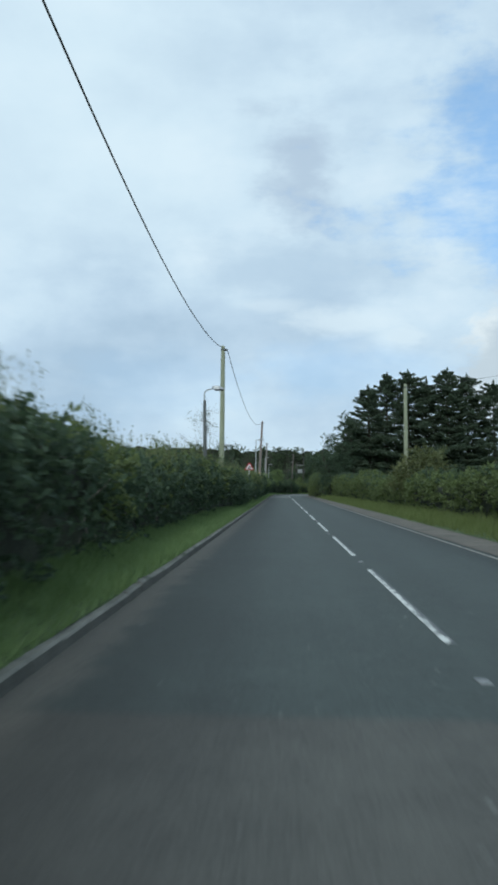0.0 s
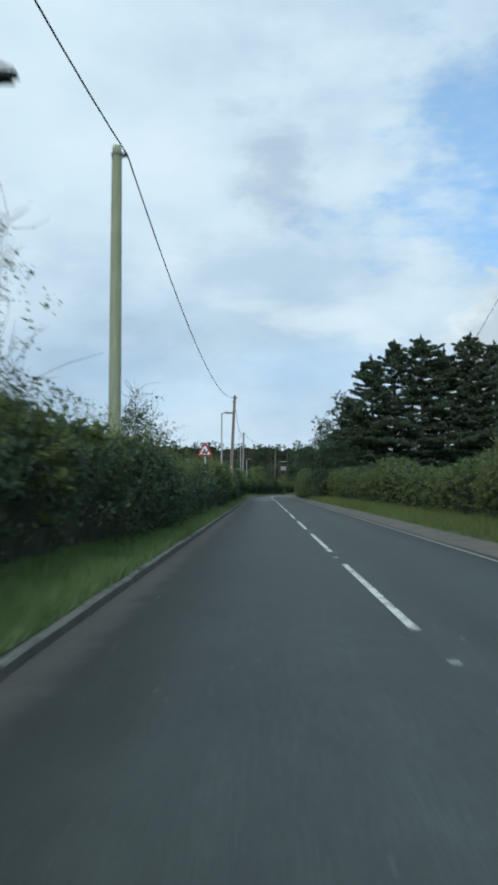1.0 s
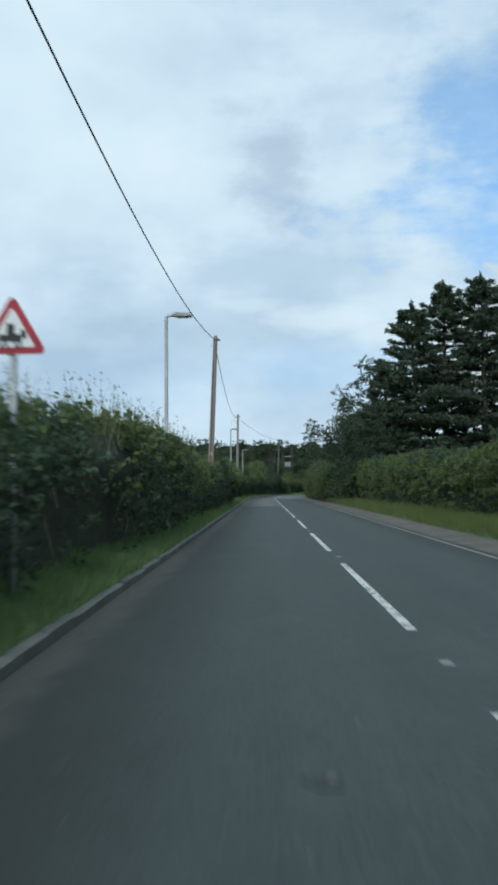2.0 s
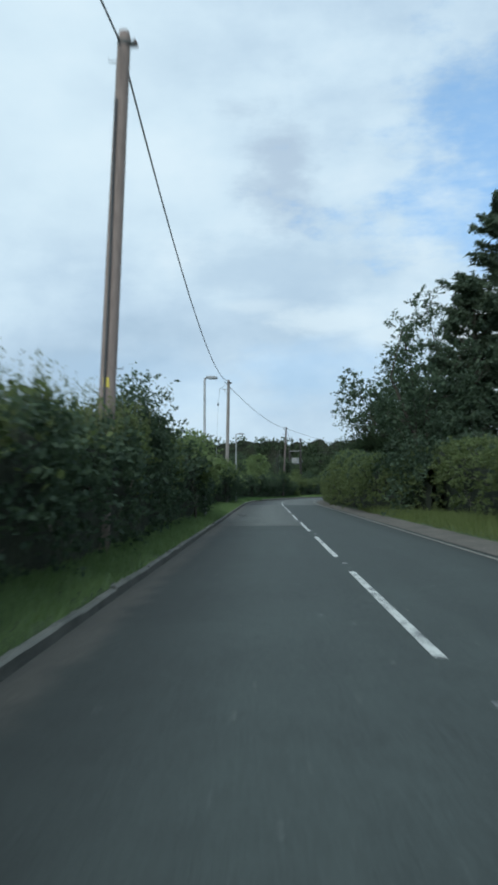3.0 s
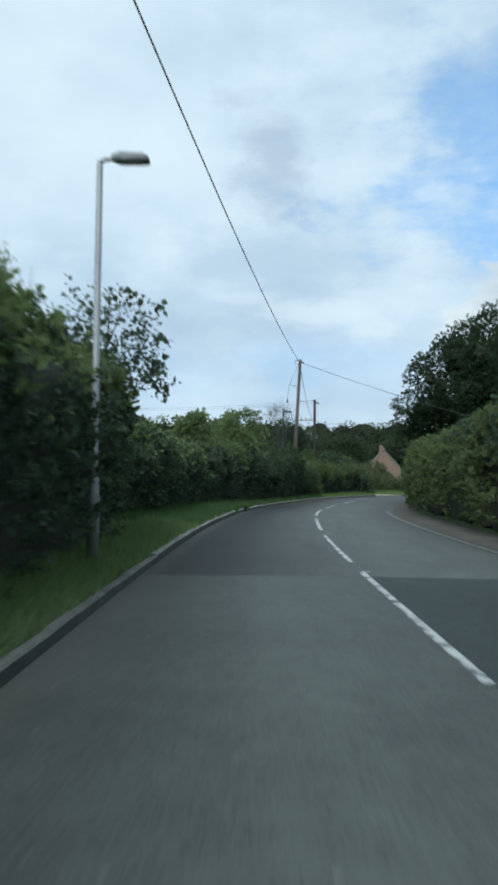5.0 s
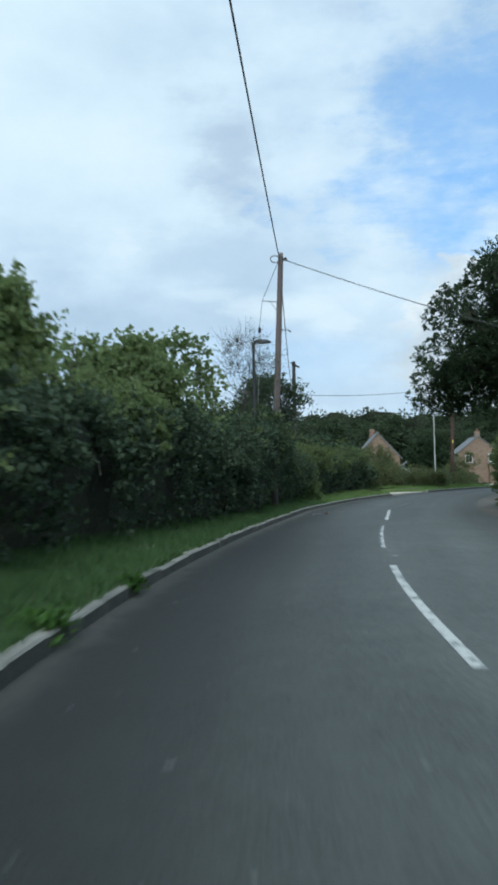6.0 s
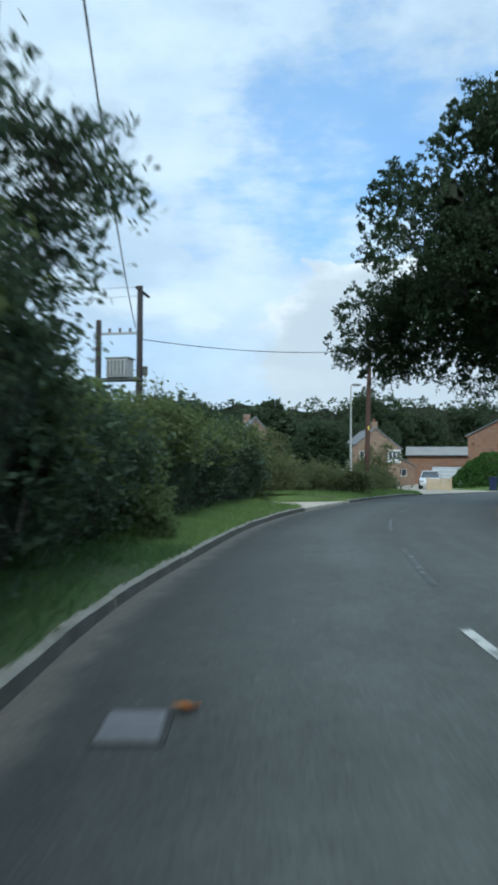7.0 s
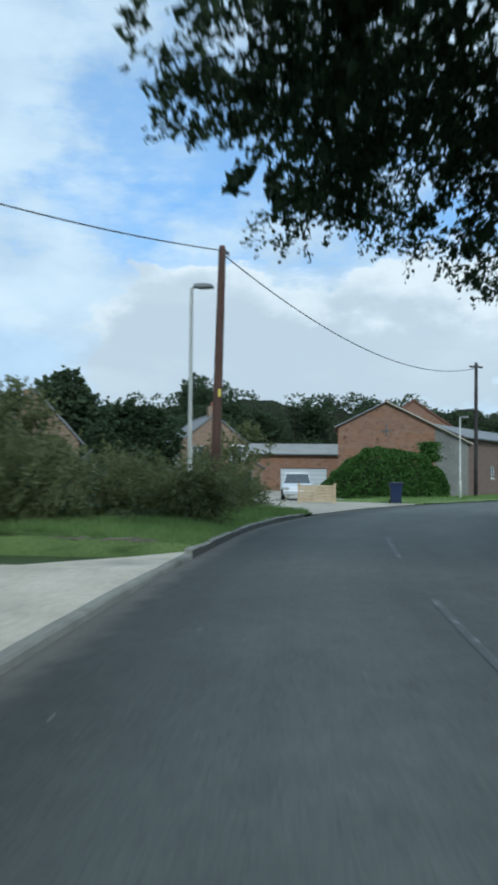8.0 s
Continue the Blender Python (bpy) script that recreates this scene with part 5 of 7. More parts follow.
broadleaf("shrub", "tall brownish green bush growing round the pole behind the hedge", (8.2, 54.8, 0), 1.0, [(0, 0, 1.6, 0.9), (0.6, 0.2, 2.4, 0.8), (-0.5, -0.2, 2.7, 0.7), (0.2, 0.1, 3.5, 0.6), (1.3, 0.3, 2.2, 0.9), (-1.0, 0.2, 1.9, 0.7), (1.0, 0.3, 3.2, 0.6)], 10000, 0.07, SCRUB, 0.07, 194, 0.36, 1.6)
broadleaf("shrub", "rounded dark bush below the cottage", (14.2, 236.5, 0), 0.8, [(0, 0, 1.2, 1.2), (1.1, 0, 1.4, 0.9), (-1.1, 0, 1.3, 0.9), (0.2, 0, 1.9, 0.7)], 8000, 0.10, HEDGE, 0.08, 80, 0.36)
broadleaf("tree", "dark leafy tree in front of the cottage", (9.8, 243.5, 0), 1.6, [(0, 0, 2.4, 1.9), (1.2, 0, 3.0, 1.4), (-1.5, 0, 3.0, 1.5), (0.0, 0, 4.0, 1.2), (-0.9, 0.2, 4.4, 0.8)], 15000, 0.13, WOODS, 0.14, 180, 0.36)
broadleaf("tree", "dark leafy tree beside the brick house", (21.4, 248.0, 0), 1.6, [(0, 0, 2.4, 1.6), (1.0, 0, 2.9, 1.2), (-1.0, 0, 2.7, 1.4), (0.1, 0, 3.5, 1.2), (-0.8, 0.2, 3.8, 0.9), (0.7, 0.1, 4.1, 0.7), (-0.2, 0, 4.6, 0.4)], 15000, 0.13, OAK, 0.14, 181, 0.34)
broadleaf("shrub", "tall olive bush on the overgrown bank", (12.6, 229.2, 0), 0.6, [(0, 0, 1.2, 1.2), (-1.3, -0.4, 1.6, 1.1), (0.3, 0.2, 2.5, 0.8), (-1.2, -0.3, 2.7, 0.8), (-0.4, 0.1, 3.1, 0.6), (0.9, 0.3, 1.6, 0.8)], 12000, 0.055, SCRUB, 0.06, 184, 0.33, 2.4, up=0.5)
broadleaf("shrub", "olive weedy bush round the foot of the lamp", (16.6, 226.5, 0), 0.4, [(0, 0, 0.5, 0.45), (0.3, 0.2, 0.8, 0.35), (-0.4, 0.1, 0.8, 0.4), (0.0, 0.2, 1.1, 0.3)], 3600, 0.05, SCRUB, 0.04, 183, 0.32, 2.6, False, up=0.6)
broadleaf("shrub", "pale grey-green bushy plant beside the corner pole", (21.5, 235.8, 0), 0.6, [(0, 0, 1.0, 0.9), (0.4, 0.1, 1.6, 0.6), (-0.3, 0, 2.1, 0.5), (0.4, 0, 2.5, 0.35), (-0.9, 0.2, 1.5, 0.6), (0.9, 0.2, 1.9, 0.5)], 9000, 0.05, SCRUB, 0.05, 82, 0.34, 3.4, False, up=0.7)


# the overgrown bank beyond the driveway
def scrub_bank():
    rng = np.random.default_rng(90)
    ob = thing("scrub_bank", (0, 0, 0), "brownish overgrown bank of weeds and brambles beside the driveway", "scrub", kind="stuff")
    spots, tall = [], []
    for k in range(72):
        w = (k + rng.uniform()) / 72
        c = np.array([np.interp(w, [0, 0.35, 0.6, 0.8, 1], [8.8, 13.9, 17.3, 20.7, 24.2]), np.interp(w, [0, 0.35, 0.6, 0.8, 1], [221.3, 224.5, 227.2, 231.3, 238.0])])
        c += np.array([-0.72, 0.69]) * rng.uniform(0.6, 3.2) + rng.normal(size=2) * 0.3
        spots.append(c)
        tall.append(np.interp(w, [0, 0.15, 0.3, 0.5, 0.85, 1], [3.3, 3.2, 2.5, 1.95, 1.7, 1.3]) * rng.uniform(0.7, 1.15))
    n = 95
    spots, tall = np.repeat(np.array(spots), n, 0), np.repeat(np.array(tall), n)
    q = rng.normal(size=(len(tall), 2)) * 0.55
    fall = np.exp(-((np.hypot(q[:, 0], q[:, 1]) / 1.15) ** 2))
    z = tall * fall * rng.uniform(0.25, 0.9, len(tall))
    root = np.c_[spots + q, np.maximum(z, 0.08)]
    inner = np.array([np.hypot(*(LINE - r[:2]).T).min() for r in root[:, :2]]) > 1.0
    root, q = root[inner], q[inner]
    way = np.c_[q * 0.7 + rng.normal(size=q.shape) * 0.25, np.full(len(q), 0.9)]
    dry = bumps(root, 0.45, 6) + 0.15 * rng.normal(size=len(root)) > 0.43
    p, lean = sprays(rng, root[dry], way[dry], 0.55, 14, 0.1, 0.12)
    foliage("weeds", p, 0.034, SCRUB, ob, rng, 4.0, lean, fine=False)
    p, lean = sprays(rng, root[~dry], way[~dry], 0.45, 12, 0.3, 0.18)
    foliage("brambles", p, 0.066, HEDGE, ob, rng, 1.6, lean, fine=False)


scrub_bank()


def woods(name, label, line, height, deep, count, size, seed, mat=WOODS):
    """A far belt of trees: crowns heaped along a line, one object."""
    rng = np.random.default_rng(seed)
    line = np.array(line, float)
    arc = np.r_[0, np.cumsum(np.linalg.norm(np.diff(line, axis=0), axis=1))]
    balls, s = [], 0.0
    unit = height / 11
    while s < arc[-1]:
        x, y = np.interp(s, arc, line[:, 0]), np.interp(s, arc, line[:, 1])
        h = height * (0.86 + 0.20 * bumps(np.array([[s, 0.0, seed]]), 0.09 / unit, seed)[0] + 0.08 * rng.uniform())
        wide = rng.uniform(2.0, 3.4) * unit
        for k in range(13):
            r = rng.uniform(0.7, 1.7) * unit
            a, e = rng.uniform(0, 6.28), rng.uniform(0.0, 1.0)
            balls.append((x + math.cos(a) * wide * (1 - 0.6 * e), y + math.sin(a) * wide * (1 - 0.6 * e) + rng.uniform(0, deep), max(r * 0.5, (0.12 + 0.88 * e ** 0.7) * (h - r)), r))
        s += wide * rng.uniform(0.75, 1.2)
    p, lean = crown(balls, int(count * 3.0), rng, seed, 0.05, 0.34 * unit, 8, 0.1, 0.3, 0.35, 1.2)
    p = p[(p[:, 1] < np.interp(p[:, 0], line[:, 0], line[:, 1]) + deep * 0.5 + 1.6) | (p[:, 2] > height * 0.62)]
    p[:, 2] = np.maximum(p[:, 2], 0.1)
    ob = foliage(name, p, size * 0.55, mat, None, rng, 1.4, fine=False)
    tagged(ob, label, "woods", kind="stuff")
    # a dark sheet put in for the shaded inside of the belt
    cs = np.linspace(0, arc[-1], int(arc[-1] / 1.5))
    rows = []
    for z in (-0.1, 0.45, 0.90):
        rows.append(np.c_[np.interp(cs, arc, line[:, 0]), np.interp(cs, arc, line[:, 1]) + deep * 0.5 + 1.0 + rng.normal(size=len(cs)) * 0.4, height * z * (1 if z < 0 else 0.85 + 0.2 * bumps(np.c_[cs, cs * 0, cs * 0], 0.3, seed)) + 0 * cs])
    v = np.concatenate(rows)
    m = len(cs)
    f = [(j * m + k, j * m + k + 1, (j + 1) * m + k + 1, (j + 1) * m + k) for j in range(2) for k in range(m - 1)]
    mesh_from("shade_core", v, f, INNER_SHADE, ob)
    return ob


woods("woods", "dark green belt of trees beyond the bend", [(-70, 250), (-30, 262), (-6, 268), (10, 272)], 8.2, 4, 44000, 0.26, 101)
woods("woods", "dark green trees behind the houses", [(8, 266), (22, 280), (36, 292), (48, 300)], 8.8, 4, 46000, 0.26, 102)
woods("woods", "dark green woodland rising behind the farm buildings", [(46, 309), (62, 318), (86, 322), (112, 318)], 14.6, 5, 50000, 0.40, 103)
woods("woods", "far dark line of tall woodland beyond the village", [(-135, 402), (-40, 418), (30, 424), (110, 420), (190, 400)], 24.0, 8, 56000, 0.72, 104)
woods("woods", "green trees and bushes behind the transformer", [(-14, 226), (-4, 232), (5, 236)], 6.0, 3, 26000, 0.22, 106)


# ---- poles and cables ----
def utility_pole(label, at, top, mat, r0=0.135, r1=0.095):
    """A round wooden pole from at to the place of its top, with a cable clamp and pole steps."""
    ob = thing("utility_pole", at, label, "utility pole", "roadside poles")
    t = np.array(top, float) - np.array(at, float)
    bm = bmesh.new()
    tube(bm, [(0, 0, -0.3), tuple(t * 0.25), tuple(t * 0.6), tuple(t * 0.985), tuple(t)], [r0, r0 * 0.94, (r0 + r1) / 2, r1, r1 * 0.8], 14)
    part("shaft", bm, mat, ob, soft=True)
    bm = bmesh.new()
    c = t - (0, 0, 0.22)
    tube(bm, [c - (0, 0, 0.03), c + (0, 0, 0.03)], [r1 * 1.12] * 2, 14)
    box(bm, (c[0] + r1 * 0.8, c[1] - 0.03, c[2] - 0.05), (c[0] + r1 + 0.10, c[1] + 0.03, c[2] + 0.05), 0.01)
    part("clamp", bm, STEEL_DARK, ob)
    bm = bmesh.new()
    tube(bm, [c + (r1 + 0.07, -0.06, 0.05), c + (r1 + 0.10, 0, -0.02), c + (r1 + 0.07, 0.06, 0.05)], [0.022, 0.034, 0.022], 8)
    part("insulator", bm, PORCELAIN, ob)
    return ob, t


def steps_on(ob, t, zs):
    for k, z in enumerate(zs):
        w = t * (z / t[2])
        bm = bmesh.new()
        sgn = 1 if k % 2 else -1
        tube(bm, [w, w + (sgn * 0.24, 0, 0.0), w + (sgn * 0.25, 0, 0.04)], [0.01, 0.01, 0.01], 6)
        part("step", bm, STEEL_DARK, ob)


def plate_on(ob, t, z, w, h, mat, label):
    c = t * (z / t[2])
    bm = box(bmesh.new(), (c[0] - w / 2, c[1] - 0.15, z - h / 2), (c[0] + w / 2, c[1] - 0.14, z + h / 2))
    part("plate", bm, mat, ob, label)


utility_pole("round wooden pole standing in the hedge", (-3.3, -1.5, 0), (-3.25, -1.5, 9.5), POLE_GREY)
p1, t1 = utility_pole("greenish treated wooden pole rising from the hedge", (-3.36, 49.8, 0), (-3.40, 49.8, 9.15), POLE_GREEN, 0.15, 0.115)
p2, t2 = utility_pole("weathered tan wooden pole leaning over the hedge", (-2.80, 100.4, 0), (-2.40, 100.2, 9.12), POLE_TAN, 0.15, 0.11)
p3, t3 = utility_pole("grey wooden pole with a stay bracket in the hedge", (-2.86, 145.0, 0), (-2.68, 144.8, 9.06), POLE_GREY, 0.14, 0.10)
p4, t4 = utility_pole("grey-brown wooden pole with stays and loops among the trees", (2.12, 193.3, 0), (2.58, 193.4, 9.33), POLE_WORN, 0.13, 0.095)
p6, t6 = utility_pole("dark brown wooden pole with a yellow plate on the corner", (19.7, 233.0, 0), (20.1, 233.5, 8.85), POLE_BROWN, 0.16, 0.12)
p7, t7 = utility_pole("dark wooden pole with a short crossarm by the farm buildings", (44.3, 250.4, 0), (44.2, 250.2, 8.65), POLE_DARK, 0.13, 0.10)
pr, tr = utility_pole("pale green wooden pole behind the hedge", (7.75, 56.3, 0), (7.6, 56.1, 7.95), POLE_GREEN, 0.14, 0.11)
steps_on(p2, t2, (2.9, 3.3, 8.6))
steps_on(p4, t4, (5.2, 5.6, 6.0))
plate_on(p2, t2, 3.05, 0.10, 0.16, YELLOW, "small yellow pole plate")
plate_on(p6, t6, 3.95, 0.09, 0.26, YELLOW, "yellow pole plate")
bm = bmesh.new()
tube(bm, [t2 * 0.86 + (-0.06, -0.135, 0.06), t2 * 0.55 + (-0.03, -0.155, 0), t2 * 0.1 + (-0.01, -0.17, 0)], [0.022] * 3, 6)
part("down_cable", bm, WIRE, p2)


def stay_bracket(ob, t, z, reach, drop):
    """An arm on the pole's west side, a stay from the top over its end, and a small weight hanging below."""
    c = t * (z / t[2])
    e = c + (-reach, 0, 0.05)
    bm = bmesh.new()
    tube(bm, [c, e], [0.022, 0.02], 6)
    tube(bm, [c - (0, 0, 0.45), c + (-reach * 0.55, 0, 0.02)], [0.014, 0.014], 6)
    part("bracket", bm, STEEL, ob)
    bm = bmesh.new()
    tube(bm, [t - (0.08, 0, 0.25), e, e - (0.12, 0, drop)], [0.01] * 3, 5)
    part("stay_wire", bm, WIRE, ob)
    bm = bmesh.new()
    tube(bm, [e - (0.12, 0, drop), e - (0.12, 0, drop + 0.08), e - (0.12, 0, drop + 0.20)], [0.03, 0.055, 0.05], 8)
    part("weight", bm, SIGN_BLACK, ob)
    bm = bmesh.new()
    low = e - (0.12, 0, drop + 0.20)
    tube(bm, [low, (low[0] - 0.18, low[1], 2.0)], [0.008] * 2, 5)
    part("guy_wire", bm, STEEL, ob)


stay_bracket(p3, t3, 8.35, 0.62, 1.0)
stay_bracket(p4, t4, 7.55, 0.62, 0.95)
bm = bmesh.new()
ring = [t4 + (-0.22 + 0.16 * math.cos(a), 0.05, -0.2 + 0.13 * math.sin(a)) for a in np.linspace(0.3, 5.6, 12)]
tube(bm, ring, [0.018] * 12, 6)
part("cable_loop", bm, WIRE, p4)
bm = bmesh.new()
tube(bm, [t4 * 0.70, t4 * 0.70 + (0.3, 0, 0.02), t4 * 0.70 + (0.44, 0, -0.06)], [0.02, 0.016, 0.03], 6)
part("lamp_hook", bm, STEEL_DARK, p4)
bm = bmesh.new()
ring = [t6 + (0.16 + 0.07 * math.cos(a), 0, -0.25 + 0.12 * math.sin(a)) for a in np.linspace(0, 6.0, 10)]
tube(bm, ring, [0.014] * 10, 6)
part("cable_loop", bm, WIRE, p6)
bm = box(bmesh.new(), (-0.45, -0.05, 8.35), (0.55, 0.05, 8.46), 0.01)
part("crossarm", bm, POLE_DARK, p7)


def overhead_cable(label, a, b, sag, r=0.018, n=26):
    a, b = np.array(a, float), np.array(b, float)
    w = np.linspace(0, 1, n)
    p = a + (b - a) * w[:, None]
    p[:, 2] -= 4 * sag * w * (1 - w)
    o = p[0].copy()
    bm = tube(bmesh.new(), [tuple(q - o) for q in p], [r] * n, 6)
    ob = part("overhead_cable", bm, WIRE, soft=True)
    ob.location = o
    return tagged(ob, label, "cable", "overhead cables")


c1, c2, c3, c4 = (-3.16, 49.8, 8.95), (-2.48, 100.2, 8.95), (-2.62, 144.8, 8.95), (2.52, 193.4, 9.15)
overhead_cable("black telephone cable sagging between poles", (-3.12, -1.5, 9.3), c1, 2.1)
overhead_cable("black telephone cable sagging between poles", c1, c2, 1.6)
overhead_cable("black telephone cable sagging between poles", c2, c3, 1.55)
overhead_cable("black telephone cable sagging between poles", (-3.0, 144.8, 8.95), c4, 0.6)
overhead_cable("thin black cable crossing the road into the oak", c4, (17.2, 193.8, 4.9), 0.25, 0.016)
overhead_cable("black cable from the transformer to the corner pole", (5.85, 224.0, 7.27), (20.0, 233.4, 8.68), 0.34, 0.020)
overhead_cable("black cable sagging towards the farm buildings", (20.25, 233.5, 8.5), (44.2, 250.1, 8.3), 1.45, 0.020)
overhead_cable("thin black service cable beyond the hedge", (7.75, 56.1, 7.75), (16.0, 50.0, 8.6), 0.2, 0.011)
overhead_cable("thin black service cable beyond the hedge", (7.5, 56.1, 7.7), (14.5, 124.0, 8.5), 1.9, 0.011)
overhead_cable("black cable from the bend pole to the transformer", c4, (5.52, 224.0, 7.72), 0.7, 0.019)
overhead_cable("thin power line running west from the transformer", (5.55, 223.8, 9.62), (-24.0, 229.0, 9.2), 0.5, 0.009)
overhead_cable("thin power line running west from the transformer", (6.1, 224.8, 9.46), (-24.0, 230.2, 9.2), 0.5, 0.009)


def pole_transformer():
    ob = thing("pole_transformer", (5.7, 224.1, 0), "pale grey transformer hung between two dark wooden poles", "transformer")
    left = np.array([-1.82, 0.8, 0])
    for name, base, h in (("pole", np.zeros(3), 9.72), ("pole", left, 8.22)):
        bm = bmesh.new()
        tube(bm, [base - (0, 0, 0.3), base + (0, 0, h * 0.5), base + (0, 0, h)], [0.17, 0.15, 0.125], 12)
        part(name, bm, POLE_DARK, ob, soft=True)
    turn = Matrix.Rotation(math.atan2(0.8, -1.82), 4, "Z")
    bm = box(bmesh.new(), (-0.15, -0.14, 7.55), (2.15, -0.06, 7.66), 0.01, turn)
    beam = part("beam", bm, STEEL, ob, "galvanised steel beam")
    for k in range(3):
        c = left * (0.25 + 0.25 * k)
        bm = tube(bmesh.new(), [c + (0.04, 0.09, 7.66), c + (0.04, 0.09, 7.70), c + (0.04, 0.09, 7.75), c + (0.04, 0.09, 7.84)], [0.03, 0.07, 0.05, 0.065], 8)
        part("insulator", bm, PORCELAIN, beam)
    bm = box(bmesh.new(), (0.42, -0.40, 5.53), (1.46, 0.40, 6.40), 0.06, turn)
    box(bm, (0.36, -0.45, 6.40), (1.52, 0.45, 6.46), 0.02, turn)
    tank = part("tank", bm, LENS, ob, "grey transformer tank")
    for k in range(6):
        bm = box(bmesh.new(), (0.47 + 0.17 * k, 0.40, 5.65), (0.51 + 0.17 * k, 0.56, 6.3), 0, turn)
        part("cooling_fin", bm, LENS, tank)
    bm = box(bmesh.new(), (-0.1, -0.3, 5.40), (2.2, 0.3, 5.53), 0.01, turn)
    part("platform", bm, STEEL_DARK, ob)
    bm = bmesh.new()
    tube(bm, [(-0.2, -0.35, 9.58), (0.45, 0.75, 9.40)], [0.065, 0.065], 6)
    part("crossarm", bm, POLE_DARK, ob)
    bm = box(bmesh.new(), (0.13, -0.2, 5.65), (0.36, 0.14, 6.05), 0.03)
    part("fuse_box", bm, STEEL_DARK, ob)


pole_transformer()


# ---- street lamps ----
def street_lamp(label, at, height, turn, mat, reach=0.16, head=0.5, shell=None):
    """A slender steel column with a flat lantern on a short side arm; the arm points along local +x."""
    ob = thing("street_lamp", at, label, "street lamp", "street lamps", turn)
    bm = bmesh.new()
    tube(bm, [(0, 0, -0.2), (0, 0, 1.3), (0, 0, 1.36), (0, 0, height - 0.1), (0, 0, height)], [0.075, 0.075, 0.052, 0.042, 0.038], 12)
    part("column", bm, mat, ob, soft=True)
    bm = box(bmesh.new(), (0.055, -0.045, 0.55), (0.078, 0.045, 1.05), 0.006)
    part("access_door", bm, mat, ob)
    bm = bmesh.new()
    tube(bm, [(0, 0, height - 0.04), (0.05, 0, height + 0.02), (reach + 0.05, 0, height + 0.035)], [0.036, 0.034, 0.03], 8)
    part("arm", bm, mat, ob, soft=True)
    bm = bmesh.new()
    rows = []
    for x, w, lo, hi in ((0, 0.06, -0.02, 0.045), (head * 0.25, 0.13, -0.035, 0.065), (head * 0.85, 0.14, -0.035, 0.045), (head, 0.11, -0.03, 0.010)):
        x += reach
        rows.append([bm.verts.new((x, y, height + 0.03 + z)) for y, z in ((-w, lo), (w, lo), (w * 0.8, hi), (-w * 0.8, hi))])
    for a, b in zip(rows, rows[1:]):
        for k in range(4):
            bm.faces.new((a[k], a[(k + 1) % 4], b[(k + 1) % 4], b[k]))
    bm.faces.new(rows[0][::-1])
    bm.faces.new(rows[-1])
    bmesh.ops.recalc_face_normals(bm, faces=bm.faces)
    lantern = part("lantern", bm, shell or LAMP_GREY, ob)
    bm = box(bmesh.new(), (reach + head * 0.3, -0.10, height - 0.022), (reach + head * 0.85, 0.10, height - 0.003), 0.01)
    part("bowl", bm, LENS, lantern)
    return ob


def old_lamp(at):
    ob = thing("street_lamp", at, "old dark lamp column with a curved bracket and large lantern", "street lamp", "street lamps")
    bm = bmesh.new()
    tube(bm, [(0.16, 0, -0.2), (0.12, 0, 1.4), (0.02, 0, 4.9), (0.02, 0, 5.0)], [0.11, 0.10, 0.062, 0.05], 10)
    part("column", bm, STEEL_DARK, ob, soft=True)
    bm = bmesh.new()
    tube(bm, [(0.02, 0, 4.95), (0.0, 0, 5.25), (0.03, 0, 5.37), (0.12, 0, 5.44), (0.36, 0, 5.50)], [0.028] * 5, 8)
    part("bracket", bm, STEEL, ob, soft=True)
    bm = bmesh.new()
    rows = []
    for x, w, lo, hi in ((0.33, 0.05, -0.02, 0.05), (0.42, 0.13, -0.04, 0.10), (0.62, 0.15, -0.05, 0.10), (0.86, 0.09, -0.05, 0.0)):
        rows.append([bm.verts.new((x, y, 5.52 + z)) for y, z in ((-w, lo), (w, lo), (w * 0.75, hi), (-w * 0.75, hi))])
    for a, b in zip(rows, rows[1:]):
        for k in range(4):
            bm.faces.new((a[k], a[(k + 1) % 4], b[(k + 1) % 4], b[k]))
    bm.faces.new(rows[0][::-1])
    bm.faces.new(rows[-1])
    bmesh.ops.recalc_face_normals(bm, faces=bm.faces)
    lantern = part("lantern", bm, STEEL, ob)
    # The bowl is near black, painting in the shade under the lantern.
    bm = box(bmesh.new(), (0.44, -0.125, 5.425), (0.80, 0.125, 5.475), 0.015)
    part("bowl", bm, LAMP_DARK, lantern, "lantern bowl darkened for its shaded underside")


old_lamp((-3.40, 39.45, 0))
street_lamp("slender grey street lamp in the hedge", (-2.42, 79.0, 0), 5.64, 0, STEEL)
street_lamp("slender grey street lamp rising from leafy hedge", (-2.38, 118.2, 0), 5.55, 0, STEEL, 0.05, 0.46)
street_lamp("slender grey street lamp in the tall hedge", (-2.36, 150.2, 0), 5.5, 0, STEEL)
street_lamp("dark street lamp hidden among twigs", (1.38, 189.9, 0), 5.5, -14, LAMP_DARK, 0.05, 0.5, SIGN_BLACK)
street_lamp("pale painted street lamp on the corner", (16.75, 227.1, 0), 5.78, -30, LAMP_PALE, 0.05, 0.48)
street_lamp("pale painted street lamp by the farm wall", (40.8, 247.5, 0), 4.85, -40, LAMP_PALE, 0.05, 0.45)


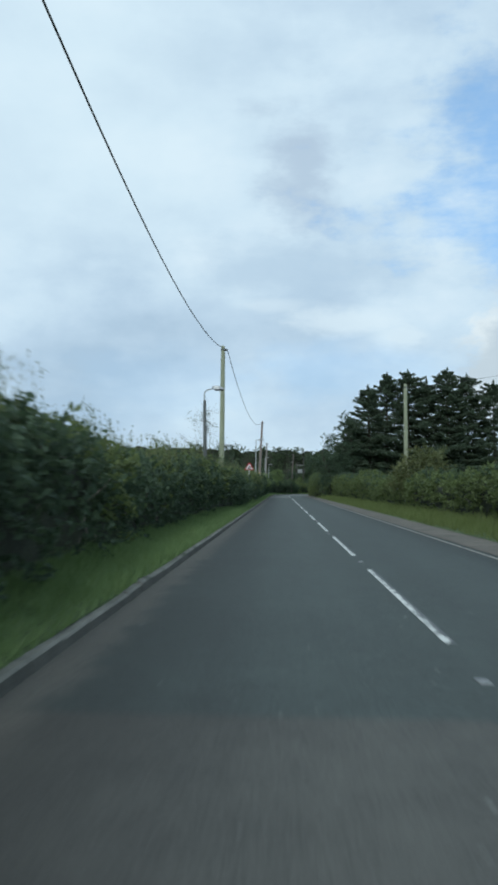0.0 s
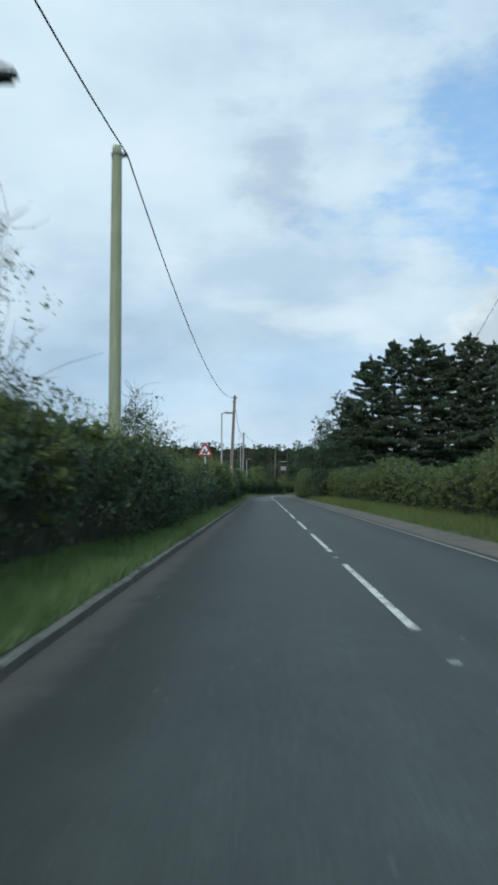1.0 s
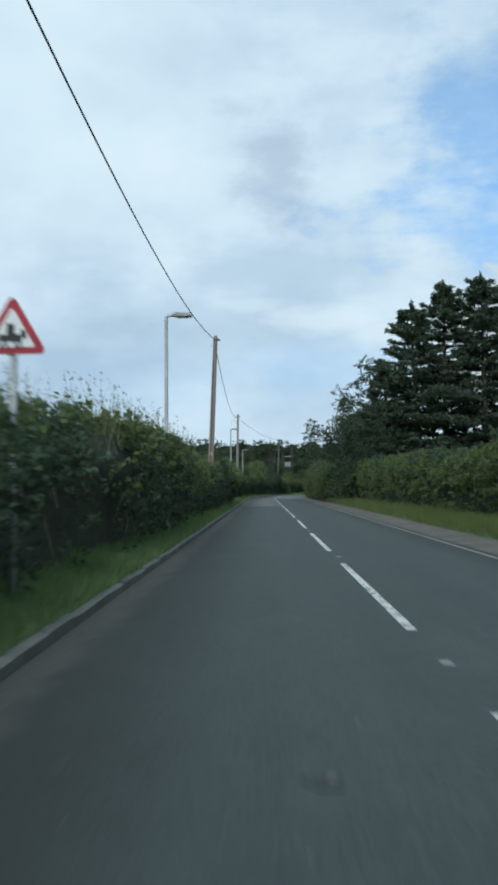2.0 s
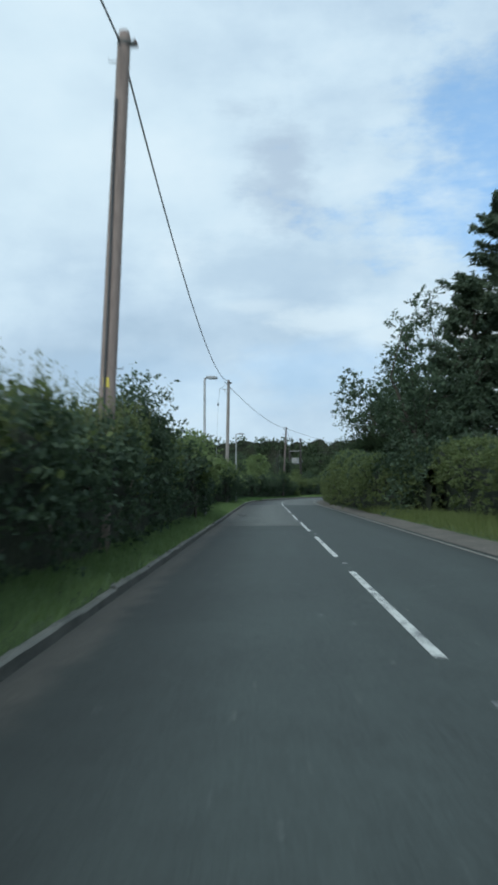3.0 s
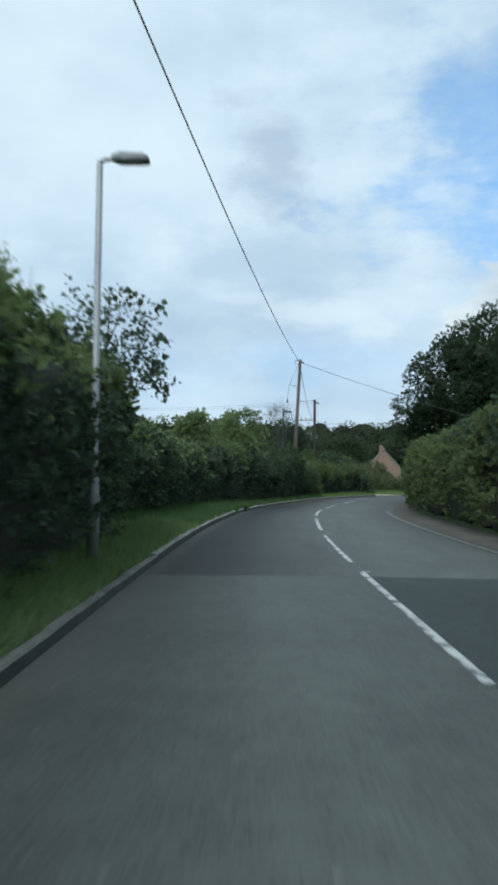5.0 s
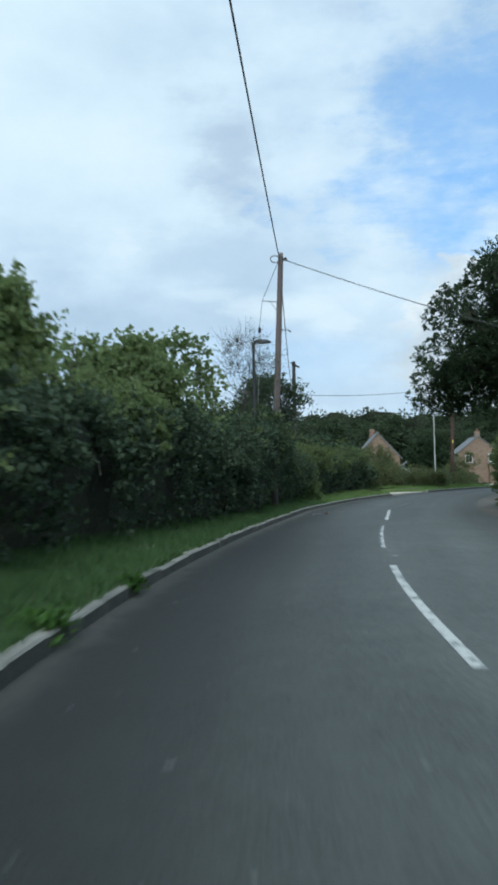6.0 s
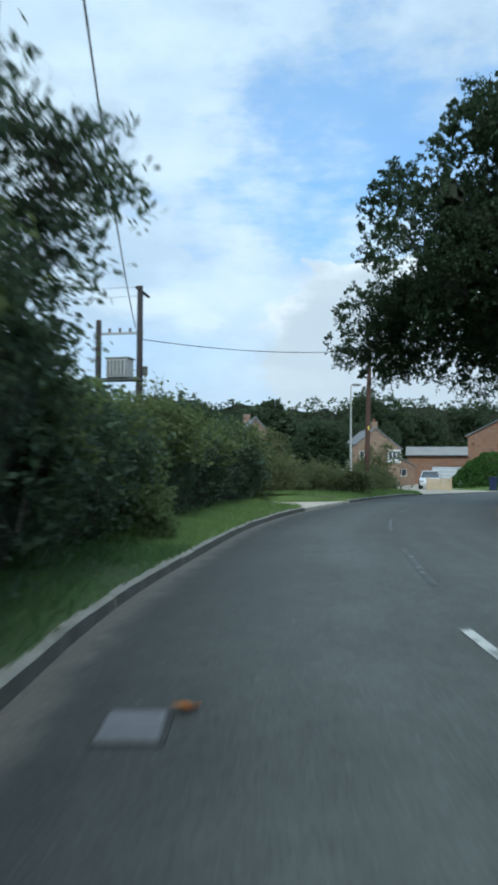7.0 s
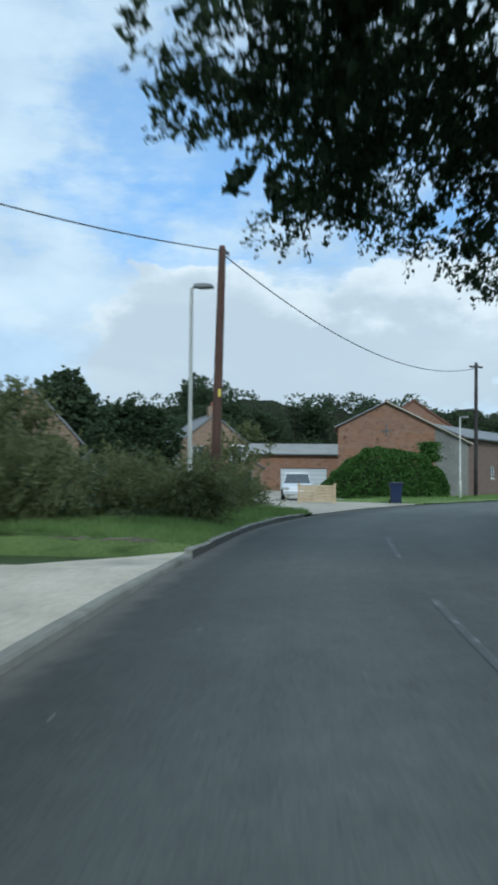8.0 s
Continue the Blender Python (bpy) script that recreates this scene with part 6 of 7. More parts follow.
# ---- warning sign ----
def warning_sign(at):
    ob = thing("road_sign", at, "triangular red-bordered warning sign on a grey post", "road sign")
    bm = tube(bmesh.new(), [(0, 0.05, -0.2), (0, 0.05, 3.1)], [0.038, 0.038], 10)
    part("post", bm, STEEL, ob, soft=True)
    side = 0.72

    def tri(scale, r, y0, y1):
        b = bmesh.new()
        h = side * scale * math.sqrt(3) / 2
        cz = 2.60 + side * math.sqrt(3) / 6
        corners = [(-side * scale / 2, cz - h / 3), (side * scale / 2, cz - h / 3), (0, cz + 2 * h / 3)]
        ring = []
        for k, (x, z) in enumerate(corners):
            toc = Vector((0 - x, cz - z)).normalized()
            c = Vector((x, z)) + toc * 2 * r
            base = math.atan2(z - cz, x)
            for a in (-60, -30, 0, 30, 60):
                ring.append((c.x + r * math.cos(base + radians(a)), c.y + r * math.sin(base + radians(a))))
        f = [b.verts.new((x, y0, z)) for x, z in ring]
        k_ = [b.verts.new((x, y1, z)) for x, z in ring]
        b.faces.new(f)
        b.faces.new(k_[::-1])
        n = len(ring)
        for k in range(n):
            b.faces.new((f[k], k_[k], k_[(k + 1) % n], f[(k + 1) % n]))
        bmesh.ops.recalc_face_normals(b, faces=b.faces)
        return b

    plate = part("plate", tri(1.0, 0.045, 0.0, 0.012), SIGN_RED, ob, "red triangular sign plate")
    part("face", tri(0.66, 0.02, -0.005, 0.0), SIGN_WHITE, plate, "white sign face")
    # a horse on four legs, its neck and its rider, as plain blocks
    bm = box(bmesh.new(), (-0.125, -0.010, 2.725), (0.10, -0.005, 2.80), 0.002)
    box(bm, (-0.055, -0.010, 2.795), (0.025, -0.005, 2.91), 0.002)
    box(bm, (0.09, -0.010, 2.76), (0.145, -0.005, 2.845), 0.002)
    for x in (-0.118, -0.07, 0.03, 0.075):
        box(bm, (x, -0.010, 2.655), (x + 0.024, -0.005, 2.73), 0.002)
    part("symbol", bm, SIGN_BLACK, plate, "plain black symbol")
    for z in (2.70, 3.0):
        bm = box(bmesh.new(), (-0.06, 0.012, z), (0.06, 0.095, z + 0.035), 0.004)
        part("clip", bm, STEEL_DARK, ob)


warning_sign((-2.51, 66.6, 0.05))


# ---- buildings ----
def wall_with(ob, name, L, h, mat, m, holes=(), thick=0.25, gable=0.0):
    """A wall along local x, from 0 to L, h high, its outer face at y = 0; m: its place; holes: (x0, x1, z0, z1) cut right through; gable: rise of its peak."""
    bm = bmesh.new()
    xs = sorted({0.0, L, *(v for q in holes for v in q[:2])} | ({L / 2} if gable else set()))
    zs = sorted({0.0, h, *(v for q in holes for v in q[2:])})
    grid = {}

    def vert(x, y, z):
        key = (round(x, 4), y, round(z, 4))
        if key not in grid:
            grid[key] = bm.verts.new((x, y, z))
        return grid[key]

    solid = {}
    for i, (x0, x1) in enumerate(zip(xs, xs[1:])):
        for j, (z0, z1) in enumerate(zip(zs, zs[1:])):
            cx, cz = (x0 + x1) / 2, (z0 + z1) / 2
            solid[i, j] = not any(q[0] < cx < q[1] and q[2] < cz < q[3] for q in holes)
            if solid[i, j]:
                bm.faces.new((vert(x0, 0, z0), vert(x1, 0, z0), vert(x1, 0, z1), vert(x0, 0, z1)))
                bm.faces.new((vert(x0, thick, z1), vert(x1, thick, z1), vert(x1, thick, z0), vert(x0, thick, z0)))
    for (i, j), full in solid.items():
        if not full:
            continue
        x0, x1, z0, z1 = xs[i], xs[i + 1], zs[j], zs[j + 1]
        for di, dj, a, b in ((-1, 0, (x0, z0), (x0, z1)), (1, 0, (x1, z1), (x1, z0)), (0, -1, (x1, z0), (x0, z0)), (0, 1, (x0, z1), (x1, z1))):
            if gable and dj == 1 and j == len(zs) - 2:
                continue
            if not solid.get((i + di, j + dj), False):
                bm.faces.new((vert(a[0], 0, a[1]), vert(b[0], 0, b[1]), vert(b[0], thick, b[1]), vert(a[0], thick, a[1])))
    if gable:
        top = [vert(x, 0, h) for x in xs]
        back = [vert(x, thick, h) for x in xs]
        pf, pb = bm.verts.new((L / 2, 0, h + gable)), bm.verts.new((L / 2, thick, h + gable))
        for a, b in zip(top, top[1:]):
            bm.faces.new((a, b, pf))
        for a, b in zip(back, back[1:]):
            bm.faces.new((b, a, pb))
        bm.faces.new((top[0], pf, pb, back[0]))
        bm.faces.new((pf, top[-1], back[-1], pb))
    bmesh.ops.recalc_face_normals(bm, faces=bm.faces)
    bmesh.ops.transform(bm, matrix=m, verts=bm.verts)
    return part(name, bm, mat, ob)


def window_in(ob, m, x0, x1, z0, z1, bars=1, mat=None):
    """A window in an opening of a wall: outer rim, glazing bars, pane and sill."""
    mat = mat or WHITE
    w = 0.06
    bm = bmesh.new()
    for lo, hi in (((x0, 0.06, z0), (x0 + w, 0.14, z1)), ((x1 - w, 0.06, z0), (x1, 0.14, z1)), ((x0 + w, 0.06, z0), (x1 - w, 0.14, z0 + w)), ((x0 + w, 0.06, z1 - w), (x1 - w, 0.14, z1))):
        box(bm, lo, hi)
    for k in range(bars):
        x = x0 + (x1 - x0) * (k + 1) / (bars + 1)
        box(bm, (x - 0.025, 0.07, z0 + w), (x + 0.025, 0.13, z1 - w))
    bmesh.ops.transform(bm, matrix=m, verts=bm.verts)
    win = part("window", bm, mat, ob)
    bm = box(bmesh.new(), (x0 + w, 0.09, z0 + w), (x1 - w, 0.11, z1 - w))
    bmesh.ops.transform(bm, matrix=m, verts=bm.verts)
    part("pane", bm, GLASS, win)
    bm = box(bmesh.new(), (x0 - 0.06, -0.06, z0 - 0.07), (x1 + 0.06, 0.06, z0 - 0.003), 0.01)
    bmesh.ops.transform(bm, matrix=m, verts=bm.verts)
    part("sill", bm, CREAM, win)


def roof_slope(ob, a, b, c, d, thick, mat, name="roof", label=""):
    """One slope of a roof over the four corners, as a slab."""
    bm = bmesh.new()
    q = [Vector(v) for v in (a, b, c, d)]
    nrm = (q[1] - q[0]).cross(q[3] - q[0]).normalized()
    if nrm.z < 0:
        nrm = -nrm
    lo = [bm.verts.new(v) for v in q]
    hi = [bm.verts.new(v + nrm * thick) for v in q]
    bm.faces.new(lo)
    bm.faces.new(hi[::-1])
    for k in range(4):
        bm.faces.new((lo[k], lo[(k + 1) % 4], hi[(k + 1) % 4], hi[k]))
    bmesh.ops.recalc_face_normals(bm, faces=bm.faces)
    return part(name, bm, mat, ob, label)


def gabled(name, label, category, at, turn, w, d, eave, ridge, wall, roof, front=(), side=(), group="", left=(), left_mat=None):
    """A gabled building: gable front along local x (0 to w) at y = 0, ridge running back along y to d."""
    ob = thing(name, at, label, category, group, turn)
    I = Matrix.Identity(4)
    t = 0.25
    rise = ridge - eave
    wall_with(ob, "wall", w, eave, wall, I, [q[:4] for q in front], t, rise)
    mb = Matrix.Translation((w, d, 0)) @ Matrix.Rotation(math.pi, 4, "Z")
    wall_with(ob, "wall", w, eave, wall, mb, (), t, rise)
    mr = Matrix.Translation((w, t + 0.002, 0)) @ Matrix.Rotation(math.pi / 2, 4, "Z")
    wall_with(ob, "wall", d - 2 * t - 0.004, eave, wall, mr, [q[:4] for q in side], t)
    ml = Matrix.Translation((0, d - t - 0.002, 0)) @ Matrix.Rotation(-math.pi / 2, 4, "Z")
    wall_with(ob, "wall", d - 2 * t - 0.004, eave, left_mat or wall, ml, [q[:4] for q in left], t)
    o, g_ = 0.25, 0.15
    sl = rise / (w / 2)
    roof_slope(ob, (-o, -g_, eave - o * sl + 0.01), (w / 2, -g_, ridge + 0.01), (w / 2, d + g_, ridge + 0.01), (-o, d + g_, eave - o * sl + 0.01), 0.09, roof)
    roof_slope(ob, (w + o, -g_, eave - o * sl + 0.01), (w / 2, -g_, ridge + 0.01), (w / 2, d + g_, ridge + 0.01), (w + o, d + g_, eave - o * sl + 0.01), 0.09, roof)
    bm = tube(bmesh.new(), [(w / 2, -g_, ridge + 0.10), (w / 2, d + g_, ridge + 0.10)], [0.10, 0.10], 8)
    part("ridge_tiles", bm, roof, ob)
    for k, q in enumerate(front):
        window_in(ob, I, *q)
    for q in side:
        window_in(ob, mr, *q)
    for q in left:
        window_in(ob, ml, *q)
    return ob


barn = gabled("barn", "old red brick barn with a broad gable facing the road", "barn", (38.8, 258.2, 0), -31, 6.6, 10, 4.85, 6.5, BRICK, TILE, group="farm buildings")
# the grey lean-to that carries the roof further down
W, SL = 6.6, 1.65 / 3.3
wall_with(barn, "lean_to_wall", 2.2, 3.7, RENDER, Matrix.Translation((W + 0.01, 0.02, 0)), (), 0.2)
bm = bmesh.new()
f = [bm.verts.new(v) for v in ((W + 0.01, 0.02, 3.702), (W + 2.21, 0.02, 3.702), (W + 0.01, 0.02, 4.80))]
b_ = [bm.verts.new(v) for v in ((W + 0.01, 0.22, 3.702), (W + 2.21, 0.22, 3.702), (W + 0.01, 0.22, 4.80))]
bm.faces.new(f)
bm.faces.new(b_[::-1])
for k in range(3):
    bm.faces.new((f[k], b_[k], b_[(k + 1) % 3], f[(k + 1) % 3]))
bmesh.ops.recalc_face_normals(bm, faces=bm.faces)
part("lean_to_gable", bm, RENDER, barn)
wall_with(barn, "lean_to_wall", 9.5, 3.7, RENDER, Matrix.Translation((W + 2.21, 0.23, 0)) @ Matrix.Rotation(math.pi / 2, 4, "Z"), (), 0.2)
roof_slope(barn, (W + 2.5, -0.15, 3.55), (W + 0.27, -0.15, 4.66), (W + 0.27, 10.1, 4.66), (W + 2.5, 10.1, 3.55), 0.08, TILE, "lean_to_roof")
bm = bmesh.new()
tube(bm, [(W / 2, -0.19, 6.56), (W + 2.5, -0.19, 3.62)], [0.06, 0.06], 4)
part("verge_board", bm, CREAM, barn, "pale verge board")
part("verge_board", tube(bmesh.new(), [(W / 2, -0.19, 6.56), (-0.25, -0.19, 4.76)], [0.05, 0.05], 4), SLATE, barn)
bm = box(bmesh.new(), (W / 2 - 0.35, -0.03, 4.50), (W / 2 + 0.35, 0.002, 4.60), 0.008)
box(bm, (W / 2 - 0.05, -0.034, 4.15), (W / 2 + 0.05, 0.001, 4.95), 0.008)
part("tie_plate", bm, STEEL_DARK, barn, "rusted iron wall tie")
gabled("barn", "taller red brick barn with a clay tile roof behind", "barn", (49.4, 270.4, 0), -27, 7.2, 10, 5.6, 8.1, BRICK, TILE, group="farm buildings")


def long_shed(label, at, turn, L, deep, eave, ridge, wall, roof, door, windows):
    """A low building with its long wall in front (local x) and the ridge along it."""
    ob = thing("shed", at, label, "shed", "farm buildings", turn)
    I = Matrix.Identity(4)
    wall_with(ob, "wall", L, eave, wall, I, ([door] if door else []) + [q[:4] for q in windows], 0.25)
    mb = Matrix.Translation((L, deep, 0)) @ Matrix.Rotation(math.pi, 4, "Z")
    wall_with(ob, "wall", L, eave, wall, mb, (), 0.25)
    wall_with(ob, "wall", deep - 0.504, eave, wall, Matrix.Translation((L, 0.252, 0)) @ Matrix.Rotation(math.pi / 2, 4, "Z"), (), 0.25, ridge - eave)
    wall_with(ob, "wall", deep - 0.504, eave, wall, Matrix.Translation((0, deep - 0.252, 0)) @ Matrix.Rotation(-math.pi / 2, 4, "Z"), (), 0.25, ridge - eave)
    sl = (ridge - eave) / (deep / 2)
    roof_slope(ob, (-0.2, -0.3, eave - 0.3 * sl + 0.01), (L + 0.2, -0.3, eave - 0.3 * sl + 0.01), (L + 0.2, deep / 2, ridge + 0.01), (-0.2, deep / 2, ridge + 0.01), 0.08, roof)
    roof_slope(ob, (-0.2, deep + 0.3, eave - 0.3 * sl + 0.01), (L + 0.2, deep + 0.3, eave - 0.3 * sl + 0.01), (L + 0.2, deep / 2, ridge + 0.01), (-0.2, deep / 2, ridge + 0.01), 0.08, roof)
    bm = tube(bmesh.new(), [(-0.2, -0.36, eave - 0.30 * sl), (L + 0.2, -0.36, eave - 0.30 * sl)], [0.06, 0.06], 8)
    part("gutter", bm, STEEL_DARK, ob)
    if door:
        x0, x1, z0, z1 = door
        panel = part("door", box(bmesh.new(), (x0 + 0.02, 0.08, z0 + 0.01), (x1 - 0.02, 0.14, z1 - 0.02), 0.01), DOOR_GREY, ob, "pale grey garage door")
        for k in range(1, 5):
            z = z0 + (z1 - z0) * k / 5
            part("panel_rib", box(bmesh.new(), (x0 + 0.05, 0.055, z - 0.03), (x1 - 0.05, 0.079, z + 0.03), 0.005), WHITE, panel)
    for q in windows:
        window_in(ob, I, *q)
    return ob


long_shed("low red brick shed with a pale sheet roof and garage door", (41.75, 279.9, 0), -24, 16, 5, 3.55, 4.5, BRICK, SHEET, (2.9, 7.3, 0.0, 2.15), [])
long_shed("long brown brick farm building beside the road", (48.9, 257.4, 0), 31, 30, 4.5, 4.4, 5.3, BRICK_BROWN, SLATE, None, [(6.0, 7.0, 1.3, 2.3, 1), (12.0, 13.0, 1.3, 2.3, 1), (19.0, 20.0, 1.3, 2.3, 1)])

house = gabled("house", "brick house with a tall gable and slate roof", "house", (29.3, 264.0, 0), -9, 4.8, 8.5, 3.8, 5.7, BRICK_PALE, SLATE, front=[(0.8, 1.7, 2.5, 3.5, 1)], left=[(2.0, 3.0, 2.3, 3.3, 1)], left_mat=CREAM, group="village houses")
bm = box(bmesh.new(), (2.1, 0.5, 5.3), (2.7, 1.1, 6.4), 0.02)
chim = part("chimney", bm, BRICK_PALE, house)
part("chimney_pot", tube(bmesh.new(), [(2.4, 0.8, 6.4), (2.4, 0.8, 6.7)], [0.12, 0.10], 10), TILE, chim)
bay = part("bay", box(bmesh.new(), (3.5, -0.7, 2.3), (4.75, -0.003, 3.6), 0.02), WHITE, house, "white-painted bay window")
for k in range(3):
    part("pane", box(bmesh.new(), (3.57 + 0.39 * k, -0.72, 2.7), (3.89 + 0.39 * k, -0.705, 3.45)), GLASS, bay)
part("bay_base", box(bmesh.new(), (3.55, -0.65, 0.0), (4.7, -0.003, 2.297), 0.02), BRICK_PALE, house)
gabled("outbuilding", "small brick outbuilding with a white window", "outbuilding", (35.2, 270.0, 0), -22, 3.0, 5, 2.1, 2.9, BRICK_PALE, SLATE, front=[(0.6, 2.2, 1.0, 1.8, 2)], group="village houses")
cottage = gabled("house", "tan brick cottage with a steep gable and slate roof", "house", (15.1, 254.0, 0), -6, 4.7, 9, 3.2, 5.8, BRICK_PALE, SLATE, front=[(2.1, 2.9, 1.9, 3.0, 1)], group="village houses")
part("chimney", box(bmesh.new(), (2.05, 7.6, 5.4), (2.65, 8.2, 6.7), 0.02), BRICK_PALE, cottage)
gabled("outbuilding", "low outbuilding with a white-painted gable", "outbuilding", (20.2, 254.2, 0), -6, 2.2, 6, 1.9, 2.7, WHITE, SLATE, group="village houses")


# ---- the yard entrance: hedge, bin, gate, car ----
def clipped_hedge():
    rng = np.random.default_rng(120)
    ob = thing("clipped_hedge", (38.1, 251.2, 0), "dense clipped bright green hedge in front of the barn", "hedge", turn=-24)
    n = 30000
    way = rng.normal(size=(n, 3))
    way[:, 2] = np.abs(way[:, 2]) * 1.1 - 0.25
    way /= np.linalg.norm(way, axis=1, keepdims=True)
    ext = np.array([3.5, 1.45, 2.75])
    k = (np.abs(way) ** 2.5).sum(1) ** (-1 / 2.5)
    p = way * k[:, None] * ext
    p *= (0.88 + 0.24 * bumps(p, 0.8, 31) + 0.10 * bumps(p, 2.6, 32))[:, None]
    p[:, 2] = np.maximum(p[:, 2] * (1 - 0.10 * (p[:, 0] / 3.5) ** 2), 0.03)
    p += rng.normal(size=p.shape) * 0.035
    foliage("foliage", p, 0.10, CLIPPED, ob, rng, fine=False)
    # Dark body under the leaves, standing in for the shade inside.
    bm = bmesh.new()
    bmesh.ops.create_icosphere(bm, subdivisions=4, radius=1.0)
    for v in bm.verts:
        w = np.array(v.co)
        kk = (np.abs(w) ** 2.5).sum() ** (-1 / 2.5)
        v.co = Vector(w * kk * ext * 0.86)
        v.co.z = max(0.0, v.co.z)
    part("shade_core", bm, INNER_SHADE, ob)
    q = np.c_[rng.normal(size=2400) * 0.26 + 2.75, rng.normal(size=2400) * 0.3 + 0.5, rng.uniform(0.5, 1.0, 2400) ** 0.6 * 3.5]
    foliage("ivy", q, 0.12, CLIPPED, ob, rng)


clipped_hedge()


def wheelie_bin(at, turn):
    ob = thing("wheelie_bin", at, "dark blue plastic wheelie bin on the verge", "bin", turn=turn)
    bm = bmesh.new()
    lo = [bm.verts.new(v) for v in ((-0.23, -0.26, 0.05), (0.23, -0.26, 0.05), (0.23, 0.24, 0.05), (-0.23, 0.24, 0.05))]
    hi = [bm.verts.new(v) for v in ((-0.29, -0.35, 0.98), (0.29, -0.35, 0.98), (0.29, 0.36, 0.98), (-0.29, 0.36, 0.98))]
    bm.faces.new(lo[::-1])
    bm.faces.new(hi)
    for k in range(4):
        bm.faces.new((lo[k], lo[(k + 1) % 4], hi[(k + 1) % 4], hi[k]))
    bmesh.ops.bevel(bm, geom=list(bm.edges), offset=0.025, segments=2, affect="EDGES")
    part("body", bm, BIN_BLUE, ob)
    part("rim", box(bmesh.new(), (-0.31, -0.37, 0.94), (0.31, 0.38, 0.985), 0.01), BIN_BLUE, ob)
    bm = box(bmesh.new(), (-0.32, -0.40, 0.99), (0.32, 0.40, 1.05), 0.02)
    part("lid", bm, BIN_LID, ob)
    part("handle", tube(bmesh.new(), [(-0.25, 0.46, 0.99), (0.25, 0.46, 0.99)], [0.018, 0.018], 8), BIN_LID, ob)
    for x in (-0.26, 0.26):
        w = part("wheel", tube(bmesh.new(), [(x - 0.03, 0.28, 0.10), (x + 0.03, 0.28, 0.10)], [0.10, 0.10], 16), RUBBER, ob)
        part("hub", tube(bmesh.new(), [(x - 0.034, 0.28, 0.10), (x + 0.034, 0.28, 0.10)], [0.04, 0.04], 10), STEEL, w)


wheelie_bin((32.9, 242.4, 0.03), -28)


def board_gate():
    ob = thing("wooden_gate", (28.45, 244.05, 0), "low pale timber boarded gate across the yard entrance", "gate", turn=-31)
    for x in (0.0, 1.72):
        part("post", box(bmesh.new(), (x - 0.06, -0.06, -0.1), (x + 0.06, 0.06, 1.0), 0.01), GATE_WOOD, ob)
    for k in range(6):
        z = 0.08 + 0.14 * k
        part("board", box(bmesh.new(), (0.07, -0.03, z), (1.65, -0.005, z + 0.125), 0.006), GATE_WOOD, ob)
    for x in (0.25, 0.82, 1.4):
        part("brace", box(bmesh.new(), (x, 0.0, 0.08), (x + 0.08, 0.03, 0.9), 0.005), GATE_WOOD, ob)


board_gate()


def parked_car(at, turn):
    """A small silver hatchback; its nose along local +x."""
    ob = thing("parked_car", at, "silver hatchback parked in the yard behind the gate", "car", turn=turn)
    prof = [(-1.95, 0.30, 0.80), (-1.98, 0.62, 0.84), (-1.85, 0.92, 0.84), (1.05, 0.92, 0.85), (1.80, 0.76, 0.80), (1.98, 0.55, 0.76), (1.95, 0.28, 0.74)]
    bm = bmesh.new()
    a = [bm.verts.new((x, -w, z)) for x, z, w in prof]
    b = [bm.verts.new((x, w, z)) for x, z, w in prof]
    bm.faces.new(a[::-1])
    bm.faces.new(b)
    for k in range(len(prof)):
        j = (k + 1) % len(prof)
        bm.faces.new((a[k], a[j], b[j], b[k]))
    bmesh.ops.recalc_face_normals(bm, faces=bm.faces)
    bmesh.ops.bevel(bm, geom=list(bm.edges), offset=0.05, segments=3, affect="EDGES")
    part("body", bm, CAR_PAINT, ob)
    cab = [(-1.75, 0.90, 0.78), (-1.45, 1.40, 0.62), (0.05, 1.46, 0.62), (1.0, 0.91, 0.76)]
    bm = bmesh.new()
    a = [bm.verts.new((x, -w, z)) for x, z, w in cab]
    b = [bm.verts.new((x, w, z)) for x, z, w in cab]
    bm.faces.new(a[::-1])
    bm.faces.new(b)
    for k in range(4):
        j = (k + 1) % 4
        bm.faces.new((a[k], a[j], b[j], b[k]))
    bmesh.ops.recalc_face_normals(bm, faces=bm.faces)
    part("windows", bm, GLASS, ob, "dark car windows")
    part("roof", box(bmesh.new(), (-1.5, -0.63, 1.40), (0.12, 0.63, 1.485), 0.03), CAR_PAINT, ob)
    for y in (-0.70, 0.70):
        for x0, x1 in ((-1.62, -1.48), (0.12, 0.95), (-0.62, -0.5)):
            s_ = 0.62 / 0.70
            part("pillar", tube(bmesh.new(), [(x0 if x1 < 0.5 else 0.98, y * 1.06, 0.90), (x1 if x1 < 0.5 else 0.08, y * s_, 1.44)], [0.035, 0.03], 6), CAR_PAINT, ob)
    for x in (-1.25, 1.25):
        for y in (-0.78, 0.78):
            w = part("wheel", tube(bmesh.new(), [(x, y - 0.09, 0.30), (x, y + 0.09, 0.30)], [0.30, 0.30], 20), RUBBER, ob)
            part("rim", tube(bmesh.new(), [(x, y - 0.095, 0.30), (x, y + 0.095, 0.30)], [0.19, 0.19], 14), STEEL, w)
    for y in (-0.6, 0.6):
        part("headlight", box(bmesh.new(), (1.84, y - 0.16, 0.58), (1.975, y + 0.16, 0.72), 0.03), LENS, ob)
        part("tail_light", box(bmesh.new(), (-1.99, y - 0.1, 0.65), (-1.90, y + 0.1, 0.88), 0.02), SIGN_RED, ob)


parked_car((31.2, 249.6, 0.03), 243)

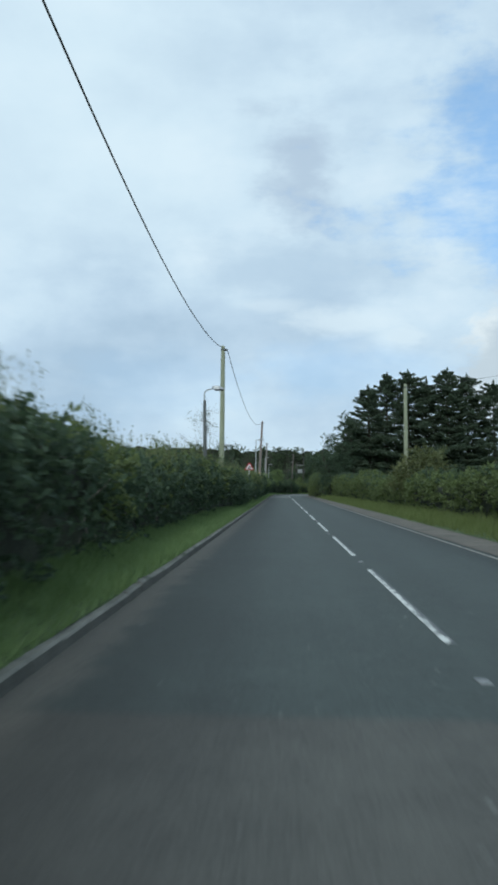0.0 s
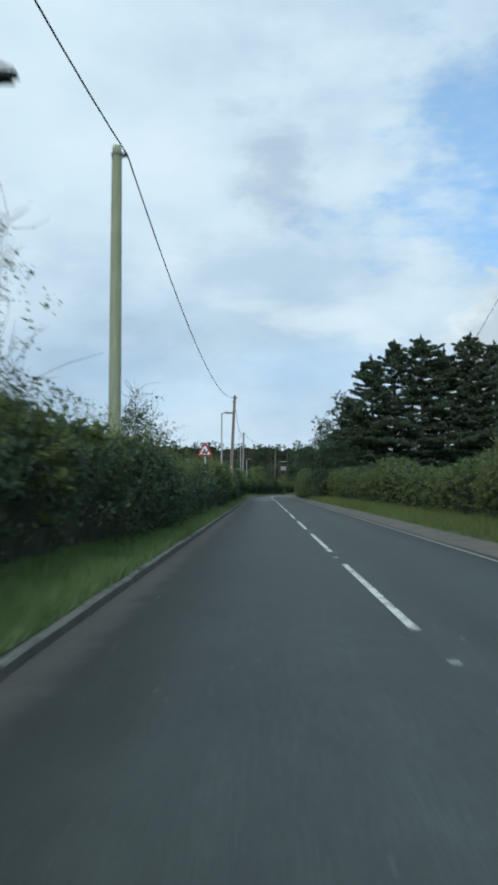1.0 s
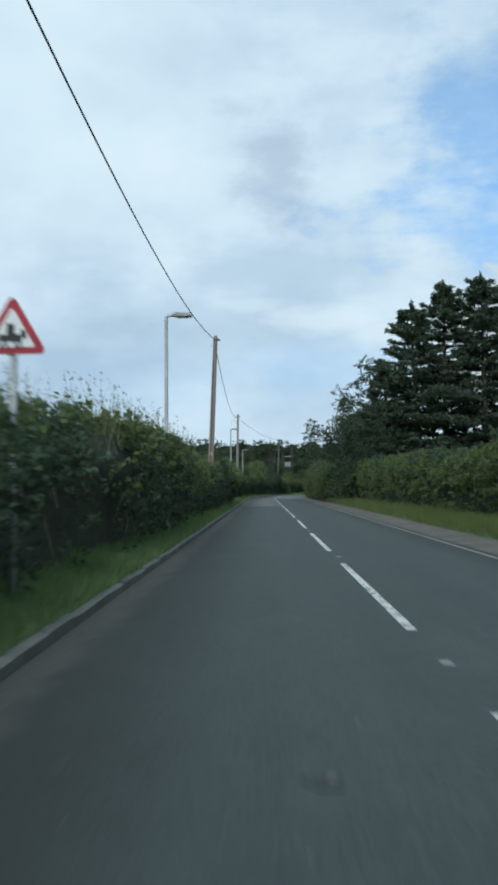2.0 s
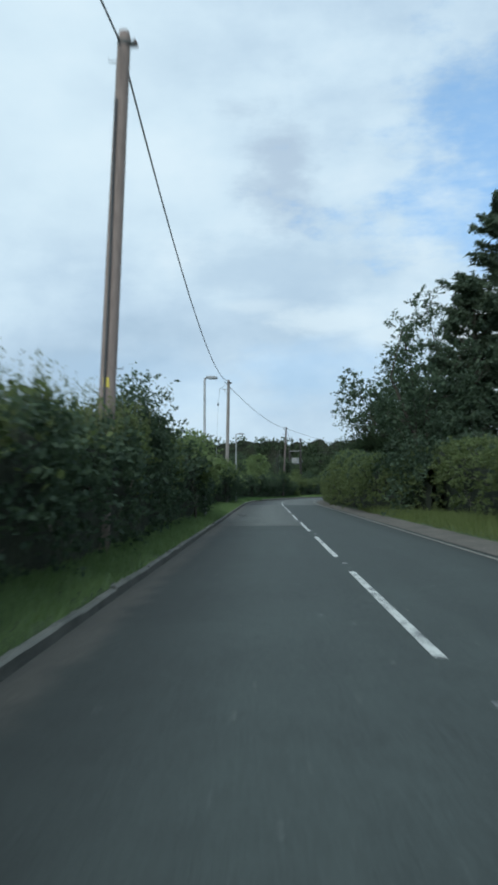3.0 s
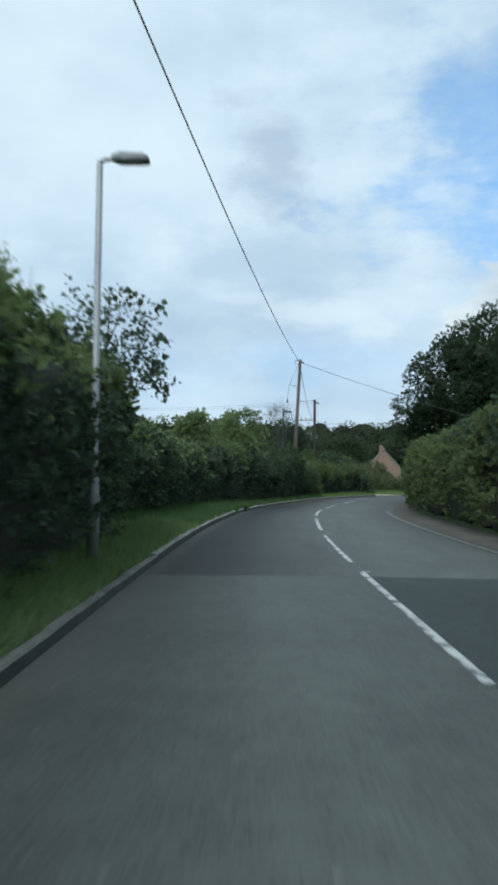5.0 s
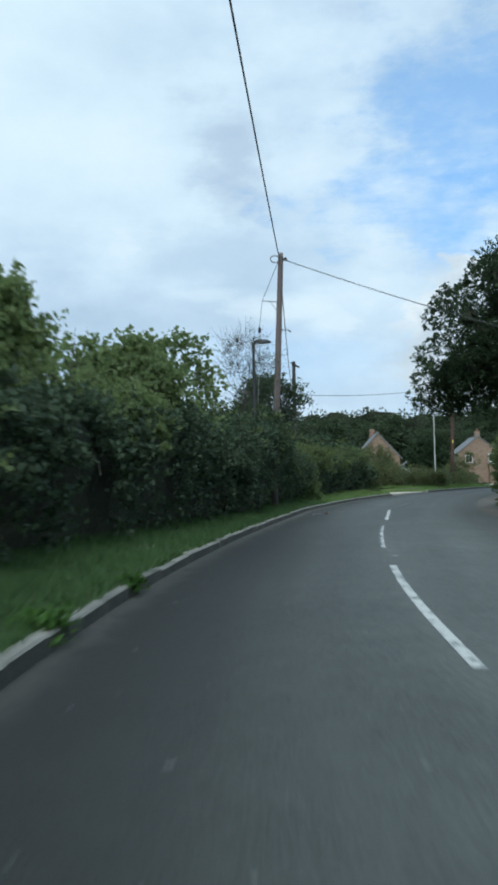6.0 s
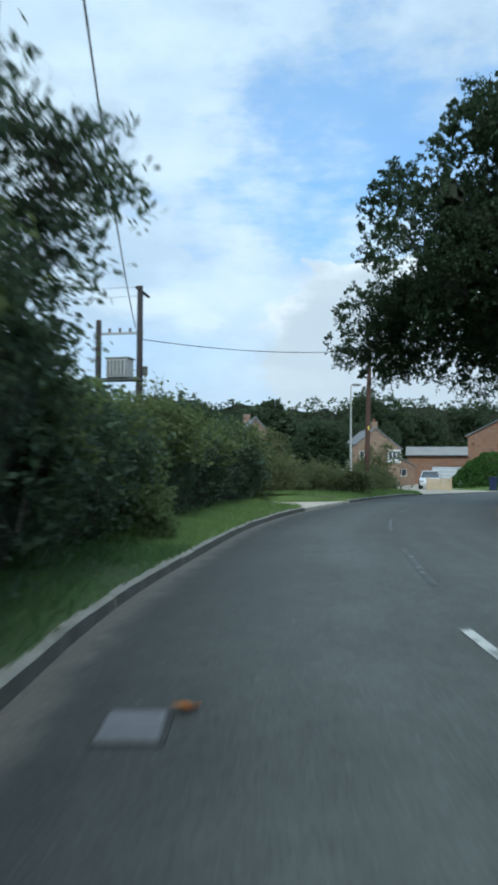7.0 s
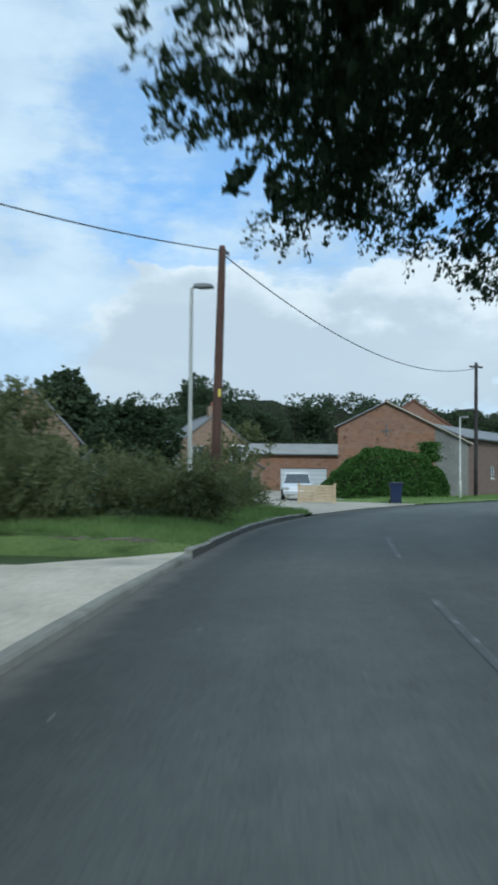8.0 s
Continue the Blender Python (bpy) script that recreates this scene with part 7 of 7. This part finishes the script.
# far verge in front of the farm
far_verge = ribbon("verge_farm", S(242.2), S(271), [(-0.05, 0.02), (-0.4, 0.09), (-2.0, 0.14), (-5.0, 0.10), (-9.0, -0.05)], TURF, wobble=0.05, skirt=0.4)
tagged(far_verge, "grass strip between road and farm buildings", "verge", kind="structure")
ob = grass("grass", S(242.4), S(266), -4.5, -0.1, 20000, 0.14, 16, ([-5.0, -2.0, -0.4, -0.05], [0.10, 0.14, 0.09, 0.02]), MOWN)
tagged(ob, "mown grass in front of the farm buildings", "grass", kind="stuff")

# ---- small things on the road ----
def iron_cover(at, turn):
    ob = thing("manhole_cover", at, "worn grey iron cover set in a tarred patch", "manhole cover", turn=turn)
    part("surround", slab(bmesh.new(), [(-0.17, -0.27), (0.18, -0.28), (0.19, 0.27), (-0.17, 0.26)], 0.0, 0.006), ROAD_DARK, ob, "black tar surround")
    part("rim", box(bmesh.new(), (-0.155, -0.245, 0.0), (0.155, 0.245, 0.011), 0.003), STEEL_DARK, ob)
    plate = part("plate", box(bmesh.new(), (-0.14, -0.23, 0.008), (0.14, 0.23, 0.016), 0.003), METAL_COVER, ob)
    for k in range(5):
        part("rib", box(bmesh.new(), (-0.12, -0.19 + 0.095 * k - 0.012, 0.016), (0.12, -0.19 + 0.095 * k + 0.012, 0.020)), METAL_COVER, plate)


iron_cover((3.41, 191.0, 0.008), -11)
bm = bmesh.new()
ring = [(0.075 * math.cos(a) * (1 + 0.25 * math.sin(5 * a)), 0.06 * math.sin(a) * (1 + 0.25 * math.cos(4 * a))) for a in np.linspace(0, 2 * math.pi, 15)[:-1]]
mid = bm.verts.new((0, 0, 0.004))
edge = [bm.verts.new((x, y, 0.012 + 0.025 * abs(math.sin(3 * k)))) for k, (x, y) in enumerate(ring)]
for k in range(len(edge)):
    bm.faces.new((mid, edge[k], edge[(k + 1) % len(edge)]))
bmesh.ops.solidify(bm, geom=list(bm.faces), thickness=0.003)
ob = part("dead_leaf", bm, DRY_LEAF)
ob.location = (3.7, 191.2, 0.020)
tagged(ob, "curled orange dead leaf lying on the asphalt", "leaf")
rng = np.random.default_rng(130)
for k, (x, y, a, w, h) in enumerate([(-1.1, 124.6, 10, 0.22, 0.55), (-1.2, 126.6, -12, 0.15, 0.5), (0.3, 62.0, 5, 0.10, 0.08)]):
    n = 11
    ring = [(w * math.cos(t) * (1 + 0.3 * rng.normal()), h * math.sin(t) * (1 + 0.2 * rng.normal())) for t in np.linspace(0, 2 * math.pi, n + 1)[:-1]]
    ob = part("tar_patch", slab(bmesh.new(), ring, 0.0, 0.007), ROAD_DARK)
    ob.matrix_world = pose(x, y, 0.010, 0, 0, a)
    tagged(ob, "black tar repair on the asphalt near the kerb", "road repair", "tar repairs", "structure")
# scattered chips and scraps on the road
def scraps():
    r = np.random.default_rng(131)
    n = 460
    s = r.uniform(S(6), S(232), n)
    o = r.uniform(0.3, 5.6, n)
    xy = beside(s, o)
    z = np.interp(o, [0, 0.5, 3.15, 5.6], [0, 0.0, 0.015, 0.0]) + 0.012
    v, f = leaf_faces(np.c_[xy, z], r.uniform(0.005, 0.015, n), r, 1.3, None, np.tile((0, 0, 9.0), (n, 1)))
    ob = mesh_from("road_scraps", v, f, KERB_CLEAN)
    tagged(ob, "pale stone chips and scraps scattered on the road", "debris", kind="stuff")


scraps()


def weed_clump(at, r, seed):
    """Broad-leaved weeds rooted in the joint of the kerb."""
    rng = np.random.default_rng(seed)
    ob = thing("weed_clump", at, "clump of green weeds growing over the kerb", "weeds", "kerb weeds")
    n = 60
    a = rng.uniform(0, 6.28, n)
    way = np.c_[np.cos(a), np.sin(a), rng.uniform(0.3, 1.4, n)]
    root = np.c_[np.cos(a) * r * 0.4 * rng.uniform(0, 1, n), np.sin(a) * r * 0.4 * rng.uniform(0, 1, n), rng.uniform(0.03, 0.10, n)]
    p, lean = sprays(rng, root, way, r, 9, 0.35, 0.14)
    p[:, 2] = np.maximum(p[:, 2], 0.02)
    foliage("leaves", p, 0.045, CLIPPED, ob, rng, 1.6, lean)
    stems = bmesh.new()
    for k in range(0, n, 3):
        w = way[k] / np.linalg.norm(way[k])
        tube(stems, [root[k] - (0, 0, 0.05), root[k] + w * r * 0.6], [0.005, 0.002], 3, False)
    tagged(part("stem_wood", stems, CLIPPED, ob), kind="stuff")


weed_clump((-1.12, 170.8, 0.03), 0.26, 140)
weed_clump((-0.74, 173.5, 0.03), 0.16, 141)


def fallen_stick(at, turn, length, r, seed):
    rng = np.random.default_rng(seed)
    w = np.linspace(-0.5, 0.5, 6)
    pts = [(length * k, 0.04 * length * rng.normal(), r + 0.004 + 0.02 * abs(rng.normal())) for k in w]
    ob = thing("fallen_stick", at, "bleached dead stick lying at the driveway edge", "stick", "dead sticks", turn)
    part("stem", tube(bmesh.new(), pts, [r, r, r * 0.9, r * 0.8, r * 0.6, r * 0.35], 6), BARE, ob)
    for k in (1, 3):
        e = np.array(pts[k]) + (0.12 * length, 0.10 * length * rng.choice((-1, 1)), 0.03)
        part("twig", tube(bmesh.new(), [pts[k], tuple(e)], [r * 0.5, r * 0.2], 5), BARE, ob)


rk = random.Random(9)
for k in range(11):
    w = rk.random()
    x, y = 12.9 + 1.3 * w + rk.uniform(-0.3, 0.3), 222.1 - 1.2 * w + rk.uniform(-0.3, 0.3)
    fallen_stick((x, y, 0.22), rk.uniform(-40, 40) - 30, rk.uniform(0.35, 1.1), rk.uniform(0.007, 0.016), 150 + k)
